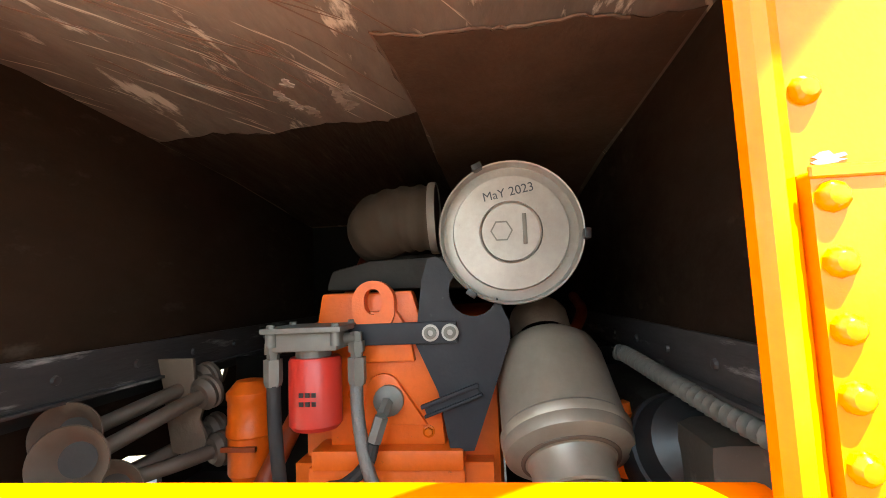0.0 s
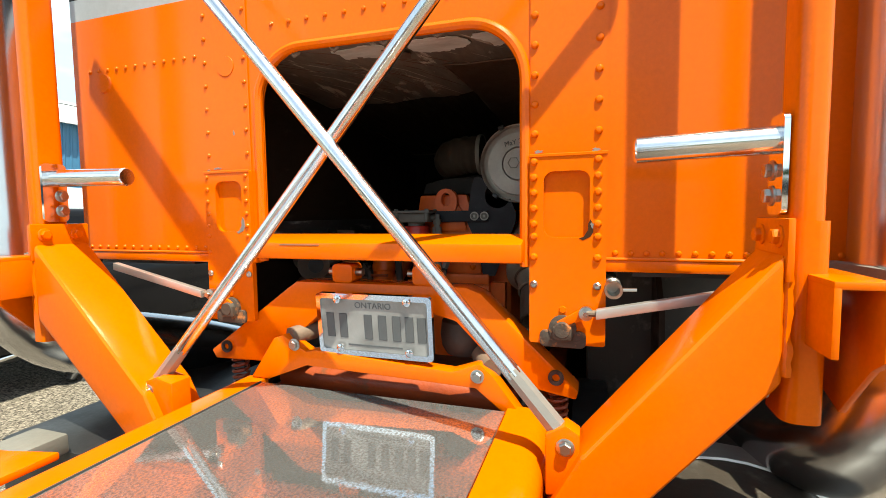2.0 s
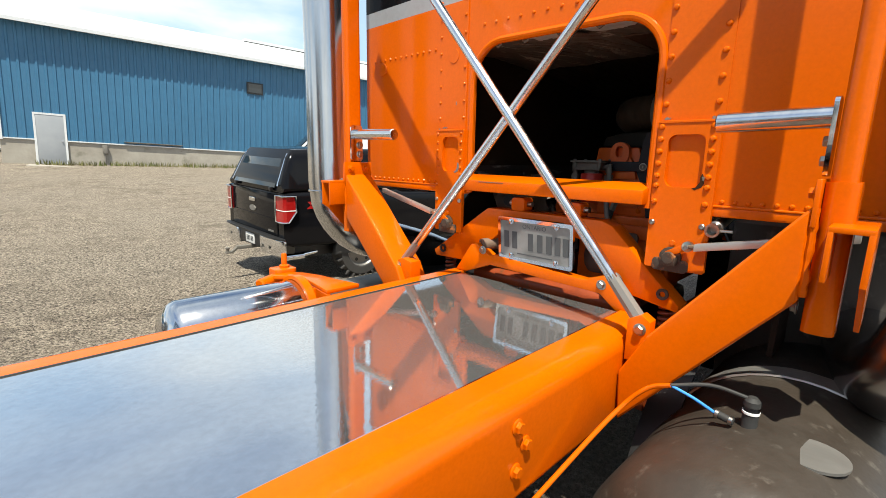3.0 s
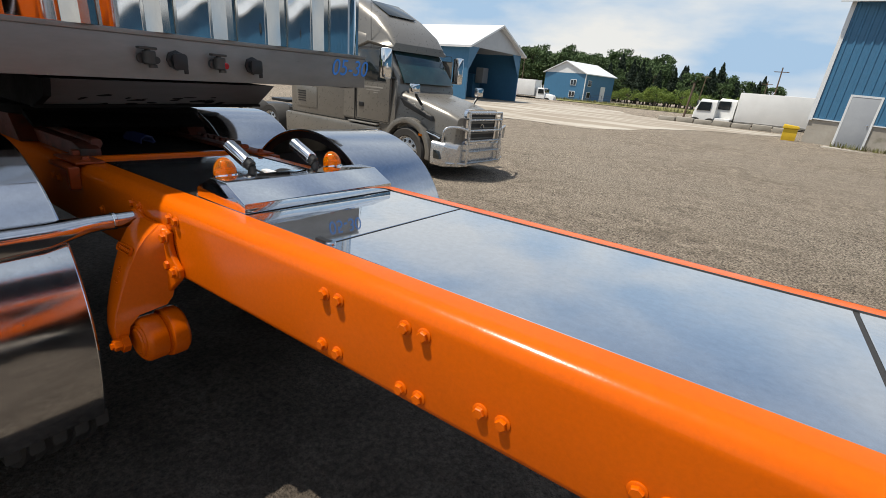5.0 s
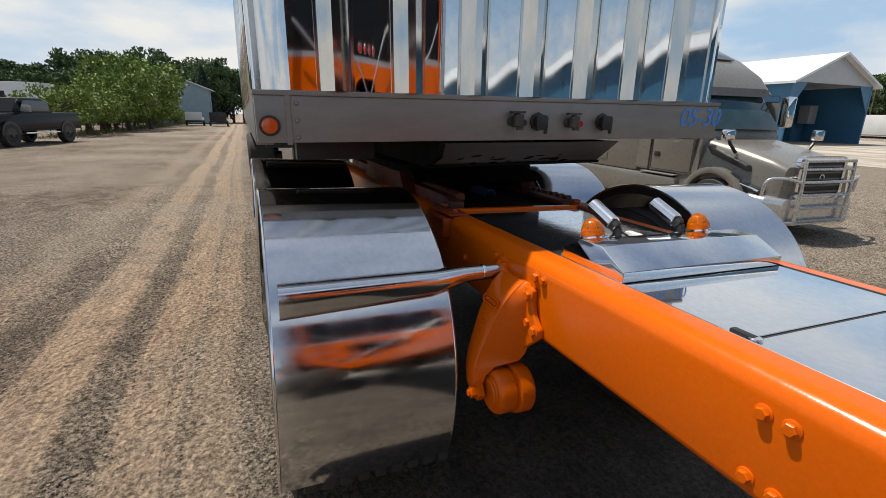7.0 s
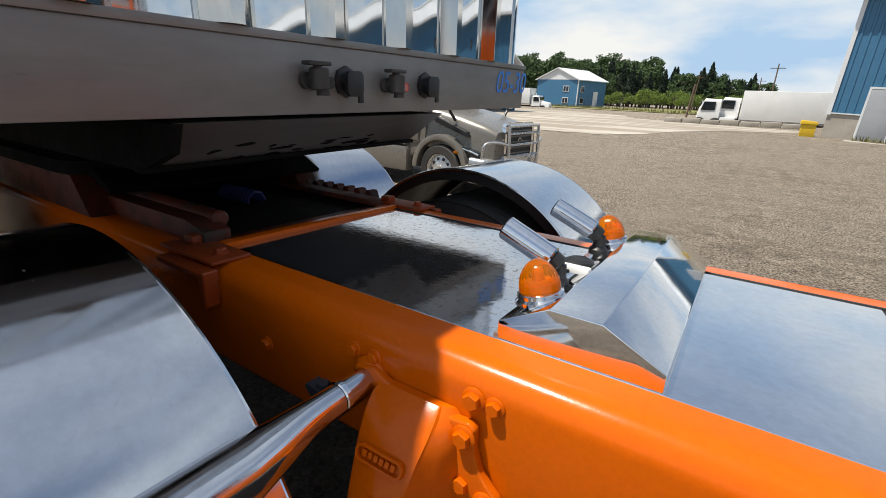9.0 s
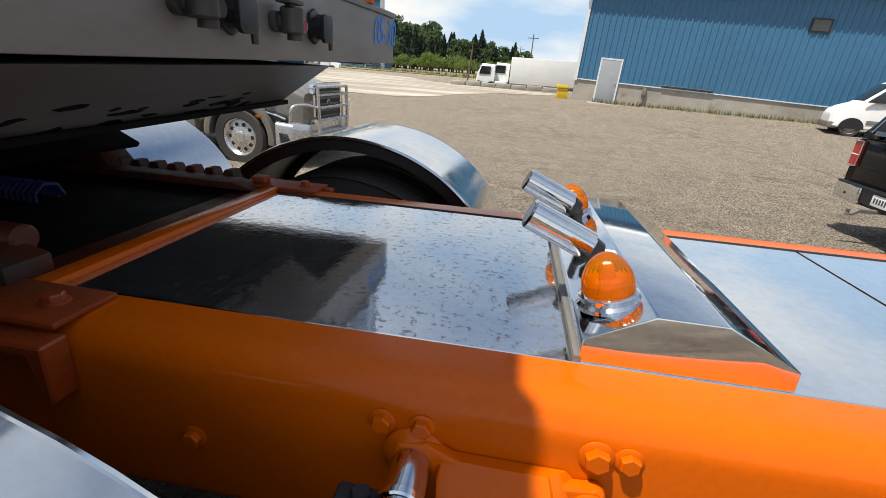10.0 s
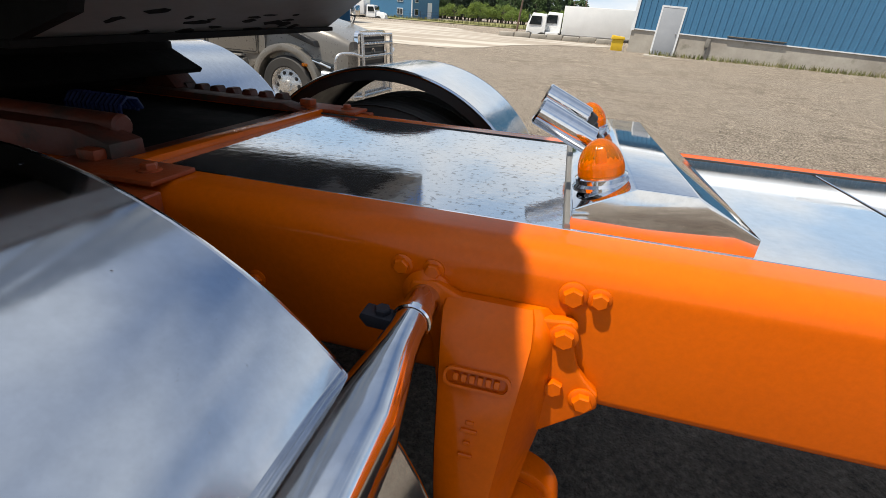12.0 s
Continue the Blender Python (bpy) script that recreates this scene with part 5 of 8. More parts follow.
def horn(mouth, tail, r):
    """A thin tube that bends into a flared bell."""
    mouth, tail = Vector(mouth), Vector(tail)
    d = Vector((-0.86, -0.34, 0.12)).normalized()
    throat = mouth - d * 0.095
    m, length = axis_matrix(throat, mouth)
    h = part("horn_trumpet", bm_lathe([(0.017, 0), (0.021, 0.03), (0.030, 0.058), (0.046, 0.080), (r * 0.92, 0.091), (r, 0.095), (r * 0.97, 0.098), (r * 0.86, 0.092), (0.040, 0.078), (0.024, 0.050), (0, 0.03)], 36, m), HORN, horns)
    part("horn_tube", bm_sweep(smooth_path([tail, tail + (throat - tail) * 0.45, throat - d * 0.035, throat + d * 0.004]), 0.0165, 14), HORN, h)
    # dark disc paints the shade inside the bell
    part("bell_shade", bm_lathe([(0.036, 0.068), (0.030, 0.060), (0, 0.058)], 24, m), RUBBER, h)
    mt, _ = axis_matrix(tail, throat)
    part("diaphragm", bm_lathe([(0, -0.05), (0.016, -0.05), (0.018, -0.044), (0.034, -0.042), (0.040, -0.036), (0.041, -0.026), (0.037, -0.022), (0.039, -0.012), (0.028, 0.0), (0, 0.0)], 28, mt), HORN, h)


horns = thing("air_horns", "four dusty brown trumpet air horns on a bracket", "horn", RIG)
horn((0.45, 0.500, 1.376), (0.76, 0.476, 1.415), 0.062)
horn((0.52, 0.575, 1.400), (0.84, 0.53, 1.435), 0.060)
horn((0.53, 0.500, 1.292), (0.77, 0.452, 1.288), 0.062)
horn((0.57, 0.61, 1.26), (0.88, 0.53, 1.30), 0.060)
part("bracket", bm_prism([(0.60, 1.50), (0.51, 1.50), (0.505, 1.45), (0.485, 1.430), (0.468, 1.418), (0.478, 1.395), (0.492, 1.355), (0.478, 1.32), (0.468, 1.288), (0.50, 1.27), (0.56, 1.28), (0.575, 1.36), (0.585, 1.43)], "x", 0.785, 0.797, 0.003), RUST, horns, "rusty horn bracket")

# dark chassis under the sleeper; sheets and boxes added to block bright ground
part("dark_side_sheet", bm_prism([(0.45, 1.455), (1.09, 1.455), (1.09, 1.36), (1.12, 1.33), (1.19, 1.335), (1.24, 1.37), (1.27, 1.42), (1.27, 1.455), (1.85, 1.455), (1.85, 1.0), (0.94, 1.0), (0.94, 1.225), (0.82, 1.262), (0.70, 1.255), (0.70, 1.0), (0.30, 1.0), (0.30, 1.20), (0.36, 1.36)], "y", 0.70, 0.715), LINER, truck)
part("dark_side_sheet", bm_prism([(0.40, 1.43), (1.85, 1.43), (1.85, 1.0), (0.22, 1.0), (0.26, 1.30)], "y", -0.70, -0.685), LINER, truck)
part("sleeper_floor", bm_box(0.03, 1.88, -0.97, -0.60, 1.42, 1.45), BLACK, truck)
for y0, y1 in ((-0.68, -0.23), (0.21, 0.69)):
    part("dark_back_sheet", bm_box(1.10, 1.12, y0, min(y1, 0.58), 0.55, 1.46), DEEP_BLACK, truck)
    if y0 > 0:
        part("dark_back_sheet", bm_box(1.10, 1.12, 0.58, y1, 0.55, 1.31), DEEP_BLACK, truck)
part("sleeper_floor", bm_box(0.03, 1.88, 0.64, 1.03, 1.42, 1.45), BLACK, truck)
for y0, y1 in ((-0.98, -0.50), (0.47, 0.98)):
    part("dark_fill_box", bm_box(0.62 if y0 > 0 else 0.42, 1.85, y0, y1, 0.42, 1.12 if y0 > 0 else 1.41, 0.03), DUSTY_BLACK, truck, "dusty black box added to fill the dark under the sleeper")
part("gearbox", joined(bm_box(0.35, 1.0, -0.22, 0.22, 0.62, 1.0, 0.05), bm_cyl((-0.2, 0, 0.78), (0.4, 0, 0.80), 0.09, n=20)), BLACK, truck, "grimy black gearbox housing")
part("frame_crossmember", bm_box(0.12, 0.22, -0.36, 0.36, 0.86, 1.02, 0.01), ORANGE_OLD, truck)
for s in (-1, 1):
    part("mudguard", bm_prism(arc(0.28, 0.50, 0.56, 20, 160, 16) + arc(0.28, 0.50, 0.55, 160, 20, 16), "y", min(s * 0.47, s * 0.56), max(s * 0.47, s * 0.56)), BLACK, truck)

# ---- air-sprung cab mount, with the plate ----
mount = part("cab_mount", bm_prism([(0.255, 1.385), (0.285, 1.365), (0.56, 1.170), (0.545, 1.145), (0.36, 1.150), (0.18, 1.300), (0.13, 1.318), (-0.13, 1.318), (-0.20, 1.300), (-0.34, 1.160), (-0.485, 1.135), (-0.490, 1.155), (-0.262, 1.372), (-0.225, 1.386)],
                                    "x", 0.0, 0.075, 0.006), ORANGE, truck, "orange bridge-shaped cab mount")
for y in (0.50, -0.44):
    part("mount_eye", bm_framed(arc(y, 1.185, 0.018, 0, 345, 15), arc(y, 1.185, 0.009, 0, 345, 15), "x", -0.006, 0.0), BLACK, mount)
    part("coil_spring", bm_sweep([(0.05 + 0.022 * math.cos(k * 0.7), y + 0.022 * math.sin(k * 0.7), 1.0 + k * 0.0020) for k in range(75)], 0.005, 6), ORANGE_OLD, mount)
for y in (0.115, -0.115):
    clevis = part("clevis", joined(bm_prism(round_rect(y - 0.03, y + 0.03, 1.385, 1.435, 0.012), "x", 0.005, 0.06, 0.003)), ORANGE, mount)
    part("clevis_pin", bm_cyl((0.03, y - 0.05, 1.412), (0.03, y + 0.05, 1.412), 0.010, n=12), BOLT_STEEL, clevis)
for y in (0.185, -0.20):
    part("air_spring", bm_lathe([(0, 0), (0.05, 0.0), (0.062, 0.02), (0.066, 0.05), (0.062, 0.085), (0.05, 0.10), (0, 0.10)], 28, Matrix.Translation((0.09, y, 1.20))), RUBBER, truck, "black rubber air spring")
low = part("lower_link", bm_prism([(0.30, 1.235), (0.27, 1.245), (0.20, 1.205), (0.17, 1.212), (-0.20, 1.190), (-0.23, 1.20), (-0.27, 1.215), (-0.30, 1.19), (-0.37, 1.10), (-0.33, 1.10), (-0.26, 1.155), (0.20, 1.168), (0.32, 1.12), (0.38, 1.12)], "x", -0.045, 0.0, 0.004), ORANGE, truck)
for y, z in ((0.235, 1.222), (-0.265, 1.185)):
    part("bolt", ZINC_BOLT, None, low, at=Matrix.Translation((-0.045, y, z)) @ TO_MINUS_X)
    part("link_bush", bm_cyl((-0.02, y - (0.03 if y < 0 else -0.03), z + 0.012), (0.10, y + (0.04 if y < 0 else -0.04), z + 0.03), 0.026, n=18), RUST, low)
part("cross_tube", bm_cyl((0.06, -0.34, 1.10), (0.06, 0.34, 1.10), 0.035), ORANGE_OLD, truck)

plate = part("licence_plate", bm_prism(round_rect(-0.146, 0.146, -0.068, 0.068, 0.01), "x", -0.004, 0.0), PLATE, truck, "dark-filmed licence plate in a chrome frame", at=Matrix.Translation((-0.040, 0.0, 1.288)) @ Matrix.Rotation(radians(-6), 4, "Y"))
ring_o, ring_i = round_rect(-0.157, 0.157, -0.081, 0.081, 0.012), round_rect(-0.1455, 0.1455, -0.0675, 0.0675, 0.008)
part("plate_frame", bm_framed(ring_o, ring_i, "x", -0.010, 0.003), CHROME, plate)
for y in (0.122, 0.085, 0.015, -0.024, -0.062, -0.096, -0.128):
    part("figure_bar", bm_box(-0.0052, -0.004, y - 0.011, y + 0.011, -0.036, 0.028, 0.001, 1), INK, plate)
pw = bpy.data.curves.new("province", "FONT")
pw.body, pw.size, pw.align_x, pw.extrude = "ONTARIO", 0.022, "CENTER", 0.0004
pw.materials.append(INK)
pwob = new("province_name", pw)
pwob.parent = plate
pwob.matrix_basis = Matrix.Translation((-0.0046, 0.0, 0.044)) @ Matrix(((0, 0, -1, 0), (-1, 0, 0, 0), (0, 1, 0, 0), (0, 0, 0, 1)))
part("small_text_bar", bm_box(-0.0048, -0.004, -0.075, 0.075, -0.056, -0.052), INK, plate)
for y in (0.095, -0.095):
    for z in (-0.062, 0.066):
        part("plate_screw", bm_lathe([(0.011, 0), (0.010, 0.006), (0.005, 0.009), (0, 0.009)], 14, Matrix.Translation((-0.008, y, z)) @ TO_MINUS_X), CHROME, plate)

# ---- stand behind the sleeper: crossed chrome bars, posts and braces ----
for a, b in (((-0.205, 0.53, 1.145), (-0.175, -0.71, 2.54)), ((-0.222, -0.462, 1.165), (-0.19, 0.80, 2.62))):
    a, b = Vector(a), Vector(b)
    tube = part("cross_tube", bm_cyl(a + (b - a) * 0.05, b, 0.0165, n=24), TUBE, truck, "thin crossed chrome brace tube")
    part("tube_end", bm_cyl(a, a + (b - a) * 0.07, 0.020, 0.0175, n=8), ALLOY, tube)
foot = part("brace_foot", bm_prism([(-0.44, 1.10), (-0.44, 1.165), (-0.475, 1.185), (-0.50, 1.17), (-0.50, 1.06), (-0.44, 1.05)], "x", -0.245, -0.205, 0.004), ORANGE, truck)
part("bolt", ZINC_BOLT, None, foot, at=Matrix.Translation((-0.245, -0.475, 1.145)) @ TO_MINUS_X)
foot = part("brace_foot", bm_prism([(0.44, 1.10), (0.44, 1.165), (0.49, 1.175), (0.53, 1.16), (0.53, 1.06), (0.44, 1.05)], "x", -0.245, -0.19, 0.004), ORANGE, truck)
part("bolt", ZINC_BOLT, None, foot, at=Matrix.Translation((-0.245, 0.515, 1.140)) @ TO_MINUS_X)
for s, yc in ((-1, -0.826), (1, 0.893)):
    post = part("stack_post", bm_prism(round_rect(-0.245, -0.165, yc - 0.022, yc + 0.022, 0.018), "z", 1.24, 3.2), ORANGE, truck, "orange square stack post")
    part("post_sleeve", bm_prism(round_rect(-0.25, -0.158, yc - 0.028, yc + 0.028, 0.02), "z", 1.235, 1.545), ORANGE, post)
    yp = yc + (0.028 if s < 0 else -0.028)
    mountp = part("step_plate", bm_prism(round_rect(-0.235, -0.175, 1.555, 1.71, 0.012), "y", min(yp, yp - s * 0.008), max(yp, yp - s * 0.008)), CHROME, post)
    part("step_tube", bm_cyl((-0.205, yp, 1.672), (-0.205, yp - s * (0.215 if s < 0 else 0.272), 1.666), 0.0225, n=28, bevel=0.003), TUBE, mountp, "polished step tube")
    for z in (1.585, 1.625):
        part("bolt", ZINC_BOLT, None, mountp, at=Matrix.Translation((-0.19, yp - s * 0.008, z)) @ (TO_PLUS_Y if s < 0 else TO_MINUS_Y))
    brace = [(yc + 0.036 * -s, 1.50), (yc + 0.036 * -s, 1.30), (s * 0.56, 1.02), (s * 0.445, 0.88), (s * 0.436, 1.02), (s * 0.50, 1.14)]
    br = part("diagonal_brace", bm_prism(brace, "x", -0.27, -0.13, 0.012, 3), ORANGE, truck, "heavy orange diagonal brace")
    flange = part("brace_flange", bm_box(-0.272, -0.128, min(yp, yp - s * 0.010), max(yp, yp - s * 0.010), 1.455, 1.550, 0.003), ORANGE, br)
    for bx in (-0.240, -0.160):
        part("bolt", RAIL_BOLT, None, flange, at=Matrix.Translation((bx, yp - s * 0.010, 1.522)) @ (TO_PLUS_Y if s < 0 else TO_MINUS_Y))
    part("bolt", ZINC_BOLT, None, br, at=Matrix.Translation((-0.215, yc - s * 0.040, 1.278)) @ (TO_PLUS_Y if s < 0 else TO_MINUS_Y))
    rng = random.Random(4 + s)
    weld = [(-0.262, yc - s * (0.030 + 0.003 * rng.random()), 1.31 + 0.012 * k + 0.004 * rng.random()) for k in range(16)]
    part("weld_bead", bm_sweep(weld, [0.006 + 0.003 * rng.random() for _ in weld], 6), ORANGE, br)
    yo = yc - s * 0.004
    ch = part("side_channel", joined(bm_box(-0.33, -0.16, min(yo, yo + s * 0.068), max(yo, yo + s * 0.075), 1.455, 1.467, 0.003), bm_prism([(-0.33, 1.46), (-0.16, 1.46), (-0.16, 1.27), (-0.22, 1.25), (-0.30, 1.34), (-0.33, 1.36)], "y", min(yo + s * 0.058, yo + s * 0.068), max(yo + s * 0.058, yo + s * 0.068), 0.002),
                                     bm_box(-0.33, -0.16, min(yo, yo + s * 0.01), max(yo, yo + s * 0.01), 1.36, 1.46, 0.003)), ORANGE, truck, "orange mounting channel")
    sx = -0.19 if s > 0 else -0.10
    # stacks, with the elbow that turns forward under the sleeper
    sy = 1.12 if s > 0 else -1.04
    zb = 1.40 if s > 0 else 1.31
    pts = [(sx, sy, 3.3), (sx, sy, 2.4), (sx, sy, zb + 0.05)] + [(sx + 0.25 * (1 - math.cos(radians(a))), sy - s * 0.10 * (a / 90), zb - 0.25 * math.sin(radians(a))) for a in range(10, 95, 10)] + [(0.32, sy - s * 0.14, zb - (0.33 if s > 0 else 0.25)), (0.75, sy - s * 0.16, zb - (0.50 if s > 0 else 0.25)), (1.2, sy - s * 0.2, zb - (0.52 if s > 0 else 0.25))]
    stack = part("exhaust_pipe", bm_sweep(pts, 0.101, 40), STACK, truck, "wide polished exhaust stack")
    part("stack_band", bm_lathe([(0.1015, 0), (0.1035, 0.003), (0.1035, 0.009), (0.1015, 0.012)], 40, Matrix.Translation((sx, sy, 1.40))), STACK, stack)
    part("stack_clamp", bm_prism([(-0.20, sy - s * 0.10), (-0.13, sy - s * 0.11), (-0.06, sy - s * 0.13), (-0.05, sy - s * 0.10), (-0.12, sy - s * 0.085)], "z", 1.40, 1.47, 0.003), CAST, stack)

# side tanks
tank = part("side_tank", bm_lathe([(0, 0), (0.15, 0.01), (0.27, 0.04), (0.31, 0.09), (0.32, 0.14), (0.32, 1.35), (0.28, 1.42), (0, 1.45)], 48, Matrix.Translation((-0.62, -0.80, 0.69)) @ Matrix.Rotation(radians(90), 4, "Y")), DUSTY_BLACK, truck, "dusty black round tank")
part("tank_flange", bm_lathe([(0.062, 0), (0.062, 0.006), (0, 0.008)], 24, Matrix.Translation((-0.30, -0.86, 1.0))), ALLOY, tank)
ELBOW = (-0.278, -0.745)
sheath = part("hose_sheath", bm_sweep(smooth_path([(-0.70, -0.442, 0.84), (-0.389, -0.478, 0.95), (-0.332, -0.535, 1.03), (-0.326, -0.59, 1.06)]), 0.006, 10), ORANGE, tank, "orange hose sheath")
part("air_hose", bm_sweep(smooth_path([(-0.326, -0.59, 1.06), (-0.289, -0.665, 1.075), (ELBOW[0], ELBOW[1], 1.068)]), 0.0048, 10), RUBBER, sheath, "black air hose")
part("blue_hose", bm_sweep(smooth_path([(-0.326, -0.59, 1.06), (-0.32, -0.64, 1.045), (-0.303, -0.682, 1.02)]), 0.0036, 8), BLUE_INK, sheath, "thin blue air line")
part("hose_union", bm_cyl((-0.303, -0.682, 1.02), (-0.306, -0.721, 1.015), 0.009, n=14, bevel=0.002), RUBBER, sheath)
for u in (0.12, 0.85):
    a_, b_ = Vector((-0.303, -0.682, 1.02)), Vector((-0.306, -0.721, 1.015))
    part("hose_clip", bm_cyl(a_ + (b_ - a_) * (u - 0.09), a_ + (b_ - a_) * (u + 0.09), 0.0105, n=14), BOLT_STEEL, sheath)
valve = part("tank_valve", bm_lathe([(0.030, -0.03), (0.022, -0.01), (0.016, 0.0), (0.016, 0.045), (0.013, 0.048), (0.013, 0.060), (0.017, 0.062), (0.016, 0.074), (0.009, 0.082), (0, 0.083)], 20, Matrix.Translation((ELBOW[0], ELBOW[1], 0.992))), RUBBER, tank, "black upright air valve")
part("valve_band", bm_lathe([(0.0165, 0), (0.0175, 0.001), (0.0175, 0.006), (0.0165, 0.007)], 20, Matrix.Translation((ELBOW[0], ELBOW[1], 1.036))), WHITE, valve)
part("tank_strap", bm_lathe([(0.322, 0), (0.327, 0.002), (0.327, 0.075), (0.322, 0.077)], 48, Matrix.Translation((0.06, -0.80, 0.69)) @ Matrix.Rotation(radians(90), 4, "Y")), BARE_ALLOY, tank)
tank = part("chrome_tank", bm_lathe([(0, 0), (0.06, 0.004), (0.10, 0.03), (0.112, 0.05), (0.112, 0.44), (0.10, 0.47), (0, 0.48)], 40, Matrix.Translation((-1.10, 0.60, 1.02)) @ Matrix.Rotation(radians(90), 4, "Y")), FENDER, truck, "polished air tank")
part("tank_band", bm_prism(arc(0.60, 1.02, 0.128, 5, 190, 24) + arc(0.60, 1.02, 0.112, 190, 5, 24), "x", -0.665, -0.635, 0.002, 1), ORANGE, tank, "orange saddle round the tank end")
arm = part("tank_arm", bm_prism([(-0.49, 0.44), (-0.515, 0.54), (-0.53, 0.64), (-0.56, 0.72), (-0.60, 0.765), (-0.66, 0.775), (-0.675, 0.745), (-0.645, 0.715), (-0.615, 0.68), (-0.605, 0.60), (-0.615, 0.52), (-0.625, 0.44)], "z", 1.106, 1.122, 0.005), ORANGE, truck, "orange cast tank arm")
part("arm_web", bm_prism([(-0.605, 0.60), (-0.615, 0.52), (-0.625, 0.44), (-0.610, 0.44), (-0.600, 0.52), (-0.590, 0.60), (-0.600, 0.70), (-0.614, 0.69)], "z", 0.98, 1.107, 0.002, 1), ORANGE, arm)
part("arm_rib", bm_box(-0.655, -0.605, 0.535, 0.547, 1.03, 1.106, 0.003), ORANGE, arm)
part("arm_lug", bm_prism(round_rect(-0.655, -0.565, 0.755, 0.835, 0.02), "z", 1.075, 1.135, 0.006), ORANGE, arm)
part("lug_pin", bm_lathe([(0.020, 0), (0.020, 0.008), (0.011, 0.012), (0.011, 0.05), (0.008, 0.056), (0, 0.056)], 16, Matrix.Translation((-0.60, 0.80, 1.135))), ORANGE, arm)
part("lug_bolt", bm_cyl((-0.73, 0.74, 1.095), (-0.655, 0.775, 1.10), 0.022, n=16, bevel=0.005), ORANGE, arm)
part("battery_box", bm_box(-0.30, 0.5, 0.55, 1.0, 0.55, 0.98, 0.02), BLACK, truck, "dusty black box")
part("step_block", bm_box(-0.42, -0.30, 0.72, 0.84, 0.98, 1.03, 0.008), CAST, truck)
for cx in (2.6,):
    for s in (-1, 1):
        hub = part("front_hub", bm_cyl((cx, s * 0.5, 0.52), (cx, s * 1.1, 0.52), 0.13, n=20), BLACK, truck)
        part("front_tyre", bm_lathe([(0.29, 0), (0.45, -0.01), (0.52, 0.04), (0.52, 0.24), (0.45, 0.29), (0.29, 0.28)], 48, Matrix.Translation((cx, s * 0.78, 0.52)) @ (TO_PLUS_Y if s > 0 else TO_MINUS_Y)), TYRE, hub)
part("cab_body", joined(bm_box(1.92, 3.6, -1.05, 1.1, 1.0, 3.3, 0.1), bm_box(3.6, 5.2, -0.8, 0.8, 0.9, 1.9, 0.15)), ORANGE, truck)

# ---- trailer: stainless nose over an aluminium bolster ----
TRAILER = RIG @ Matrix.Translation((-4.05, -0.060, 1.506)) @ Matrix.Rotation(radians(2.1), 4, "X")
trailer = thing("semi_trailer", "polished stainless semi-trailer with a dull aluminium nose sill", "trailer", TRAILER)
W = 1.15
sill = part("nose_sill", bm_box(-0.10, 0.0, -W, W, -0.048, 0.116, 0.004), ALLOY, trailer, "dull aluminium sill, scraped and streaked")
part("sill_cap", bm_box(-0.10, 0.006, -W - 0.004, W + 0.004, 0.116, 0.134, 0.003), ALLOY, trailer)
part("nose_skin", bm_box(-0.05, -0.014, -W + 0.12, W - 0.12, 0.134, 1.46), SHEET, trailer, "mirror-bright stainless nose sheet")
NOSE = Matrix(((0, 1, 0, 0), (1, 0, 0, 0), (0, 0, 1, 0), (0, 0, 0, 1)))
for k in range(7):
    y = -0.921 + k * 0.280
    rib = part("nose_post", bm_prism([(y, -0.014), (y + 0.046, 0.022), (y + 0.048, 0.024), (y + 0.078, 0.024), (y + 0.080, 0.022), (y + 0.118, -0.014)], "z", 0.134, 1.46), POST_SHEET, trailer, "folded stainless nose post")
    rib.matrix_basis = NOSE
    for u in (y - 0.010, y + 0.118):
        seam = part("post_flange", bm_box(-0.014, -0.011, u, u + 0.010, 0.134, 1.46), POST_SHEET, rib)
        seam.matrix_basis = NOSE.inverted()
# sheets between the posts belly out a little, each with its own reflection
for k in range(6):
    y0, y1 = -0.921 + 0.13 + k * 0.28, -0.921 + 0.268 + k * 0.28
    bow = [(y0 + (y1 - y0) * u / 10, -0.0138 + 0.0022 * math.sin(math.pi * u / 10)) for u in range(11)]
    sheet = part("nose_panel", bm_prism(bow + [(y1, -0.016), (y0, -0.016)], "z", 0.136, 1.44), SHEET, trailer)
    sheet.matrix_basis = NOSE
for s in (-1, 1):
    part("corner_post", bm_prism(arc(-0.135, s * (W - 0.125), 0.128, 0, s * 90, 14) + arc(-0.135, s * (W - 0.125), 0.120, s * 90, 0, 14), "z", 0.134, 1.46), SHEET, trailer, "rounded stainless corner sheet")
    side = part("side_wall", bm_box(-12.2, -0.05, min(s * (W - 0.01), s * (W - 0.05)), max(s * (W - 0.01), s * (W - 0.05)), 0.10, 1.46), SHEET, trailer)
    for j in range(24):
        part("side_post", bm_box(-0.5 * j - 0.4, -0.5 * j - 0.34, min(s * (W - 0.01), s * (W + 0.012)), max(s * (W - 0.01), s * (W + 0.012)), 0.10, 1.44, 0.004), SHEET, side)
    part("bottom_rail", bm_box(-12.2, -0.10, min(s * (W + 0.004), s * (W - 0.06)), max(s * (W + 0.004), s * (W - 0.06)), -0.06, 0.10, 0.004), ALLOY, trailer)
part("trailer_roof", bm_box(-12.2, 0.0, -W, W, 1.44, 1.48), ALLOY, trailer)
part("rear_doors", bm_box(-12.25, -12.2, -W, W, -0.05, 1.46), ALLOY, trailer)
part("trailer_floor", bm_box(-12.2, -0.10, -W + 0.06, W - 0.06, -0.05, -0.02), DEEP_BLACK, trailer)
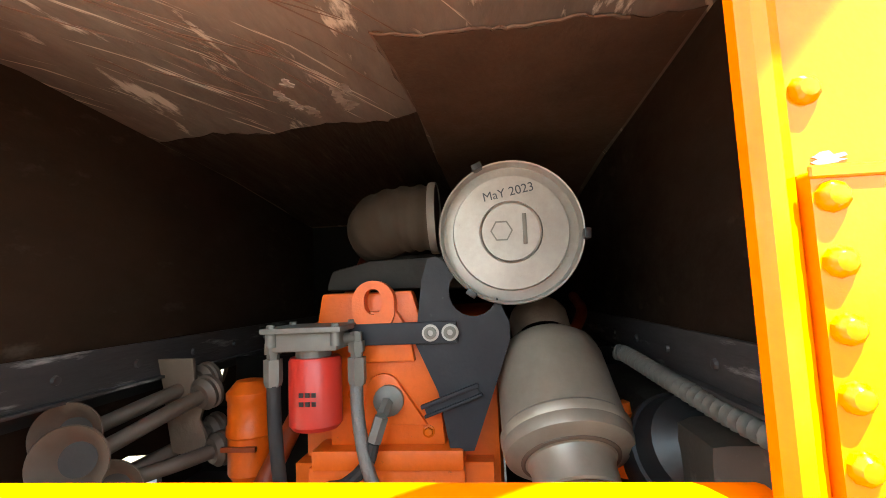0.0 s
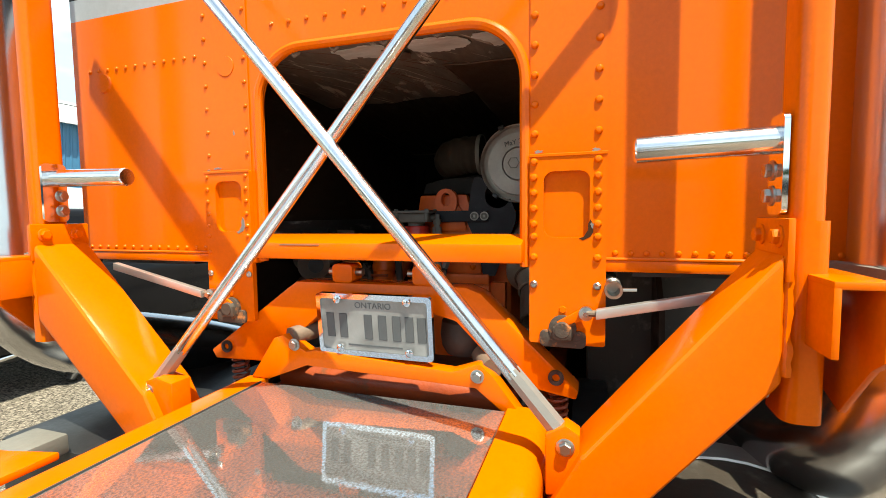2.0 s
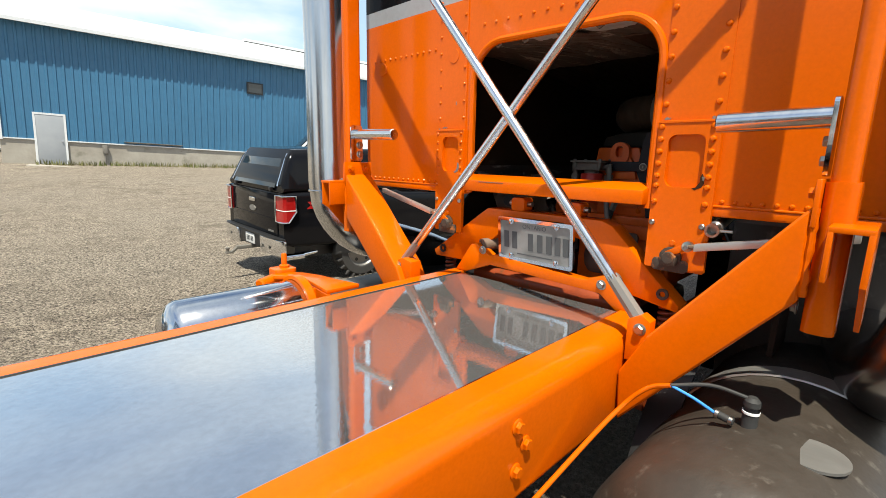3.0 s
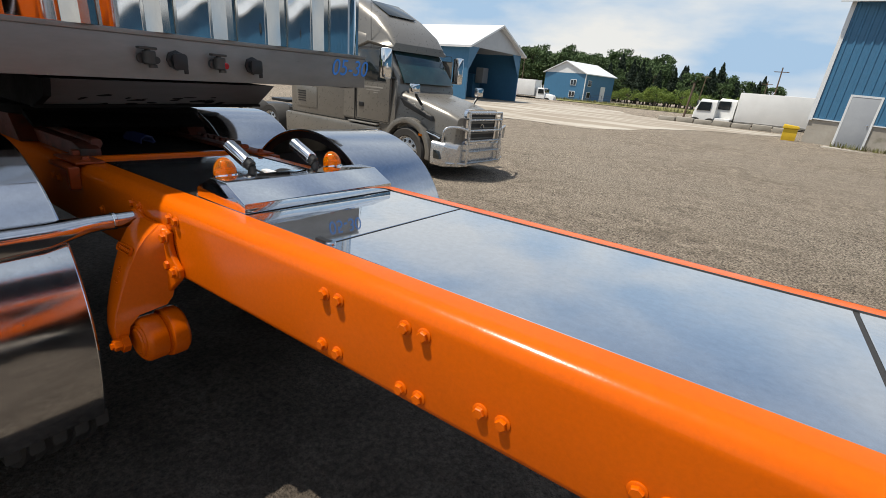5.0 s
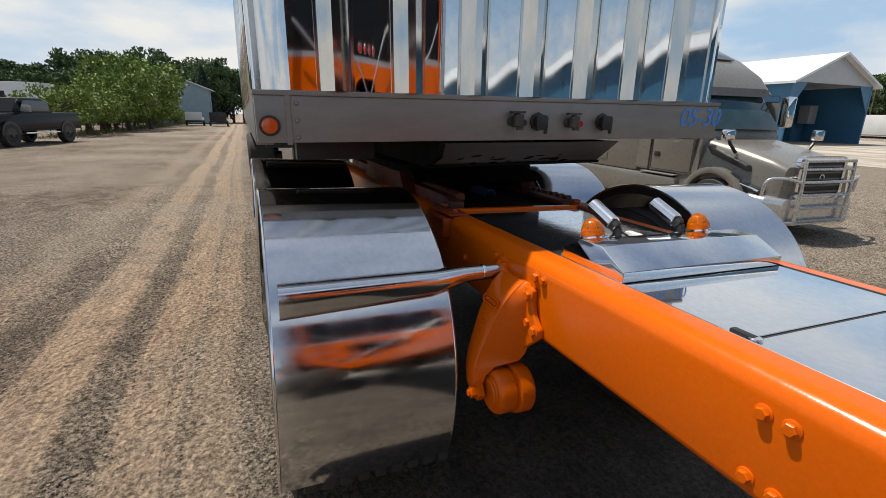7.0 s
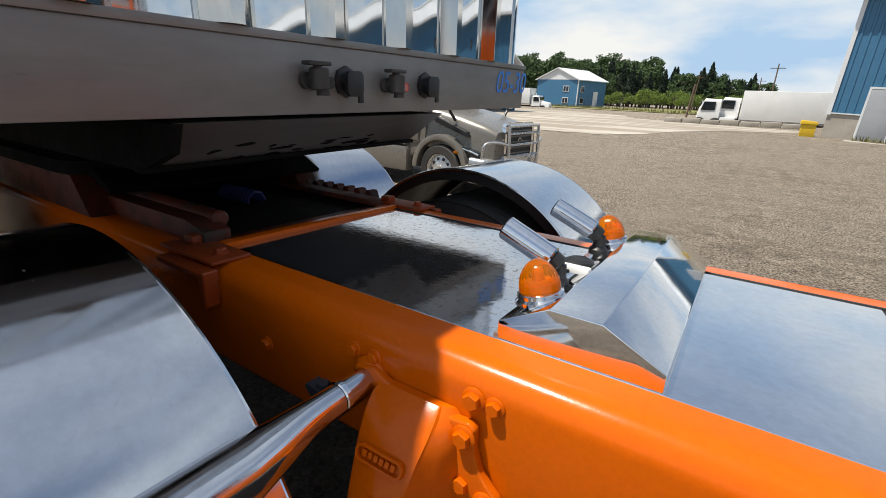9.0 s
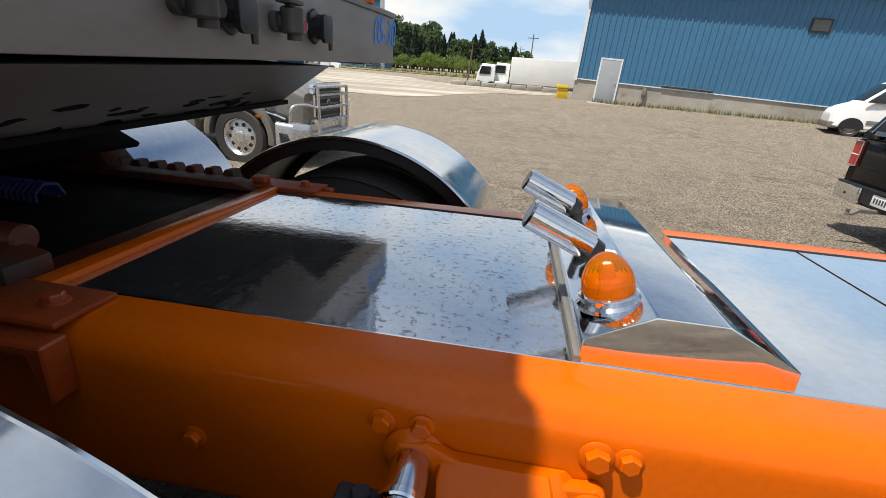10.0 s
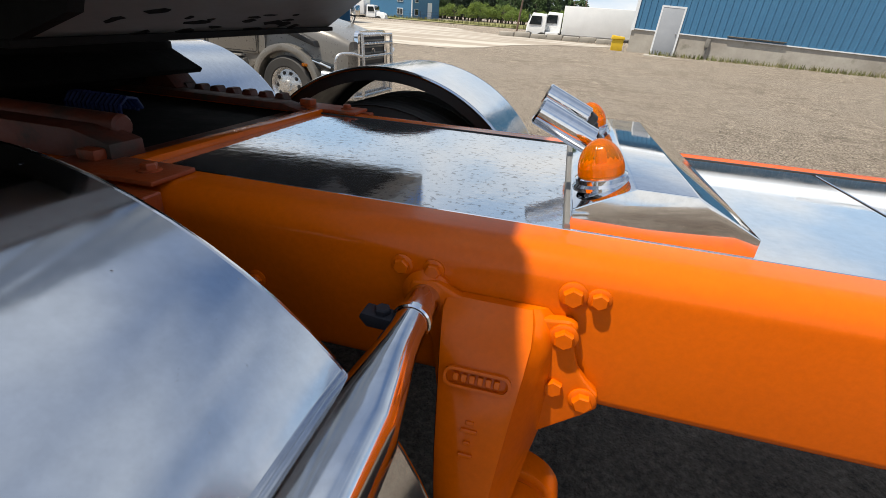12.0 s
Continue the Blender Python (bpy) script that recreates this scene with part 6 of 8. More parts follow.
lip = part("coupler_lip", bm_prism([(0.0, -0.058), (-0.01, -0.060), (-0.16, -0.165), (-1.4, -0.165), (-1.4, -0.058)], "y", -0.45, 0.50), ALLOY, trailer, "scuffed sloping upper coupler lip")
part("coupler_edge", bm_box(-0.18, -0.14, -0.455, 0.505, -0.172, -0.160, 0.003), DEEP_BLACK, lip)
part("coupler_plate", bm_box(-1.4, -0.17, -0.43, 0.48, -0.176, -0.166), DEEP_BLACK, lip, "greasy black wear plate")
for yy in (-0.44,):
    part("lip_flange", bm_prism([(0.0, -0.058), (-0.03, -0.12), (-0.16, -0.168), (-1.4, -0.168), (-1.4, -0.058)], "y", yy - 0.012, yy + 0.012), DEEP_BLACK, lip)
# black scrapes along the lower edge of the slope
rng = random.Random(31)
SLOPE = Matrix.Translation((-0.01, 0, -0.060)) @ Matrix.Rotation(radians(-35), 4, "Y")
for k in range(22):
    y, u, a, b = rng.uniform(-0.40, 0.47), 0.182 - 0.09 * rng.random() ** 2.2, rng.uniform(0.010, 0.042), rng.uniform(0.003, 0.011)
    ring = [(-u + b * rng.uniform(0.5, 1.2) * math.sin(q * 0.785), y + a * rng.uniform(0.4, 1.2) * math.cos(q * 0.785) + b * math.sin(q * 0.785)) for q in range(8)]
    part("scrape", bm_prism(ring, "z", -0.0014, 0.0002), DEEP_BLACK, lip, at=SLOPE)
for j in range(9):
    part("cross_bearer", bm_box(-1.5 - j * 0.5, -1.42 - j * 0.5, -W + 0.08, W - 0.08, -0.16, -0.05, 0.004), BLACK, trailer)
leg = part("landing_leg", bm_box(-2.75, -2.62, -0.80, -0.67, -1.0, -0.05, 0.008), BLACK, trailer)
part("leg_foot", bm_box(-2.82, -2.55, -0.87, -0.60, -1.03, -1.0, 0.006), RUST, leg)
leg = part("landing_leg", bm_box(-2.75, -2.62, 0.60, 0.73, -1.0, -0.05, 0.008), BLACK, trailer)
part("leg_foot", bm_box(-2.82, -2.55, 0.53, 0.80, -1.03, -1.0, 0.006), RUST, leg)
part("leg_crank", bm_sweep([(-2.68, -0.80, -0.45), (-2.68, -1.02, -0.45), (-2.68, -1.02, -0.62)], 0.014, 8), CAST, leg)
part("hanging_plate", bm_box(-0.5, -0.42, -0.98, -0.62, -0.15, -0.05, 0.004), BLACK, trailer)
for x in (-10.2, -11.4):
    for s in (-1, 1):
        hub = part("trailer_hub", bm_cyl((x, s * 0.4, -0.92), (x, s * 1.1, -0.92), 0.12, n=16), BLACK, trailer)
        part("trailer_tyre", bm_lathe([(0.28, 0), (0.45, -0.01), (0.5, 0.04), (0.5, 0.5), (0.45, 0.55), (0.28, 0.54)], 40, Matrix.Translation((x, s * 0.6, -0.92)) @ (TO_PLUS_Y if s > 0 else TO_MINUS_Y)), TYRE, hub)
mk = part("clearance_lamp", bm_lathe([(0.036, 0), (0.036, 0.012), (0.030, 0.016), (0, 0.016)], 28, Matrix.Translation((0.0, -W + 0.044, 0.012)) @ Matrix.Rotation(radians(90), 4, "Y")), BLACK, trailer, "round amber clearance lamp in a black ring")
part("lens", bm_lathe([(0.029, 0.014), (0.025, 0.022), (0, 0.025)], 24, Matrix.Translation((0.0, -W + 0.044, 0.012)) @ Matrix.Rotation(radians(90), 4, "Y")), surface("orange_red_lens", (0.75, 0.10, 0.015), rough=0.1, coat=0.5), mk)
corner = part("corner_gusset", bm_box(0.0, 0.005, -W + 0.10, -W + 0.12, -0.055, 0.12, 0.001, 1), ALLOY, trailer)
for z in (-0.03, 0.03, 0.09):
    part("rivet", rivet_mesh("rivet", 0.008, ALLOY), None, corner, at=Matrix.Translation((0.002, -W + 0.14, z)) @ Matrix.Rotation(radians(90), 4, "Y"))


GLADHAND = surface("dark_weathered_casting", (0.105, 0.100, 0.092), (0.055, 0.052, 0.048), rough=0.42, rough2=0.6, metal=0.5, bump=0.2, bump_scale=90)


def gladhand(y, z):
    """A cast coupling: a wall boss, a round body with a lug, and a flat claw above it."""
    g = part("gladhand", joined(bm_prism(round_rect(y - 0.034, y + 0.034, z - 0.020, z + 0.020, 0.018), "x", 0.0, 0.014, 0.003),
                                bm_cyl((0.012, y, z), (0.040, y, z), 0.020, 0.017, 16, 0.003),
                                bm_cyl((0.036, y, z - 0.022), (0.036, y, z + 0.030), 0.024, n=20, bevel=0.004),
                                bm_cyl((0.036, y + 0.010, z - 0.034), (0.036, y + 0.010, z - 0.022), 0.016, n=14)), GLADHAND, trailer, "grey cast air coupling")
    claw = part("gladhand_claw", bm_box(0.020, 0.052, y - 0.040, y + 0.028, z + 0.034, z + 0.044, 0.004), GLADHAND, g)
    part("claw_stem", bm_cyl((0.036, y - 0.004, z + 0.026), (0.036, y - 0.004, z + 0.036), 0.011, n=12), GLADHAND, g)
    part("seal", bm_lathe([(0.014, 0), (0.014, 0.004), (0.008, 0.005), (0, 0.003)], 16, Matrix.Translation((0.052, y + 0.018, z - 0.004)) @ Matrix.Rotation(radians(90), 4, "Y")), RED_LENS if y > 0 else RUBBER, claw)


def socket(y, z):
    g = part("electric_socket", bm_lathe([(0.040, 0), (0.040, 0.008), (0.028, 0.012), (0.028, 0.032), (0, 0.032)], 8, Matrix.Translation((0.0, y, z)) @ Matrix.Rotation(radians(90), 4, "Y")), BLACK, trailer, "black capped electric socket")
    part("socket_cap", bm_prism(round_rect(y - 0.030, y + 0.030, z - 0.036, z + 0.028, 0.014), "x", 0.032, 0.042, 0.003), BLACK, g, at=Matrix.Translation((0, 0, 0)))
    part("cap_tab", bm_box(0.034, 0.040, y + 0.012, y + 0.030, z - 0.052, z - 0.030, 0.002), BLACK, g)


gladhand(-0.105, 0.032)
socket(0.015, 0.032)
gladhand(0.190, 0.028)
socket(0.375, 0.032)
num = bpy.data.curves.new("painted_number", "FONT")
num.body, num.size, num.align_x, num.align_y, num.extrude, num.shear = "05-30", 0.125, "CENTER", "CENTER", 0.0006, 0.25
num.materials.append(BLUE_INK)
nob = new("painted_number", num)
nob.parent = trailer
nob.matrix_basis = Matrix.Translation((0.0012, W - 0.13, 0.055)) @ Matrix(((0, 0, 1, 0), (1, 0, 0, 0), (0, 1, 0, 0), (0, 0, 0, 1)))


# ---- shaped bodies by lofting ----
def loft(sections, n=6):
    """Sections (x, half width at the foot, half width at the top, z low, z high, corner radius) joined along x."""
    bm = bmesh.new()
    rings = []
    for x, wb, wt, z0, z1, r in sections:
        r = min(r, (z1 - z0) * 0.49, wt * 0.9)
        pts = []
        for cx, cz, a0 in ((wt - r, z1 - r, 0), (-(wt - r), z1 - r, 90)):
            pts += [(cx + r * math.cos(radians(a0 + 90 * i / n)), cz + r * math.sin(radians(a0 + 90 * i / n))) for i in range(n + 1)]
        rb = min(r, 0.06)
        for cx, cz, a0 in ((-(wb - rb), z0 + rb, 180), (wb - rb, z0 + rb, 270)):
            pts += [(cx + rb * math.cos(radians(a0 + 90 * i / n)), cz + rb * math.sin(radians(a0 + 90 * i / n))) for i in range(n + 1)]
        rings.append([bm.verts.new((x, y, z)) for y, z in pts])
    m = len(rings[0])
    for a, b in zip(rings, rings[1:]):
        for i in range(m):
            bm.faces.new((a[i], a[(i + 1) % m], b[(i + 1) % m], b[i]))
    bm.faces.new(rings[0])
    bm.faces.new(rings[-1][::-1])
    bmesh.ops.recalc_face_normals(bm, faces=bm.faces[:])
    return bm


def road_wheel(parent, x, y, r, w, s, rim_mat, spokes=6, knobbly=False):
    """A wheel with its outer face towards side s."""
    m = Matrix.Translation((x, y, r)) @ (TO_PLUS_Y if s > 0 else TO_MINUS_Y)
    k = r / 0.5
    tyre = part("tyre", bm_lathe([(0.62 * r, -w), (0.92 * r, -w * 1.02), (r, -w * 0.88), (r, -w * 0.12), (0.92 * r, w * 0.02), (0.66 * r, 0.0), (0.62 * r, -0.02)], 40, m), TYRE, parent)
    wheel_rim = part("rim", bm_lathe([(0.63 * r, -0.01), (0.60 * r, -0.03), (0.55 * r, -0.07 * k), (0.2 * r, -0.03 * k), (0.16 * r, 0.01 * k), (0, 0.015 * k)], 36, m), rim_mat, parent)
    for i in range(spokes):
        a = 2 * math.pi * i / spokes
        q = bm_lathe([(0.07 * r, 0), (0.055 * r, 0.004), (0, 0.004)], 10, m @ Matrix.Translation((0.43 * r * math.cos(a), 0.43 * r * math.sin(a), -0.052 * k)))
        part("hand_hole", q, BLACK, wheel_rim)
    if knobbly:
        for i in range(22):
            a = 2 * math.pi * i / 22
            part("tread_lug", bm_box(-0.05, 0.05, -0.02, 0.012, -0.02, 0.06, 0.008), TYRE, tyre,
                 at=m @ Matrix.Rotation(a, 4, "Z") @ Matrix.Translation((r * 0.985, 0, -0.03)) @ Matrix.Rotation(radians(90), 4, "Y"))


# ---- black pickup with a canopy ----
def build_pickup():
    zg = -0.385
    t = thing("pickup_truck", "black four-door pickup with a black canopy and chrome bumper", "pickup", pose(1.42, 5.87, zg, 0, 0, -0.2))
    body = part("body", loft([(-0.02, 0.94, 0.93, 0.62, 1.31, 0.05), (0.10, 0.98, 0.96, 0.58, 1.33, 0.07), (1.9, 0.99, 0.97, 0.50, 1.33, 0.09), (2.0, 0.99, 0.97, 0.48, 1.30, 0.10), (4.3, 0.98, 0.95, 0.45, 1.26, 0.12), (5.4, 0.95, 0.92, 0.50, 1.20, 0.18), (5.75, 0.85, 0.80, 0.55, 1.05, 0.2)]), BLACK_GLOSS, t)
    part("cab", loft([(1.90, 0.92, 0.76, 1.26, 1.86, 0.14), (2.2, 0.94, 0.78, 1.26, 1.90, 0.14), (3.2, 0.94, 0.78, 1.26, 1.90, 0.14), (3.5, 0.94, 0.74, 1.26, 1.84, 0.14), (4.2, 0.92, 0.80, 1.22, 1.30, 0.03)]), BLACK_GLOSS, t)
    cap = part("canopy", loft([(0.00, 0.93, 0.87, 1.32, 1.44, 0.06), (0.15, 0.93, 0.80, 1.32, 1.78, 0.10), (0.24, 0.93, 0.77, 1.32, 1.89, 0.12), (0.9, 0.93, 0.77, 1.32, 1.93, 0.13), (1.86, 0.93, 0.77, 1.32, 1.93, 0.13)]), BLACK_GLOSS, t, "black fibreglass canopy")
    part("rear_glass", bm_prism([(-0.70, 0.0), (0.70, 0.0), (0.60, 0.42), (-0.60, 0.42)], "x", -0.010, 0.004, 0.004), GLASS, cap, "tinted canopy window", at=Matrix.Translation((-0.016, 0, 1.375)) @ Matrix.Rotation(radians(23.5), 4, "Y"))
    for s in (-1, 1):
        part("side_glass", bm_prism([(0.45, 0.0), (1.70, 0.0), (1.70, 0.34), (0.58, 0.34)], "y", -0.006, 0.006, 0.004), GLASS, cap, at=Matrix.Translation((0, s * 0.912, 1.42)) @ Matrix.Rotation(radians(s * 20), 4, "X"))
        part("canopy_trim", bm_sweep([(-0.012, s * 0.760, 1.40), (0.140, s * 0.690, 1.74), (0.196, s * 0.660, 1.83)], 0.013, 8), CHROME, cap)
        part("hinge_latch", bm_box(-0.05, -0.01, s * 0.60 - 0.03, s * 0.60 + 0.03, 1.33, 1.38, 0.006), BLACK, cap)
        part("cab_glass", bm_prism([(2.15, 0.0), (3.75, 0.0), (3.35, 0.42), (2.2, 0.42)], "y", -0.006, 0.006, 0.004), GLASS, body, at=Matrix.Translation((0, s * 0.935, 1.36)) @ Matrix.Rotation(radians(s * 15), 4, "X"))
        ya = s * 0.775
        wrap = [(-0.045, ya), (-0.05, s * 0.90), (-0.035, s * 0.965), (0.0, s * 0.99), (0.13, s * 0.998), (0.13, s * 0.95), (0.02, s * 0.93), (0.0, ya)]
        lens = bm_prism(wrap, "z", 0.93, 1.28)
        bmesh.ops.bisect_plane(lens, geom=lens.verts[:] + lens.edges[:] + lens.faces[:], plane_co=(0, 0, 1.07), plane_no=(0, 0, 1))
        for v in lens.verts:
            # the lower corner on the flank is cut away
            if v.co.z < 0.98 and v.co.x > 0.1:
                v.co.x = 0.02
                v.co.y *= 0.992
        lamp = part("tail_lamp", lens, RED_LENS, t, "red wrap-round tail lamp with a chrome surround")
        edge = [(-0.052, ya, 0.93), (-0.052, ya, 1.28), (-0.055, s * 0.90, 1.282), (-0.038, s * 0.968, 1.282), (0.0, s * 0.997, 1.282), (0.13, s * 1.003, 1.282), (0.132, s * 1.003, 1.07), (0.03, s * 0.994, 0.93), (-0.036, s * 0.966, 0.927), (-0.055, s * 0.90, 0.927)]
        part("lamp_surround", bm_sweep(edge, 0.013, 8, True), CHROME, lamp)
        part("lamp_bar", bm_prism([(x - 0.003, y * 1.003) for x, y in wrap], "z", 1.082, 1.094, 0.003, 1), WHITE, lamp, "clear strip across the lamp")
        arch_cut = part("wheel_arch", bm_prism(arc(1.24, 0.40, 0.50, 0, 180, 16), "y", min(s * 0.90, s * 0.987), max(s * 0.90, s * 0.987)), BLACK, t)
        road_wheel(t, 1.24, s * 0.97, 0.42, 0.28, s, ALLOY, 6, True)
        part("wheel_arch", bm_prism(arc(4.98, 0.40, 0.50, 0, 180, 16), "y", min(s * 0.90, s * 0.987), max(s * 0.90, s * 0.987)), BLACK, t)
        road_wheel(t, 4.98, s * 0.97, 0.42, 0.28, s, ALLOY, 6, True)
        part("mirror", bm_box(3.55, 3.68, min(s * 1.0, s * 1.22), max(s * 1.0, s * 1.22), 1.30, 1.52, 0.03), BLACK_GLOSS, t)
    gate = part("tailgate", bm_box(-0.035, 0.0, -0.77, 0.77, 0.72, 1.31, 0.02), BLACK_GLOSS, t, "black tailgate")
    part("gate_crease", bm_box(-0.043, -0.035, -0.69, 0.69, 0.94, 0.955, 0.003), BLACK_GLOSS, gate)
    part("gate_handle", bm_prism(round_rect(-0.10, 0.10, 1.13, 1.19, 0.02), "x", -0.05, -0.034, 0.004), CHROME, gate)
    part("badge", bm_prism([(0.10 * math.cos(a * 0.3), 1.03 + 0.042 * math.sin(a * 0.3)) for a in range(21)], "x", -0.046, -0.034), ALLOY, gate, "plain oval badge")
    part("badge_bar", bm_box(-0.042, -0.034, -0.66, -0.50, 0.76, 0.785), ALLOY, gate)
    bumper = part("bumper", bm_prism([(-0.07, -0.98), (-0.115, -0.7), (-0.125, 0.0), (-0.115, 0.7), (-0.07, 0.98), (-0.02, 0.98), (-0.02, -0.98)], "z", 0.685, 0.71, 0.008), BLACK, t)
    for s in (-1, 1):
        part("chrome_face", bm_prism([(-0.02, s * 1.0), (-0.05, s * 0.995), (-0.085, s * 0.96), (-0.135, s * 0.42), (-0.115, s * 0.37), (-0.02, s * 0.37)], "z", 0.455, 0.688, 0.014), CHROME, bumper, "chrome bumper half")
        part("bumper_hole", bm_lathe([(0.022, 0), (0.022, 0.004), (0, 0.004)], 14, Matrix.Translation((-0.112, s * 0.68, 0.56)) @ TO_MINUS_X), BLACK, bumper)
    part("plate_panel", bm_box(-0.095, -0.02, -0.37, 0.37, 0.49, 0.685, 0.01), BLACK, bumper)
    lp = part("number_plate", bm_box(-0.108, -0.095, -0.16, 0.14, 0.515, 0.660, 0.003), WHITE, bumper)
    for k in range(5):
        part("figure_bar", bm_box(-0.110, -0.108, -0.13 + k * 0.05, -0.10 + k * 0.05, 0.55, 0.62), INK, lp)
    part("hitch", joined(bm_box(-0.28, 0.1, -0.03, 0.03, 0.43, 0.48, 0.006), bm_prism([(-0.28, 0.43), (-0.28, 0.47), (-0.36, 0.41), (-0.44, 0.41), (-0.44, 0.385), (-0.35, 0.38)], "y", -0.022, 0.022, 0.005),
                         bm_lathe([(0.02, 0), (0.02, 0.03), (0.03, 0.045), (0.03, 0.06), (0, 0.08)], 16, Matrix.Translation((-0.41, 0, 0.41)))), CAST, t, "drop hitch with a ball", at=Matrix.Translation((-0.02, 0, 0)))
    part("tail_pipe", joined(bm_framed(arc(-0.84, 0.42, 0.05, 0, 345, 23), arc(-0.84, 0.42, 0.042, 0, 345, 23), "x", 0.02, 0.30), bm_cyl((0.10, -0.84, 0.42), (0.9, -0.7, 0.45), 0.04)), CHROME, t)
    part("decal_bar", bm_prism([(0.30, 1.10), (0.42, 1.10), (0.36, 1.15), (0.43, 1.20), (0.31, 1.20), (0.36, 1.15)], "y", -0.983, -0.979), RED_LENS, t)
    for k in range(2):
        part("decal_bar", bm_box(0.46 + k * 0.13, 0.57 + k * 0.13, -0.983, -0.979, 1.11, 1.19), CAST, t)
    part("underbody", bm_box(0.2, 5.3, -0.8, 0.8, 0.38, 0.62), BLACK, t)


build_pickup()

# ---- grey highway tractor with a chrome guard ----
TAUPE = surface("taupe_metallic_paint", (0.235, 0.218, 0.193), (0.205, 0.190, 0.168), rough=0.25, rough2=0.35, metal=0.35, coat=0.3)
# sky reflection in the glass put into the base as a blue-green tint
SCREEN = surface("blue_green_windscreen", (0.020, 0.055, 0.062), (0.012, 0.030, 0.034), rough=0.02, rough2=0.05, spec=0.9, big=2.5)
PALE_CHROME = surface("pale_bumper_chrome", (0.72, 0.72, 0.72), (0.65, 0.65, 0.65), rough=0.2, rough2=0.3, metal=0.8)


def build_tractor():
    t = thing("semi_tractor", "taupe metallic highway tractor with a silver front guard", "truck", pose(-7.17, 8.02, -0.50, 0, 0, -4.6))
    part("hood", loft([(-0.05, 0.86, 0.78, 0.62, 1.34, 0.12), (-0.30, 0.98, 0.86, 0.62, 1.46, 0.16), (-0.9, 1.05, 0.90, 0.90, 1.62, 0.2), (-1.6, 1.05, 0.94, 0.95, 1.76, 0.22), (-2.15, 1.05, 0.98, 0.62, 1.86, 0.2)]), TAUPE, t, "sloping taupe hood")
    for s in (-1, 1):
        fl = part("fender", bm_prism(arc(-1.16, 0.52, 0.72, -8, 180, 20) + arc(-1.16, 0.52, 0.60, 180, -8, 20), "y", min(s * 0.86, s * 1.17), max(s * 0.86, s * 1.17), 0.02), TAUPE, t)
        road_wheel(t, -1.16, s * 1.14, 0.52, 0.30, s, PALE_CHROME, 10)
        for x in (-6.5, -7.8):
            road_wheel(t, x, s * 1.18, 0.52, 0.58, s, PALE_CHROME, 10)
        hl = part("head_lamp", bm_prism([(-0.20, 0.88), (-0.62, 0.86), (-0.80, 1.06), (-0.55, 1.02), (-0.22, 0.95)], "y", min(s * 0.94, s * 1.06), max(s * 0.94, s * 1.06), 0.01), GLASS, t, "dark headlamp")
        part("lamp_glint", bm_sweep([(-0.25, s * 1.062, 0.91), (-0.45, s * 1.064, 0.96), (-0.62, s * 1.064, 1.0)], 0.02, 8), CHROME, hl)
        part("hood_vent", bm_prism([(-0.55, 1.22), (-1.35, 1.46), (-1.50, 1.62), (-1.30, 1.56), (-0.6, 1.32)], "y", min(s * 0.90, s * 1.045), max(s * 0.90, s * 1.045), 0.01), BLACK, t)
        part("turn_lamp", bm_box(-0.78, -0.66, min(s * 1.12, s * 1.175), max(s * 1.12, s * 1.175), 0.90, 0.95, 0.01), RED_LENS if s > 5 else AMBER, t)
        hm = part("hood_mirror", bm_box(-1.02, -0.90, min(s * 1.05, s * 1.27), max(s * 1.05, s * 1.27), 1.74, 1.94, 0.03), CHROME, t, "chrome hood mirror")
        part("mirror_arm", bm_sweep([(-0.95, s * 0.92, 1.52), (-0.96, s * 1.08, 1.68), (-0.96, s * 1.14, 1.78)], 0.03, 8), BLACK, hm)
        mm_ = part("side_mirror", bm_box(-2.22, -2.08, min(s * 1.16, s * 1.38), max(s * 1.16, s * 1.38), 1.98, 2.60, 0.04), CHROME, t, "tall chrome side mirror")
        part("mirror_back", bm_box(-2.26, -2.22, min(s * 1.16, s * 1.38), max(s * 1.16, s * 1.38), 2.0, 2.58, 0.02), GLASS, mm_)
        part("mirror_stay", bm_sweep([(-2.15, s * 1.0, 2.0), (-2.15, s * 1.20, 2.02)], 0.025, 8), BLACK, mm_)
        door = part("door", bm_box(-3.35, -2.20, min(s * 1.03, s * 1.055), max(s * 1.03, s * 1.055), 1.02, 2.50, 0.03), TAUPE, t, "taupe cab door with small lettering")
        part("door_glass", bm_prism([(-3.25, 1.92), (-2.35, 1.92), (-2.42, 2.05), (-2.60, 2.56), (-3.22, 2.56)], "y", min(s * 1.056, s * 1.066), max(s * 1.056, s * 1.066), 0.004), GLASS, door)
        part("door_handle", bm_box(-3.24, -3.08, min(s * 1.055, s * 1.075), max(s * 1.055, s * 1.075), 1.32, 1.42, 0.01), BLACK, door)
        part("door_seam", bm_framed(round_rect(-3.33, -2.22, 1.04, 2.62, 0.06), round_rect(-3.318, -2.232, 1.052, 2.608, 0.05), "y", min(s * 1.05, s * 1.0575), max(s * 1.05, s * 1.0575)), BLACK, door)
        for k, (x0, x1, z) in enumerate(((-3.10, -2.45, 1.76), (-3.0, -2.55, 1.70), (-2.75, -2.6, 1.65))):
            part("lettering_bar", bm_box(x0, x1, min(s * 1.055, s * 1.058), max(s * 1.055, s * 1.058), z, z + (0.032 if k < 1 else 0.022)), CLEANER, door)
        hatch = part("side_hatch", bm_box(-5.35, -4.45, min(s * 1.05, s * 1.066), max(s * 1.05, s * 1.066), 1.10, 1.62, 0.01), TAUPE, t)
        for k in range(5):
            part("louvre", bm_box(-5.25, -4.92, min(s * 1.066, s * 1.074), max(s * 1.066, s * 1.074), 1.24 + k * 0.06, 1.265 + k * 0.06), BLACK, hatch)
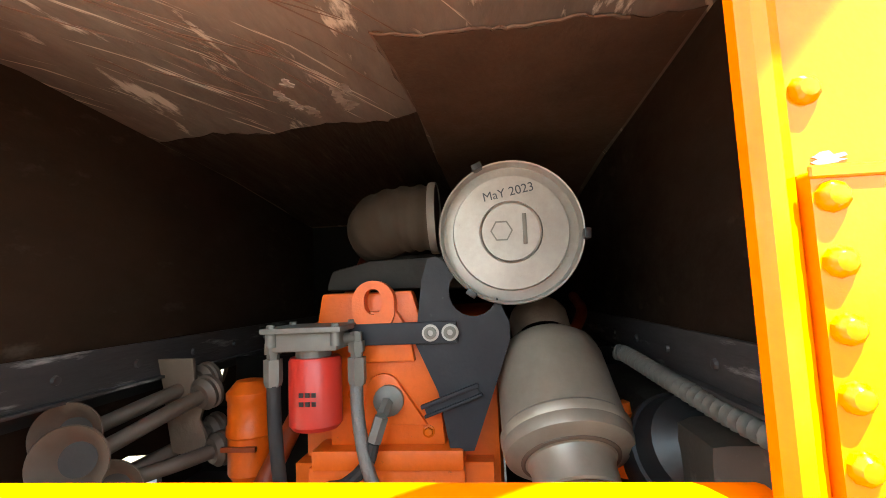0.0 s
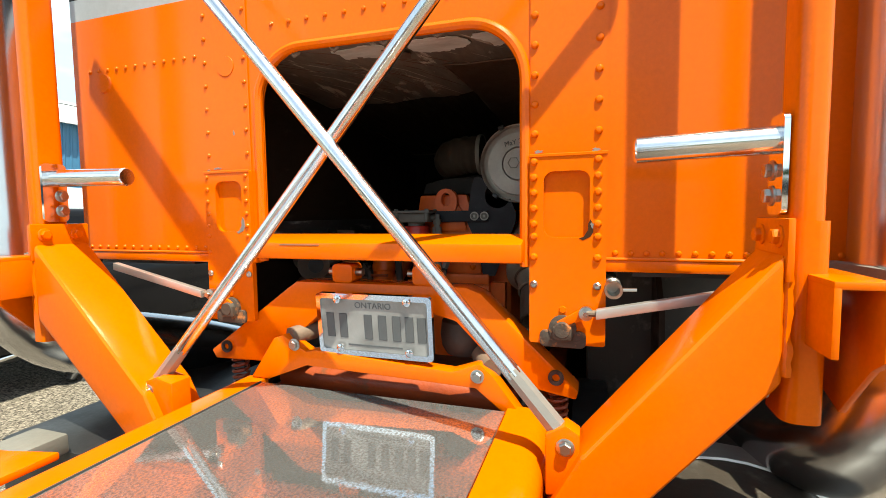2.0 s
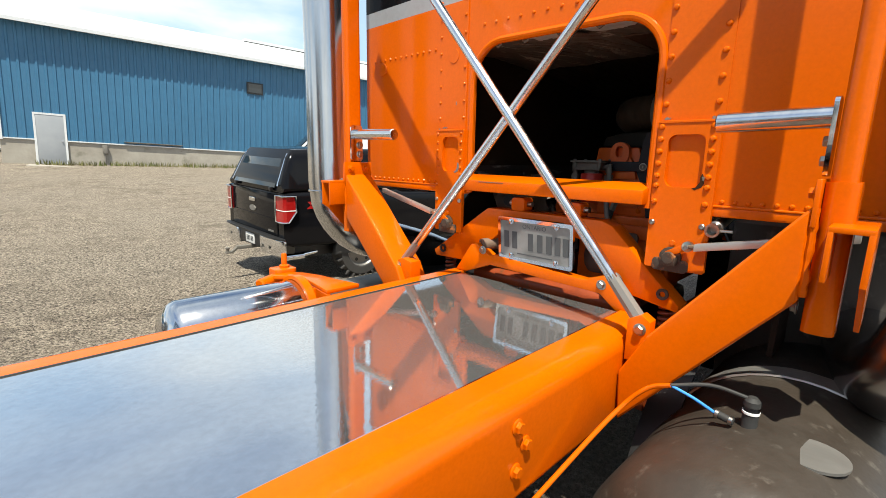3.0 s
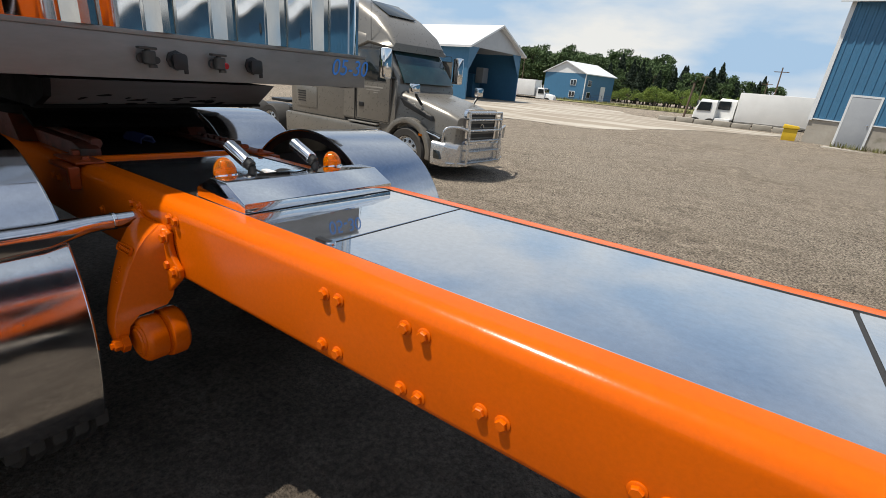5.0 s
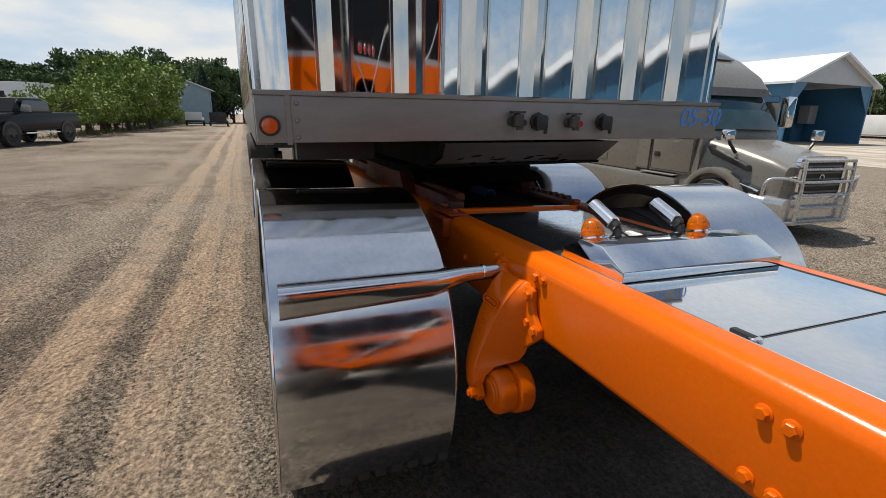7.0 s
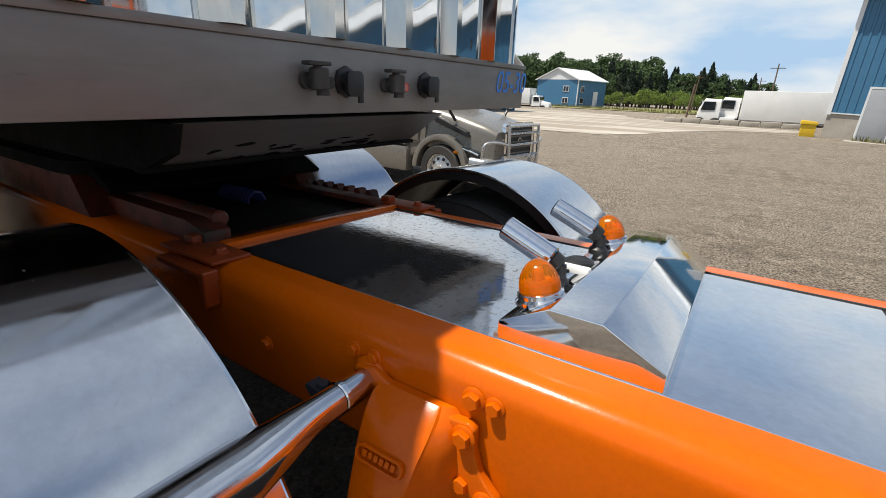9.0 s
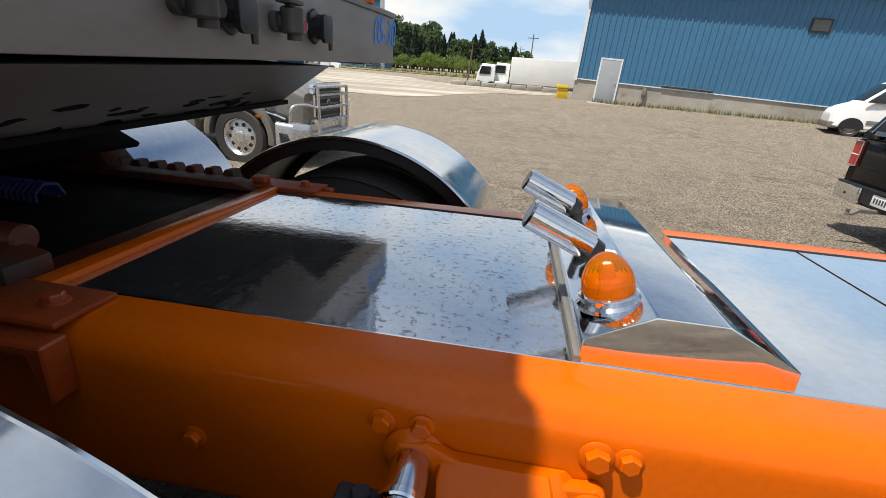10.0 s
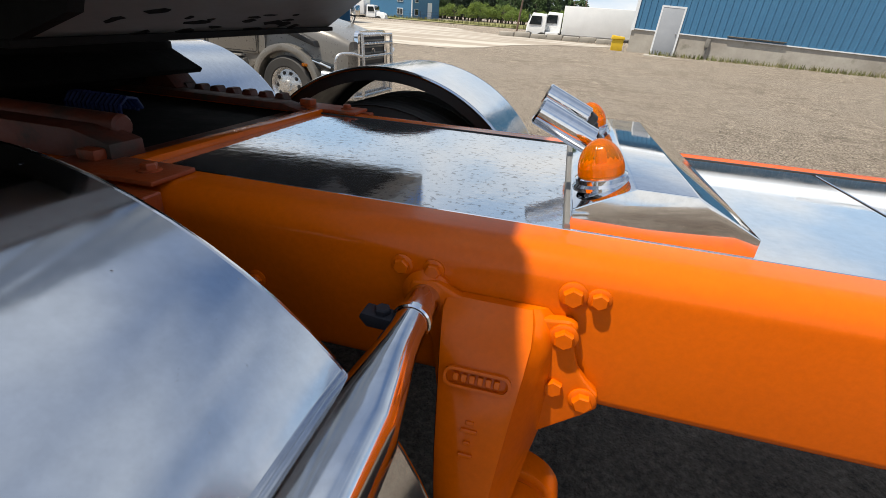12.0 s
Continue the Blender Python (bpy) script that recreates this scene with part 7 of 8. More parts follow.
        skirt = part("tank_skirt", bm_box(-5.75, -2.05, min(s * 0.90, s * 1.16), max(s * 0.90, s * 1.16), 0.38, 0.93, 0.07), TAUPE, t)
        part("skirt_step", bm_box(-3.1, -2.1, min(s * 0.98, s * 1.16), max(s * 0.98, s * 1.16), 0.95, 0.98, 0.01), ALLOY, skirt)
        part("chassis_gap", bm_box(-5.8, -2.1, min(s * 0.7, s * 1.0), max(s * 0.7, s * 1.0), 0.86, 1.02), BLACK, t)
    part("cab", loft([(-2.05, 1.05, 0.99, 1.0, 1.88, 0.1), (-2.12, 1.05, 0.97, 1.0, 2.1, 0.12), (-2.70, 1.05, 0.98, 1.0, 2.85, 0.16), (-3.4, 1.05, 1.02, 1.0, 3.0, 0.2), (-3.85, 1.05, 1.04, 1.0, 3.0, 0.2)]), TAUPE, t)
    part("windscreen", bm_prism([(-0.86, 0.03), (0.86, 0.03), (0.78, 0.88), (-0.78, 0.88)], "x", -0.02, 0.015, 0.01), SCREEN, t, "dark windscreen", at=Matrix.Translation((-1.945, 0, 1.90)) @ Matrix.Rotation(radians(-36), 4, "Y"))
    roof = part("roof_fairing", loft([(-2.35, 0.95, 0.86, 2.58, 2.74, 0.08), (-2.55, 1.02, 0.90, 2.62, 3.0, 0.18), (-3.0, 1.05, 0.90, 2.7, 3.34, 0.3), (-3.6, 1.06, 0.90, 2.5, 3.64, 0.35), (-4.3, 1.06, 0.92, 2.4, 3.80, 0.35), (-5.6, 1.06, 0.96, 2.4, 3.86, 0.3)]), TAUPE, t, "tall rounded sleeper roof")
    part("sleeper", bm_box(-5.60, -3.36, -1.052, 1.052, 0.94, 2.60, 0.05), TAUPE, t, "smooth taupe sleeper side")
    part("side_seam", bm_box(-3.42, -3.385, -1.056, -1.040, 1.0, 2.55, 0.003), BLACK, roof)
    part("skylight", bm_box(-0.35, 0.35, -0.45, 0.45, 0.0, 0.012, 0.004), GLASS, roof, at=Matrix.Translation((-3.28, 0, 3.50)) @ Matrix.Rotation(radians(27), 4, "Y"))
    part("visor_seam", bm_box(-2.62, -2.47, -0.86, 0.86, 2.70, 2.73, 0.01), BLACK, t)
    part("antenna", bm_cyl((-2.9, -1.03, 2.6), (-2.95, -1.05, 4.1), 0.008, 0.004, 8), BLACK, t)
    part("frame", bm_box(-8.6, -1.0, -0.45, 0.45, 0.62, 0.92), BLACK, t)
    part("fifth_wheel", bm_prism(round_rect(-7.7, -6.7, -0.45, 0.45, 0.15), "z", 1.05, 1.13, 0.02), BLACK, t)
    bump = part("bumper", loft([(-0.40, 1.17, 1.17, 0.36, 0.86, 0.08), (-0.12, 1.10, 1.10, 0.34, 0.84, 0.1), (0.06, 0.85, 0.85, 0.34, 0.80, 0.1)]), PALE_CHROME, t, "silver bumper with fog lamp pockets")
    for s in (-1, 1):
        part("fog_pocket", bm_prism([(-0.14, 0.50), (-0.32, 0.50), (-0.34, 0.68), (-0.20, 0.66)], "y", min(s * 1.08, s * 1.165), max(s * 1.08, s * 1.165), 0.01), GLASS, bump)
    grille = part("grille", bm_prism(round_rect(-0.52, 0.52, 0.84, 1.46, 0.08), "x", -0.10, 0.0, 0.02), BLACK, t, "black grille in a chrome surround")
    part("grille_surround", bm_framed(round_rect(-0.58, 0.58, 0.80, 1.52, 0.1), round_rect(-0.51, 0.51, 0.86, 1.45, 0.07), "x", -0.05, 0.03), CHROME, grille)
    for k in range(5):
        part("grille_bar", bm_box(0.0, 0.02, -0.5, 0.5, 0.90 + k * 0.11, 0.93 + k * 0.11, 0.006), CAST, grille)
    part("badge", bm_framed(arc(0, 1.16, 0.06, 0, 340, 17), arc(0, 1.16, 0.045, 0, 340, 17), "x", 0.02, 0.04), CHROME, grille)
    guard = part("front_guard", bm_sweep([(0.13, -0.60, 0.36), (0.15, -0.60, 0.9), (0.13, -0.60, 1.46), (0.13, 0.60, 1.46), (0.15, 0.60, 0.9), (0.13, 0.60, 0.36)], 0.032, 10), PALE_CHROME, t, "tubular silver guard")
    for z in (0.42, 0.66, 0.88, 1.10, 1.32):
        part("guard_bar", bm_cyl((0.14, -0.62, z), (0.14, 0.62, z), 0.026, n=10), PALE_CHROME, guard)
    for s in (-1, 1):
        part("guard_wing", bm_sweep(smooth_path([(0.13, s * 0.60, 1.10), (0.05, s * 0.90, 1.16), (-0.08, s * 1.12, 1.12), (-0.12, s * 1.15, 0.86)]), 0.028, 10), PALE_CHROME, guard)
        part("guard_wing", bm_sweep([(0.13, s * 0.60, 0.40), (-0.05, s * 1.05, 0.42)], 0.024, 10), PALE_CHROME, guard)
    for ob in t.children:
        if ob.name.split(".")[0] in ("cab", "windscreen", "visor_seam", "antenna", "side_mirror", "door", "roof_fairing"):
            ob.location.x += 0.42


build_tractor()

# ---- blue steel warehouse ----
BLUE = surface("blue_ribbed_steel", (0.045, 0.165, 0.30), (0.040, 0.145, 0.265), rough=0.4, rough2=0.55, big=0.25, fine=3)
ROOF_WHITE = surface("white_steel_roof", (0.72, 0.74, 0.76), (0.66, 0.68, 0.70), rough=0.35, rough2=0.5, big=0.3)
CONCRETE = surface("stained_concrete", (0.42, 0.39, 0.34), (0.30, 0.27, 0.23), rough=0.85, rough2=0.95, bump=0.3, bump_scale=12, big=0.8, fine=6, spots=(0.17, 0.16, 0.12), spot_scale=1.2, spot_cut=(0.58, 0.74))
GREY_DOOR = surface("grey_door_paint", (0.36, 0.38, 0.41), (0.32, 0.34, 0.37), rough=0.45)


def ribbed_wall(length, z0, z1, pitch=0.30, depth=0.035):
    bm = bmesh.new()
    lo, hi = [], []
    n = int(length / pitch)
    for i in range(n):
        for u, d in ((0.02, 0), (0.60, 0), (0.68, depth), (0.92, depth)):
            lo.append(bm.verts.new(((i + u) * pitch, -d, z0)))
            hi.append(bm.verts.new(((i + u) * pitch, -d, z1)))
    for i in range(len(lo) - 1):
        if (lo[i].co - lo[i + 1].co).length > 1e-5:
            bm.faces.new((lo[i], lo[i + 1], hi[i + 1], hi[i]))
    return bm


def build_warehouse():
    t = thing("warehouse", "long blue ribbed-steel warehouse on a concrete footing", "building", pose(-0.62, 27.0, 0.30, 0, 2.0, -10))
    L = 60
    part("wall", ribbed_wall(L, 1.02, 5.85), BLUE, t, "blue ribbed steel siding", flat=True)
    part("footing", bm_box(0.0, L, 0.02, 0.30, -3.0, 1.02, 0.0), CONCRETE, t, "stained concrete footing")
    part("footing_sill", bm_box(0.0, L, -0.04, 0.06, 1.0, 1.05), ROOF_WHITE, t)
    side = part("end_wall", ribbed_wall(20, 1.02, 5.85), BLUE, t, at=Matrix.Rotation(radians(90), 4, "Z"), flat=True)
    part("end_footing", bm_box(0.02, 0.3, 0.3, 20, -3.0, 1.02), CONCRETE, t)
    part("gable", bm_prism([(0.0, 5.85), (20.0, 5.85), (10.0, 8.5)], "x", 0.0, 0.1), BLUE, t)
    part("corner_trim", bm_box(-0.06, 0.10, -0.06, 0.10, 0.95, 5.95), ROOF_WHITE, t)
    part("roof", bm_prism([(-0.45, 5.80), (-0.45, 5.92), (10.0, 8.72), (20.4, 5.92), (20.4, 5.80), (10.0, 8.56)], "x", -0.4, L + 0.4), ROOF_WHITE, t, "white metal roof")
    part("fascia", bm_box(-0.4, L + 0.4, -0.50, -0.44, 5.80, 5.95), ROOF_WHITE, t)
    part("ridge_vent", bm_box(12, 48, 9.6, 10.4, 8.68, 8.85), ROOF_WHITE, t)
    door = part("door", bm_box(1.22, 2.20, -0.05, 0.05, -0.05, 2.12, 0.005), GREY_DOOR, t, "grey steel personnel door")
    part("door_frame", bm_prism([(1.14, -0.05), (1.14, 2.20), (2.28, 2.20), (2.28, -0.05), (2.20, -0.05), (2.20, 2.12), (1.22, 2.12), (1.22, -0.05)], "y", -0.06, 0.03), ROOF_WHITE, door)
    part("door_knob", bm_lathe([(0.02, 0), (0.03, 0.05), (0, 0.07)], 12, Matrix.Translation((2.10, -0.05, 1.0)) @ TO_MINUS_Y), CHROME, door)
    part("kick_step", bm_box(0.9, 3.2, -1.2, -0.06, -0.32, -0.06, 0.02), CONCRETE, t)
    for x in (10.45, 24.0):
        win = part("window", bm_box(x - 0.42, x + 0.42, -0.07, 0.02, 4.15, 4.75), BLACK, t)
        part("pane", bm_box(x - 0.34, x + 0.34, -0.08, -0.07, 4.22, 4.68), GLASS, win)
    part("meter", bm_box(3.55, 3.75, -0.16, 0.0, 0.55, 0.95, 0.02), CAST, t)
    part("meter_pipe", bm_sweep([(3.65, -0.08, 0.55), (3.65, -0.10, 0.1), (3.65, -0.1, -0.4)], 0.03, 8), CAST, t)
    rail = part("wall_ledge", bm_box(4.4, 6.9, -0.12, 0.0, 1.14, 1.17, 0.01), CAST, t)
    part("ledge_bracket", bm_box(4.5, 6.8, -0.08, -0.045, 1.10, 1.14), CAST, rail)


build_warehouse()

bin_ = thing("grit_bin", "yellow plastic bin by the building corner", "bin", pose(-1.15, 27.2, 0.15))
YELLOW = surface("yellow_plastic", (0.72, 0.47, 0.02), (0.62, 0.40, 0.02), rough=0.5)
part("tub", loft([(-0.28, 0.24, 0.30, 0.0, 0.62, 0.04), (0.28, 0.24, 0.30, 0.0, 0.62, 0.04)], 3), YELLOW, bin_)
part("lid", bm_prism([(-0.34, 0.62), (0.34, 0.62), (0.30, 0.74), (-0.30, 0.80)], "y", -0.34, 0.34, 0.02), YELLOW, bin_)


# ---- yard vehicles and buildings further off ----
def build_van():
    t = thing("delivery_van", "white high-roof van with grey lower trim", "van", pose(9.5, 21.9, -0.10, 0, 0, -18))
    part("body", loft([(0.0, 0.74, 0.66, 0.42, 0.88, 0.15), (0.10, 0.90, 0.78, 0.38, 1.02, 0.18), (0.35, 0.98, 0.84, 0.35, 1.18, 0.2), (0.80, 1.0, 0.86, 0.34, 1.36, 0.2), (1.25, 1.0, 0.84, 0.34, 1.82, 0.22), (1.62, 1.0, 0.84, 0.34, 2.16, 0.25), (2.1, 1.0, 0.86, 0.34, 2.38, 0.25), (2.7, 1.0, 0.88, 0.34, 2.44, 0.25), (5.6, 1.0, 0.88, 0.34, 2.42, 0.2)]), WHITE, t)
    for s in (-1, 1):
        part("trim", bm_box(1.15, 5.55, min(s * 0.985, s * 1.015), max(s * 0.985, s * 1.015), 0.55, 0.70, 0.01), CAST, t)
        part("side_glass", bm_prism([(0.95, 1.38), (2.1, 1.38), (2.1, 1.95), (1.5, 1.95)], "y", min(s * 0.95, s * 1.0), max(s * 0.95, s * 1.0)), GLASS, t)
        for x in (0.72, 4.4):
            part("wheel_arch", bm_prism(arc(x, 0.34, 0.42, 0, 180, 12), "y", min(s * 0.9, s * 1.008), max(s * 0.9, s * 1.008)), BLACK, t)
            road_wheel(t, x, s * 0.99, 0.35, 0.22, s, ALLOY, 5)
    part("windscreen", bm_box(-0.02, 0.02, -0.76, 0.76, 0.0, 0.95, 0.01), GLASS, t, at=Matrix.Translation((0.87, 0, 1.42)) @ Matrix.Rotation(radians(44), 4, "Y"))
    part("bumper", bm_box(-0.06, 0.3, -0.9, 0.9, 0.30, 0.55, 0.06), CAST, t)


build_van()


def gable_building(name, label, m, width, depth, eave, ridge, wall_mat, roof_mat, open_front=False, over=0.4):
    """A gabled building; its front (y = 0) carries the gable."""
    t = thing(name, label, "building", m)
    h = width / 2
    if open_front:
        part("side_wall", bm_box(-h, -h + 0.15, 0, depth, -0.5, eave), wall_mat, t)
        part("side_wall", bm_box(h - 0.15, h, 0, depth, -0.5, eave), wall_mat, t)
        # back wall painted black to stand for the unlit inside
        part("back_wall", bm_box(-h + 0.15, h - 0.15, depth - 0.15, depth, -0.5, eave), BLACK, t)
        part("gable_front", bm_prism([(-h, eave), (h, eave), (h, eave + 0.05), (0, ridge), (-h, eave + 0.05)], "y", 0.0, 0.1), SILVER, t, "pale grey gable sheeting")
        for s in (-1, 1):
            part("front_brace", bm_prism([(s * (h - 0.15), eave), (s * (h - 1.6), eave), (s * (h - 0.15), eave - 1.8)], "y", 0.02, 0.08), wall_mat, t)
    else:
        part("front_wall", bm_prism([(-h, -0.5), (h, -0.5), (h, eave), (-h, eave)], "y", 0.0, 0.1), wall_mat, t)
        part("gable_front", bm_prism([(-h, eave), (h, eave), (0, ridge)], "y", -0.02, 0.1), roof_mat, t, "white gable sheeting")
        part("side_wall", bm_box(-h, -h + 0.1, 0.1, depth, -0.5, eave), wall_mat, t)
        part("side_wall", bm_box(h - 0.1, h, 0.1, depth, -0.5, eave), wall_mat, t)
        part("back_wall", bm_prism([(-h, -0.5), (h, -0.5), (h, eave), (0, ridge), (-h, eave)], "y", depth - 0.1, depth), wall_mat, t)
    k = (ridge - eave) / h
    for s in (-1, 1):
        pts = [(0, ridge + 0.02), (0, ridge + 0.18), (s * (h + over), eave - over * k + 0.18), (s * (h + over), eave - over * k + 0.02)]
        part("roof", bm_prism(pts, "y", -over, depth + over), roof_mat, t)
    return t


shed = gable_building("site_office", "small blue office shed with white gable and roof", pose(-40.5, 99, 0.0, 0, 0, -12), 10.0, 12.0, 5.2, 7.4, BLUE, ROOF_WHITE)
for x, z in ((2.3, 3.4), (2.3, 1.1)):
    w_ = part("window", bm_box(x - 0.7, x + 0.7, -0.1, 0.0, z - 0.6, z + 0.6), ROOF_WHITE, shed)
    for u in (-0.33, 0.33):
        part("pane", bm_box(x + u - 0.27, x + u + 0.27, -0.14, -0.1, z - 0.48, z + 0.48), GLASS, w_)
for y, z0, z1, wd in ((1.8, 2.8, 4.0, 0.7), (1.8, 0.5, 1.7, 0.7)):
    w_ = part("window", bm_box(5.0, 5.1, y - wd, y + wd, z0, z1), ROOF_WHITE, shed)
    part("pane", bm_box(5.1, 5.14, y - wd + 0.1, y + wd - 0.1, z0 + 0.1, z1 - 0.1), GLASS, w_)
part("door", bm_box(5.0, 5.12, 6.6, 8.4, -0.2, 3.0), WHITE, shed, "white shed door")
part("corner_trim", bm_box(4.95, 5.12, -0.08, 0.1, -0.3, 5.2), ROOF_WHITE, shed)

barn = gable_building("open_shed", "open-fronted blue machinery shed with pale roof", pose(-23.2, 37.35, 0.0, 0, 0, 90), 9.3, 18.0, 4.3, 6.2, BLUE, ROOF_WHITE, True)
part("tall_bin", bm_box(2.9, 4.3, 4.0, 6.0, -0.3, 2.4, 0.05), BLUE, barn)
part("inner_hut", bm_box(-4.3, -3.0, 1.0, 3.0, -0.3, 2.0, 0.03), CAST, barn)
part("white_cabinet", bm_box(3.0, 4.0, 3.0, 3.8, 1.6, 3.0, 0.03), SILVER, barn)
PALE_BLUE = surface("pale_blue_sheeting", (0.30, 0.40, 0.46), (0.25, 0.34, 0.40), rough=0.5, big=0.3, fine=2)
gable_building("far_barn", "pale blue barn with a white roof behind bushes", pose(-92, -12.2, 0.6, 0, 0, -92), 15.0, 14.0, 4.0, 6.9, PALE_BLUE, ROOF_WHITE)


def box_truck(name, label, m, cab_x, box, nose=1.4):
    t = thing(name, label, "truck", m)
    x0, x1, z0, z1 = box
    b = part("cargo_box", bm_box(x0, x1, -1.25, 1.25, z0, z1, 0.04), WHITE, t)
    part("box_rail", bm_box(x0, x1, -1.27, 1.27, z0, z0 + 0.12), ALLOY, b)
    part("cab", loft([(cab_x, 1.0, 0.9, 0.75, 2.3, 0.2), (cab_x - 1.1, 1.0, 0.86, 0.75, 2.35, 0.2), (cab_x - 1.45, 1.0, 0.9, 0.75, 1.6, 0.1)]), WHITE, t)
    part("hood", loft([(cab_x - 1.4, 0.9, 0.7, 0.7, 1.55, 0.2), (cab_x - 1.4 - 0.85 * nose, 0.85, 0.6, 0.6, 1.40, 0.25), (cab_x - 1.4 - nose, 0.8, 0.5, 0.6, 1.15, 0.2)]), WHITE, t)
    for s in (-1, 1):
        part("cab_glass", bm_prism([(cab_x - 1.30, 1.5), (cab_x - 0.35, 1.5), (cab_x - 0.35, 2.12), (cab_x - 1.15, 2.12)], "y", min(s * 0.9, s * 1.0), max(s * 0.9, s * 1.0)), GLASS, t)
        for x in (cab_x - 1.2 - 0.5 * nose, x1 - 1.3):
            road_wheel(t, x, s * 1.1, 0.48, 0.3, s, ALLOY, 6)
    part("chassis", bm_box(cab_x - 1.3 - nose, x1, -0.5, 0.5, 0.55, 0.9), BLACK, t)
    part("windscreen", bm_box(cab_x - 1.42, cab_x - 1.32, -0.8, 0.8, 1.6, 2.2, 0.02), GLASS, t)
    return t


box_truck("box_truck", "white conventional truck with a long white cargo box", pose(-4.5, 43.5, -0.3, 0, 0, 0), -0.1, (0.0, 6.6, 0.62, 2.85), 0.6)
box_truck("old_truck", "white cab truck parked beside the box truck", pose(-5.9, 42.2, -0.45, 0, 0, 0), 0.1, (0.2, 1.2, 0.7, 1.0), 0.15)
box_truck("trailer_rig", "white conventional tractor with a white van trailer", pose(-33.4, 70, -0.6, 0, 0, 180), -0.2, (0.0, 12.0, 1.0, 3.4))

# concrete blocks and tarps in front of the box truck
for i in range(7):
    b = thing("concrete_block", "low weathered concrete block in a row", "block", pose(-8.2 + i * 1.15, 36.2 + 0.1 * (i % 2), 0.16, 0, 0, 3 * (i % 3 - 1)), group="row of concrete blocks")
    part("block_body", bm_box(-0.54, 0.54, -0.3, 0.3, 0.0, 0.32 + 0.05 * (i % 2), 0.03), CONCRETE, b)


def pole(x, y, h, lean=0.0):
    t = thing("utility_pole", "weathered wooden utility pole with a crossarm", "pole", pose(x, y, 0, 0, lean, 0), group="utility poles")
    part("shaft", bm_cyl((0, 0, -0.3), (0, 0, h), 0.09, 0.06, 10), RUST, t)
    part("crossarm", bm_box(-0.7, 0.7, -0.04, 0.04, h - 0.5, h - 0.42), RUST, t)


pole(-2.6, 64, 5.9)
pole(-4.2, 90, 5.6)
pole(-13, 88, 6.0, 4)
pole(-47, 92, 7.5)

pole_short = thing("leaning_post", "short leaning wooden post behind the trucks", "post", pose(-8.6, 46, 0, 0, 5, 0))
part("shaft", bm_cyl((0, 0, -0.3), (0, 0, 3.1), 0.09, 0.08, 8), RUST, pole_short)


# concrete lane across the yard, laid just proud of the gravel
def build_lane():
    rows = [(21.5, -14, -9), (23, -17, -7.5), (25, -22, -6.5), (27, -25, -4.5), (29, -28, -2.2), (31, -30, -1.2), (33, -31, -1.0), (36, -31.5, -7.5), (40, -30, -11.5), (46, -29, -14), (54, -30, -22)]
    bm = bmesh.new()
    prev = None
    for y, x0, x1 in rows:
        cur = [bm.verts.new((x0 + (x1 - x0) * i / 12, y + 0.35 * noise.noise((i * 1.7, y, 3)), ground_z(y) + 0.014)) for i in range(13)]
        if prev:
            for i in range(12):
                bm.faces.new((prev[i], prev[i + 1], cur[i + 1], cur[i]))
        prev = cur
    pale = surface("pale_dusty_concrete", (0.47, 0.43, 0.37), (0.36, 0.32, 0.27), rough=0.9, big=0.35, fine=4, spots=(0.26, 0.22, 0.175), spot_scale=0.7, spot_cut=(0.45, 0.54), stretch=(0.16, 1.1, 1))
    tagged(new("pavement", mesh_of("pavement", bm, pale)), "pale dusty concrete lane crossing the yard", "pavement", kind="structure")


build_lane()

# ---- plants ----
LEAF_DARK = surface("dark_leaves", (0.045, 0.085, 0.024), (0.065, 0.115, 0.030), rough=0.6, big=0.6, fine=3)
LEAF_BRIGHT = surface("bright_leaves", (0.175, 0.240, 0.030), (0.090, 0.150, 0.024), rough=0.55, big=0.6, fine=3)
NEEDLE = surface("spruce_needles", (0.014, 0.030, 0.016), (0.022, 0.042, 0.020), rough=0.7, big=0.6, fine=3)
BARK = surface("bark", (0.09, 0.07, 0.055), (0.06, 0.05, 0.04), rough=0.9, bump=0.5, bump_scale=12)
GRASS = surface("dry_verge_grass", (0.12, 0.14, 0.045), (0.20, 0.17, 0.075), rough=0.9, big=1.5, fine=9)


def leaf_quads(bm, rng, centre, spread, count, size):
    for _ in range(count):
        d = rng.normal(0, 1, 3)
        d = d / np.linalg.norm(d) * (rng.random() ** 0.4)
        c = Vector(centre) + Vector((d[0] * spread[0], d[1] * spread[1], d[2] * spread[2]))
        e = Euler(tuple(rng.random(3) * 6.28)).to_matrix()
        s = size * (0.6 + 0.8 * rng.random())
        vs = [bm.verts.new(c + e @ Vector(q)) for q in ((-s, -s * 0.5, 0), (0, -s * 0.75, s * 0.2), (s, 0, 0), (0, s * 0.75, s * 0.15))]
        bm.faces.new(vs)


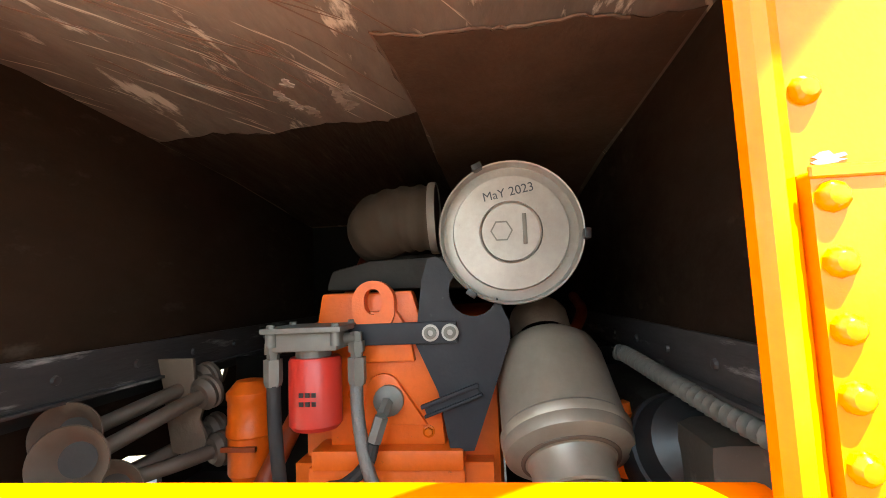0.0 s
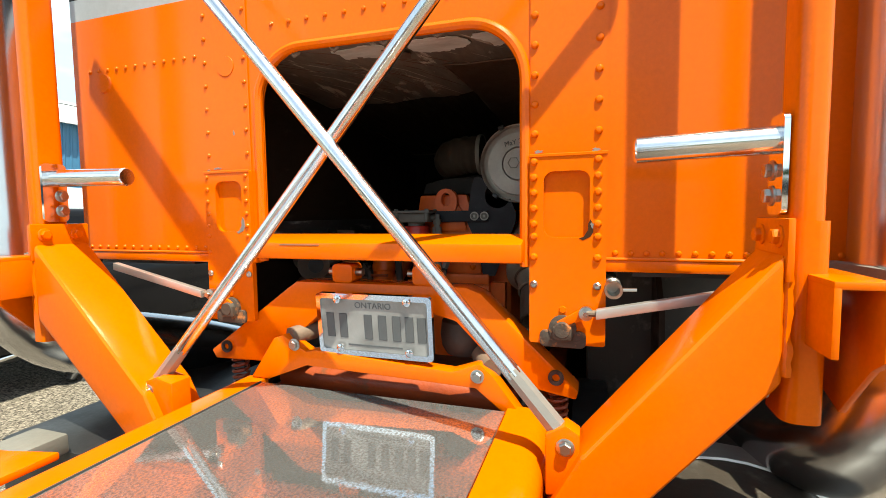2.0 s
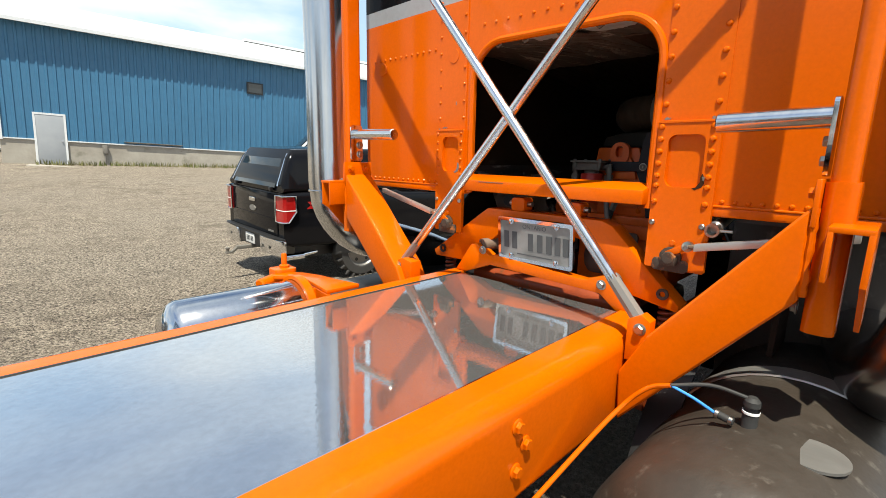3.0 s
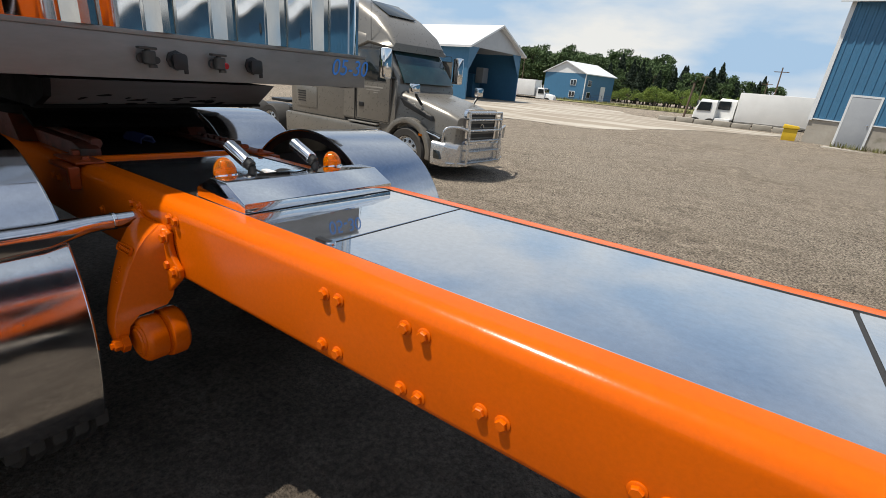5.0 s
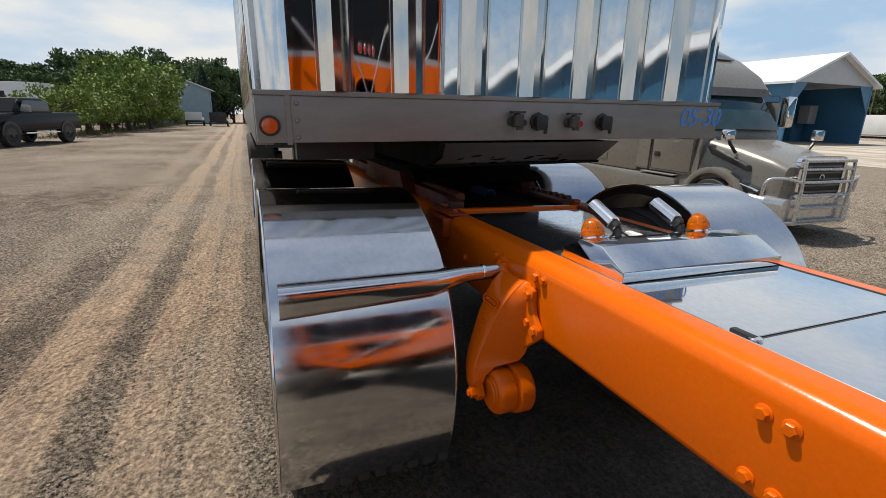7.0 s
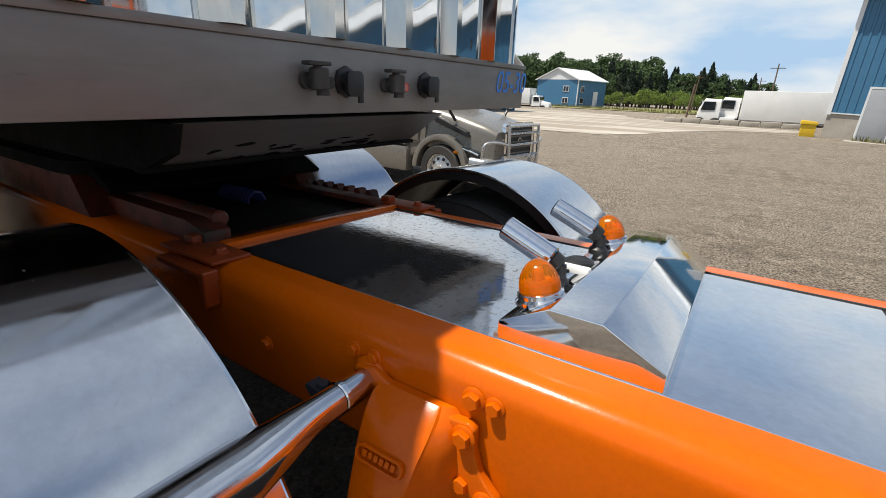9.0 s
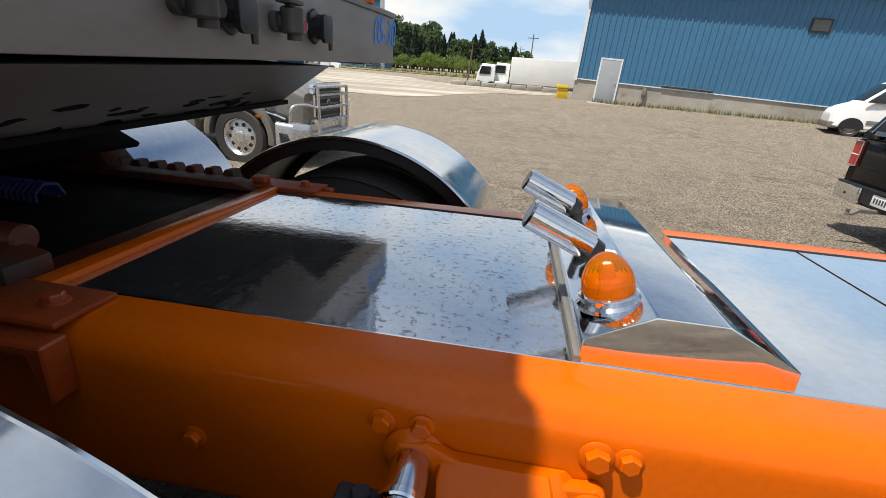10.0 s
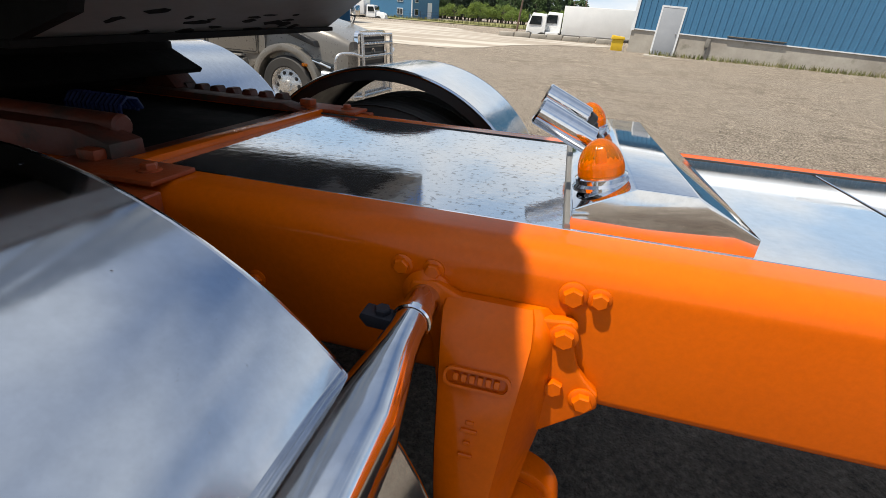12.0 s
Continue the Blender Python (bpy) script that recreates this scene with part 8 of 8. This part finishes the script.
def crown_mesh(name, seed, h, r, clumps, leaves, size, mat, conifer=False):
    rng = np.random.default_rng(seed)
    bm = bmesh.new()
    for i in range(clumps):
        if conifer:
            f = (i + 0.5) / clumps
            a = i * 2.4
            rad = r * (1 - f) ** 0.85
            leaf_quads(bm, rng, (rad * 0.6 * math.cos(a), rad * 0.6 * math.sin(a), h * (0.12 + 0.88 * f)), (rad * 0.55 + 0.1, rad * 0.55 + 0.1, h * 0.05), leaves, size)
        else:
            a, u = rng.random() * 6.28, rng.random()
            rr = r * (0.35 + 0.65 * math.sqrt(rng.random()))
            zz = h * (0.32 + 0.60 * u)
            rr *= math.sqrt(max(0.08, 1 - ((zz / h - 0.60) / 0.42) ** 2))
            k = r * (0.16 + 0.16 * rng.random())
            leaf_quads(bm, rng, (rr * math.cos(a), rr * math.sin(a), zz), (k * 1.2, k * 1.2, k * 0.8), leaves, size)
    return mesh_of(name, bm, mat, True)


def trunk_mesh(name, h, r, seed, limbs=6):
    rng = np.random.default_rng(seed)
    parts = [bm_sweep([(0, 0, -0.3), (0.05, 0, h * 0.3), (-0.05, 0.05, h * 0.6), (0, 0, h * 0.85)], [0.28, 0.2, 0.12, 0.03], 8)]
    for i in range(limbs):
        a, z = rng.random() * 6.28, h * (0.3 + 0.4 * rng.random())
        parts.append(bm_sweep([(0, 0, z), (r * 0.35 * math.cos(a), r * 0.35 * math.sin(a), z + h * 0.1), (r * 0.75 * math.cos(a), r * 0.75 * math.sin(a), z + h * 0.22)], [0.10, 0.06, 0.02], 6))
    return mesh_of(name, joined(*parts), BARK)


KINDS = {
    "broad": (crown_mesh("crown", 3, 10, 4.0, 80, 52, 0.23, LEAF_DARK), trunk_mesh("trunk", 10, 4.0, 1), "dark green broadleaf tree with an uneven crown", "tree"),
    "tall": (crown_mesh("crown", 5, 13, 3.6, 84, 52, 0.23, LEAF_DARK), trunk_mesh("trunk", 13, 3.6, 2), "tall dark green broadleaf tree", "tree"),
    "spruce": (crown_mesh("crown", 7, 11, 2.6, 70, 44, 0.24, NEEDLE, True), trunk_mesh("trunk", 11, 1.2, 3, 0), "dark pointed spruce in the tree belt", "tree"),
    "bright": (crown_mesh("crown", 9, 7, 3.6, 70, 52, 0.17, LEAF_BRIGHT), trunk_mesh("trunk", 7, 3.4, 4), "bright yellow-green leafy tree", "tree"),
    "shrub": (crown_mesh("crown", 11, 3.6, 2.6, 46, 56, 0.11, LEAF_BRIGHT), trunk_mesh("trunk", 3.2, 2.0, 6), "overgrown green shrub by the fence", "shrub"),
}
prng = np.random.default_rng(21)


def plant(kind, x, y, s, z=None):
    crown, trunk, text, cat = KINDS[kind]
    t = thing("tree" if cat == "tree" else "shrub", text, cat, Matrix.Translation((x, y, ground_z(y) if z is None else z)) @ Matrix.Rotation(prng.random() * 6.28, 4, "Z") @ Matrix.Diagonal((s, s, s * (0.92 + 0.16 * prng.random()), 1)), group="far trees" if cat == "tree" else "shrubs")
    part("trunk", trunk, None, t)
    part("crown", crown, None, t)


# belt of trees beyond the office shed
for i in range(46):
    f = i / 45
    x = -92 + 90 * f + prng.normal(0, 1.2)
    kind = "spruce" if (f > 0.55 and i % 3 != 0) else ("tall" if i % 2 else "broad")
    top = np.interp(f, (0, 0.3, 0.45, 0.6, 0.75, 0.9, 0.96, 1.0), (13, 13.5, 11.5, 11.0, 9.0, 8.6, 7.5, 4.5))
    base = {"spruce": 11, "tall": 13, "broad": 10}[kind]
    plant(kind, x, 132 + prng.random() * 14, top / base * (0.85 + 0.25 * prng.random()))
for i in range(22):
    plant("broad" if i % 3 else "tall", -100 + i * 3.1 + prng.normal(0, 1), 150 + prng.random() * 10, 1.15 + 0.2 * prng.random())
for i in range(34):
    plant("spruce" if i % 4 else "broad", -44 + i * 1.25 + prng.normal(0, 0.6), 126 + prng.random() * 10, (0.62 + 0.30 * prng.random()) * (1.0 if i < 26 else 0.75))
for i in range(14):
    plant("shrub", -34 + i * 2.6 + prng.normal(0, 0.5), 118 + prng.random() * 6, 0.7 + 0.4 * prng.random())
# trees and shrubs along the fence on the other side
for i in range(30):
    f = i / 29
    y = -46 + 45 * f
    plant("tall" if i % 3 == 0 else "broad", -84 - 8 * prng.random(), y, 0.62 + 0.25 * prng.random())
plant("bright", -58, -11.8, 0.95)
plant("bright", -66, -10.5, 1.0)
plant("bright", -47, -9.6, 0.62)
plant("bright", -52, -8.9, 0.72)
plant("spruce", -84, -4.2, 0.82)
plant("spruce", -80, -6.0, 0.72)
for i in range(11):
    plant("broad", -58 - 1.2 * i, -30 + 1.7 * i, 0.50 + 0.12 * prng.random())
for i in range(24):
    plant("shrub", -37.0 - 1.9 * i + prng.normal(0, 0.4), -11.6 + 0.10 * i + prng.normal(0, 0.5), (0.60 if i < 9 else 0.36) + 0.25 * prng.random(), 0.0)
for i in range(9):
    plant("shrub", -34 - 0.8 * i, -15 - 1.1 * i, 0.6 + 0.3 * prng.random(), 0.0)

# chain-link fences: posts, rails and wires
fence = thing("chain_fence", "grey chain-link fence overgrown with vines", "fence")
for i in range(20):
    x, y = -31 - 2.5 * i, -12.6 + 0.14 * i
    post = part("post", bm_cyl((x, y, 0), (x, y, 1.75), 0.035, n=8), CAST, fence)
    if i < 19:
        x2, y2 = x - 2.5, y + 0.14
        part("rail", bm_cyl((x, y, 1.72), (x2, y2, 1.72), 0.022, n=6), CAST, post)
        for k in range(6):
            part("wire", bm_cyl((x, y, 0.2 + 0.25 * k), (x2, y2, 0.2 + 0.25 * k), 0.006, n=4), CAST, post)
fence2 = thing("field_fence", "low grey chain-link fence beyond the yard", "fence")
for i in range(22):
    x, y = -34 + 2.2 * i, 86 - 0.8 * i
    post = part("post", bm_cyl((x, y, 0), (x, y, 1.3), 0.025, n=6), GREY_STEEL, fence2)
    if i < 21:
        for z in (1.27, 0.9, 0.5):
            part("rail", bm_cyl((x, y, z), (x + 2.2, y - 0.8, z), 0.012, n=5), GREY_STEEL, post)


def grass_strip(name, label, spots):
    rng = np.random.default_rng(5)
    bm = bmesh.new()
    for x, y, w, d, n, h in spots:
        for _ in range(n):
            px, py = x + (rng.random() - 0.5) * w, y + (rng.random() - 0.5) * d
            z = ground_z(py) - 0.01
            a, hh = rng.random() * 6.28, h * (0.4 + 0.9 * rng.random())
            dx, dy = math.cos(a) * hh * 0.35, math.sin(a) * hh * 0.35
            v = [bm.verts.new(q) for q in ((px - dy * 0.3, py + dx * 0.3, z), (px + dy * 0.3, py - dx * 0.3, z), (px + dx, py + dy, z + hh))]
            bm.faces.new(v)
    tagged(new(name, mesh_of(name, bm, GRASS, True)), label, "grass", kind="stuff")


spots = []
for i in range(40):
    u = 1.5 + i * 0.75
    spots.append((-0.62 + 0.985 * u, 26.6 - 0.174 * u, 0.8, 0.5, 70, 0.22))
for i in range(30):
    spots.append((-38 + 1.5 * i, 84 - 0.7 * i, 2.0, 2.2, 70, 0.5))
for i in range(24):
    spots.append((-36 - 1.9 * i, -10.9 + 0.1 * i, 2.0, 1.6, 60, 0.35))
grass_strip("verge_grass", "sparse dry grass along walls and fences", spots)

def build_field():
    bm = bmesh.new()
    prev = None
    for y in (60, 64, 70, 78, 90, 105, 125, 150):
        edge = -36 + 0.35 * max(0, y - 86)
        cur = [bm.verts.new((edge + (45 - edge) * i / 14, y + (2.0 * noise.noise((i * 0.9, y, 5)) if y < 70 else 0) + (12 - i * 0.8 if y < 80 else 0), ground_z(y) + 0.05)) for i in range(15)]
        if prev:
            for i in range(14):
                bm.faces.new((prev[i], prev[i + 1], cur[i + 1], cur[i]))
        prev = cur
    mown = surface("mown_dry_field", (0.150, 0.170, 0.055), (0.290, 0.255, 0.125), rough=0.95, spec=0.1, big=0.12, fine=2.5, stretch=(0.5, 1.4, 1))
    tagged(new("field", mesh_of("field", bm, mown)), "mown green and straw-coloured field beyond the fence", "field", kind="structure")


build_field()

# black pickup by the fence, utility trailers, white van trailer
def yard_pickup():
    t = thing("pickup_truck", "dark lifted crew-cab pickup parked by the fence", "pickup", pose(-29.5, -10.6, 0.0, 0, 0, -14))
    part("body", loft([(2.9, 0.9, 0.8, 0.75, 1.15, 0.15), (2.7, 0.98, 0.92, 0.65, 1.32, 0.15), (1.4, 1.0, 0.95, 0.62, 1.42, 0.12), (-0.6, 1.0, 0.97, 0.62, 1.42, 0.1), (-2.9, 1.0, 0.97, 0.66, 1.42, 0.08)]), BLACK_GLOSS, t)
    part("cab", loft([(1.45, 0.94, 0.85, 1.36, 1.44, 0.03), (0.85, 0.95, 0.75, 1.36, 2.0, 0.14), (-0.6, 0.95, 0.78, 1.36, 2.06, 0.14), (-0.95, 0.95, 0.8, 1.36, 1.95, 0.14)]), BLACK_GLOSS, t)
    part("windscreen", bm_box(-0.02, 0.02, -0.76, 0.76, 0.0, 0.76, 0.01), GLASS, t, at=Matrix.Translation((1.38, 0, 1.44)) @ Matrix.Rotation(radians(-47), 4, "Y"))
    gr = part("grille", bm_box(2.85, 2.94, -0.6, 0.6, 0.85, 1.22, 0.03), BLACK, t)
    for s in (-1, 1):
        part("side_glass", bm_prism([(-0.8, 1.46), (1.1, 1.46), (0.7, 1.92), (-0.75, 1.92)], "y", min(s * 0.86, s * 0.93), max(s * 0.86, s * 0.93)), GLASS, t)
        part("head_lamp", bm_box(2.78, 2.90, min(s * 0.62, s * 0.9), max(s * 0.62, s * 0.9), 0.92, 1.2, 0.03), GLASS, t)
        part("side_step", bm_box(-1.0, 1.3, min(s * 0.98, s * 1.12), max(s * 0.98, s * 1.12), 0.52, 0.58, 0.01), CHROME, t)
        part("mirror", bm_box(0.95, 1.10, min(s * 1.0, s * 1.28), max(s * 1.0, s * 1.28), 1.42, 1.72, 0.03), ALLOY, t)
        for x in (1.95, -1.85):
            part("wheel_arch", bm_prism(arc(x, 0.5, 0.56, 0, 180, 12), "y", min(s * 0.9, s * 1.012), max(s * 0.9, s * 1.012)), BLACK, t)
            road_wheel(t, x, s * 1.02, 0.48, 0.32, s, BLACK, 6)
    part("bumper", bm_box(2.86, 3.05, -0.98, 0.98, 0.55, 0.82, 0.05), BLACK, t)


yard_pickup()
dark_car = thing("parked_suv", "dark grey vehicle partly seen by the fence", "car", pose(-24.2, -12.0, 0.0, 0, 0, -10))
part("body", loft([(-2.2, 0.9, 0.85, 0.45, 1.05, 0.12), (2.2, 0.9, 0.85, 0.45, 1.1, 0.12)]), BLACK_GLOSS, dark_car)
part("cab", loft([(-1.6, 0.85, 0.65, 1.0, 1.62, 0.15), (0.6, 0.85, 0.65, 1.0, 1.65, 0.15), (1.3, 0.85, 0.7, 1.0, 1.1, 0.03)]), GLASS, dark_car)
for s in (-1, 1):
    for x in (1.4, -1.4):
        road_wheel(dark_car, x, s * 0.9, 0.38, 0.24, s, ALLOY, 6)
van_tr = thing("van_trailer", "white van trailer behind the bushes with faded marks", "trailer", pose(-52, -19.2, 0, 0, 0, 80))
part("box", bm_box(-3.5, 3.5, -1.25, 1.25, 1.1, 3.6, 0.04), WHITE, van_tr)
part("mark", bm_box(-1.6, 1.2, -1.262, -1.25, 2.4, 2.9, 0.004), GREY_STEEL, van_tr)
for s in (-1, 1):
    road_wheel(van_tr, 2.4, s * 1.2, 0.5, 0.5, s, ALLOY, 6)
part("leg", bm_box(-2.5, -2.3, -0.8, 0.8, 0.0, 1.1, 0.02), BLACK, van_tr)
for x, y, mat, text in ((-68, -6.6, WHITE, "small white cargo trailer"), (-66, -3.9, BLACK, "small black utility trailer")):
    ut = thing("utility_trailer", text, "trailer", pose(x, y, 0))
    part("bed", bm_box(-1.6, 1.6, -0.9, 0.9, 0.45, 0.65, 0.02), BLACK, ut)
    part("cage", joined(bm_box(1.5, 1.6, -0.9, 0.9, 0.65, 1.6, 0.01), bm_box(-1.6, 1.5, -0.9, -0.85, 0.65, 1.0), bm_box(-1.6, 1.5, 0.85, 0.9, 0.65, 1.0)), mat, ut)
    for s in (-1, 1):
        road_wheel(ut, 0, s * 1.05, 0.33, 0.2, s, ALLOY, 5)


# loose stones on the yard near the truck
def build_stones():
    rng = np.random.default_rng(8)
    ico = bmesh.new()
    bmesh.ops.create_icosphere(ico, subdivisions=1, radius=1.0)
    base = np.array([v.co[:] for v in ico.verts])
    tris = [[v.index for v in f.verts] for f in ico.faces]
    ico.free()
    octa = np.array(((1, 0, 0), (-1, 0, 0), (0, 1, 0), (0, -1, 0), (0, 0, 1), (0, 0, -1)), float)
    octa_tris = [(0, 2, 4), (2, 1, 4), (1, 3, 4), (3, 0, 4), (2, 0, 5), (1, 2, 5), (3, 1, 5), (0, 3, 5)]
    verts, faces, off = [], [], 0
    for i in range(78000):
        small = i >= 26000
        if i < 12000:
            x, y = -1.4 - 9.0 * rng.random() ** 1.6, -1.15 - 4.6 * rng.random() ** 1.3
        elif i < 26000:
            x, y = -6.5 + 8.0 * rng.random(), 1.15 + 5.0 * rng.random() ** 1.5
        else:
            x, y = -2.0 - 6.5 * rng.random() ** 1.7, -1.15 - 2.8 * rng.random() ** 1.1
        lane = y + 0.12 * math.sin(x * 0.9)
        if y < 0 and (-2.55 < lane < -2.2 or -1.95 < lane < -1.62) and rng.random() < 0.90:
            continue
        s = 0.003 + (0.006 if small else 0.009) * rng.random() ** 2.5
        z = ground_z(y) + s * 0.1
        sc = s * (0.6 + 0.8 * rng.random(3))
        sc[2] *= 0.7
        form, tri = (octa, octa_tris) if small else (base, tris)
        jit = form * sc * (0.8 + 0.4 * rng.random(form.shape))
        a = rng.random() * 6.28
        rot = np.array(((math.cos(a), -math.sin(a), 0), (math.sin(a), math.cos(a), 0), (0, 0, 1)))
        verts.append(jit @ rot.T + (x, y, z))
        faces += [[off + q for q in t] for t in tri]
        off += len(form)
    verts = np.concatenate(verts).tolist()
    me = bpy.data.meshes.new("stones")
    me.from_pydata(verts, [], faces)
    m, nd, lk, p = material("loose_stone")
    geo = nd.new("ShaderNodeNewGeometry")
    lk.new(mix_colour(nd, lk, geo.outputs["Random Per Island"], (0.060, 0.048, 0.038), (0.260, 0.215, 0.170)), p.inputs["Base Color"])
    p.inputs["Roughness"].default_value = 0.9
    me.materials.append(m)
    tagged(new("loose_stones", me), "loose grey and tan stones on the gravel", "stones", kind="stuff")


build_stones()
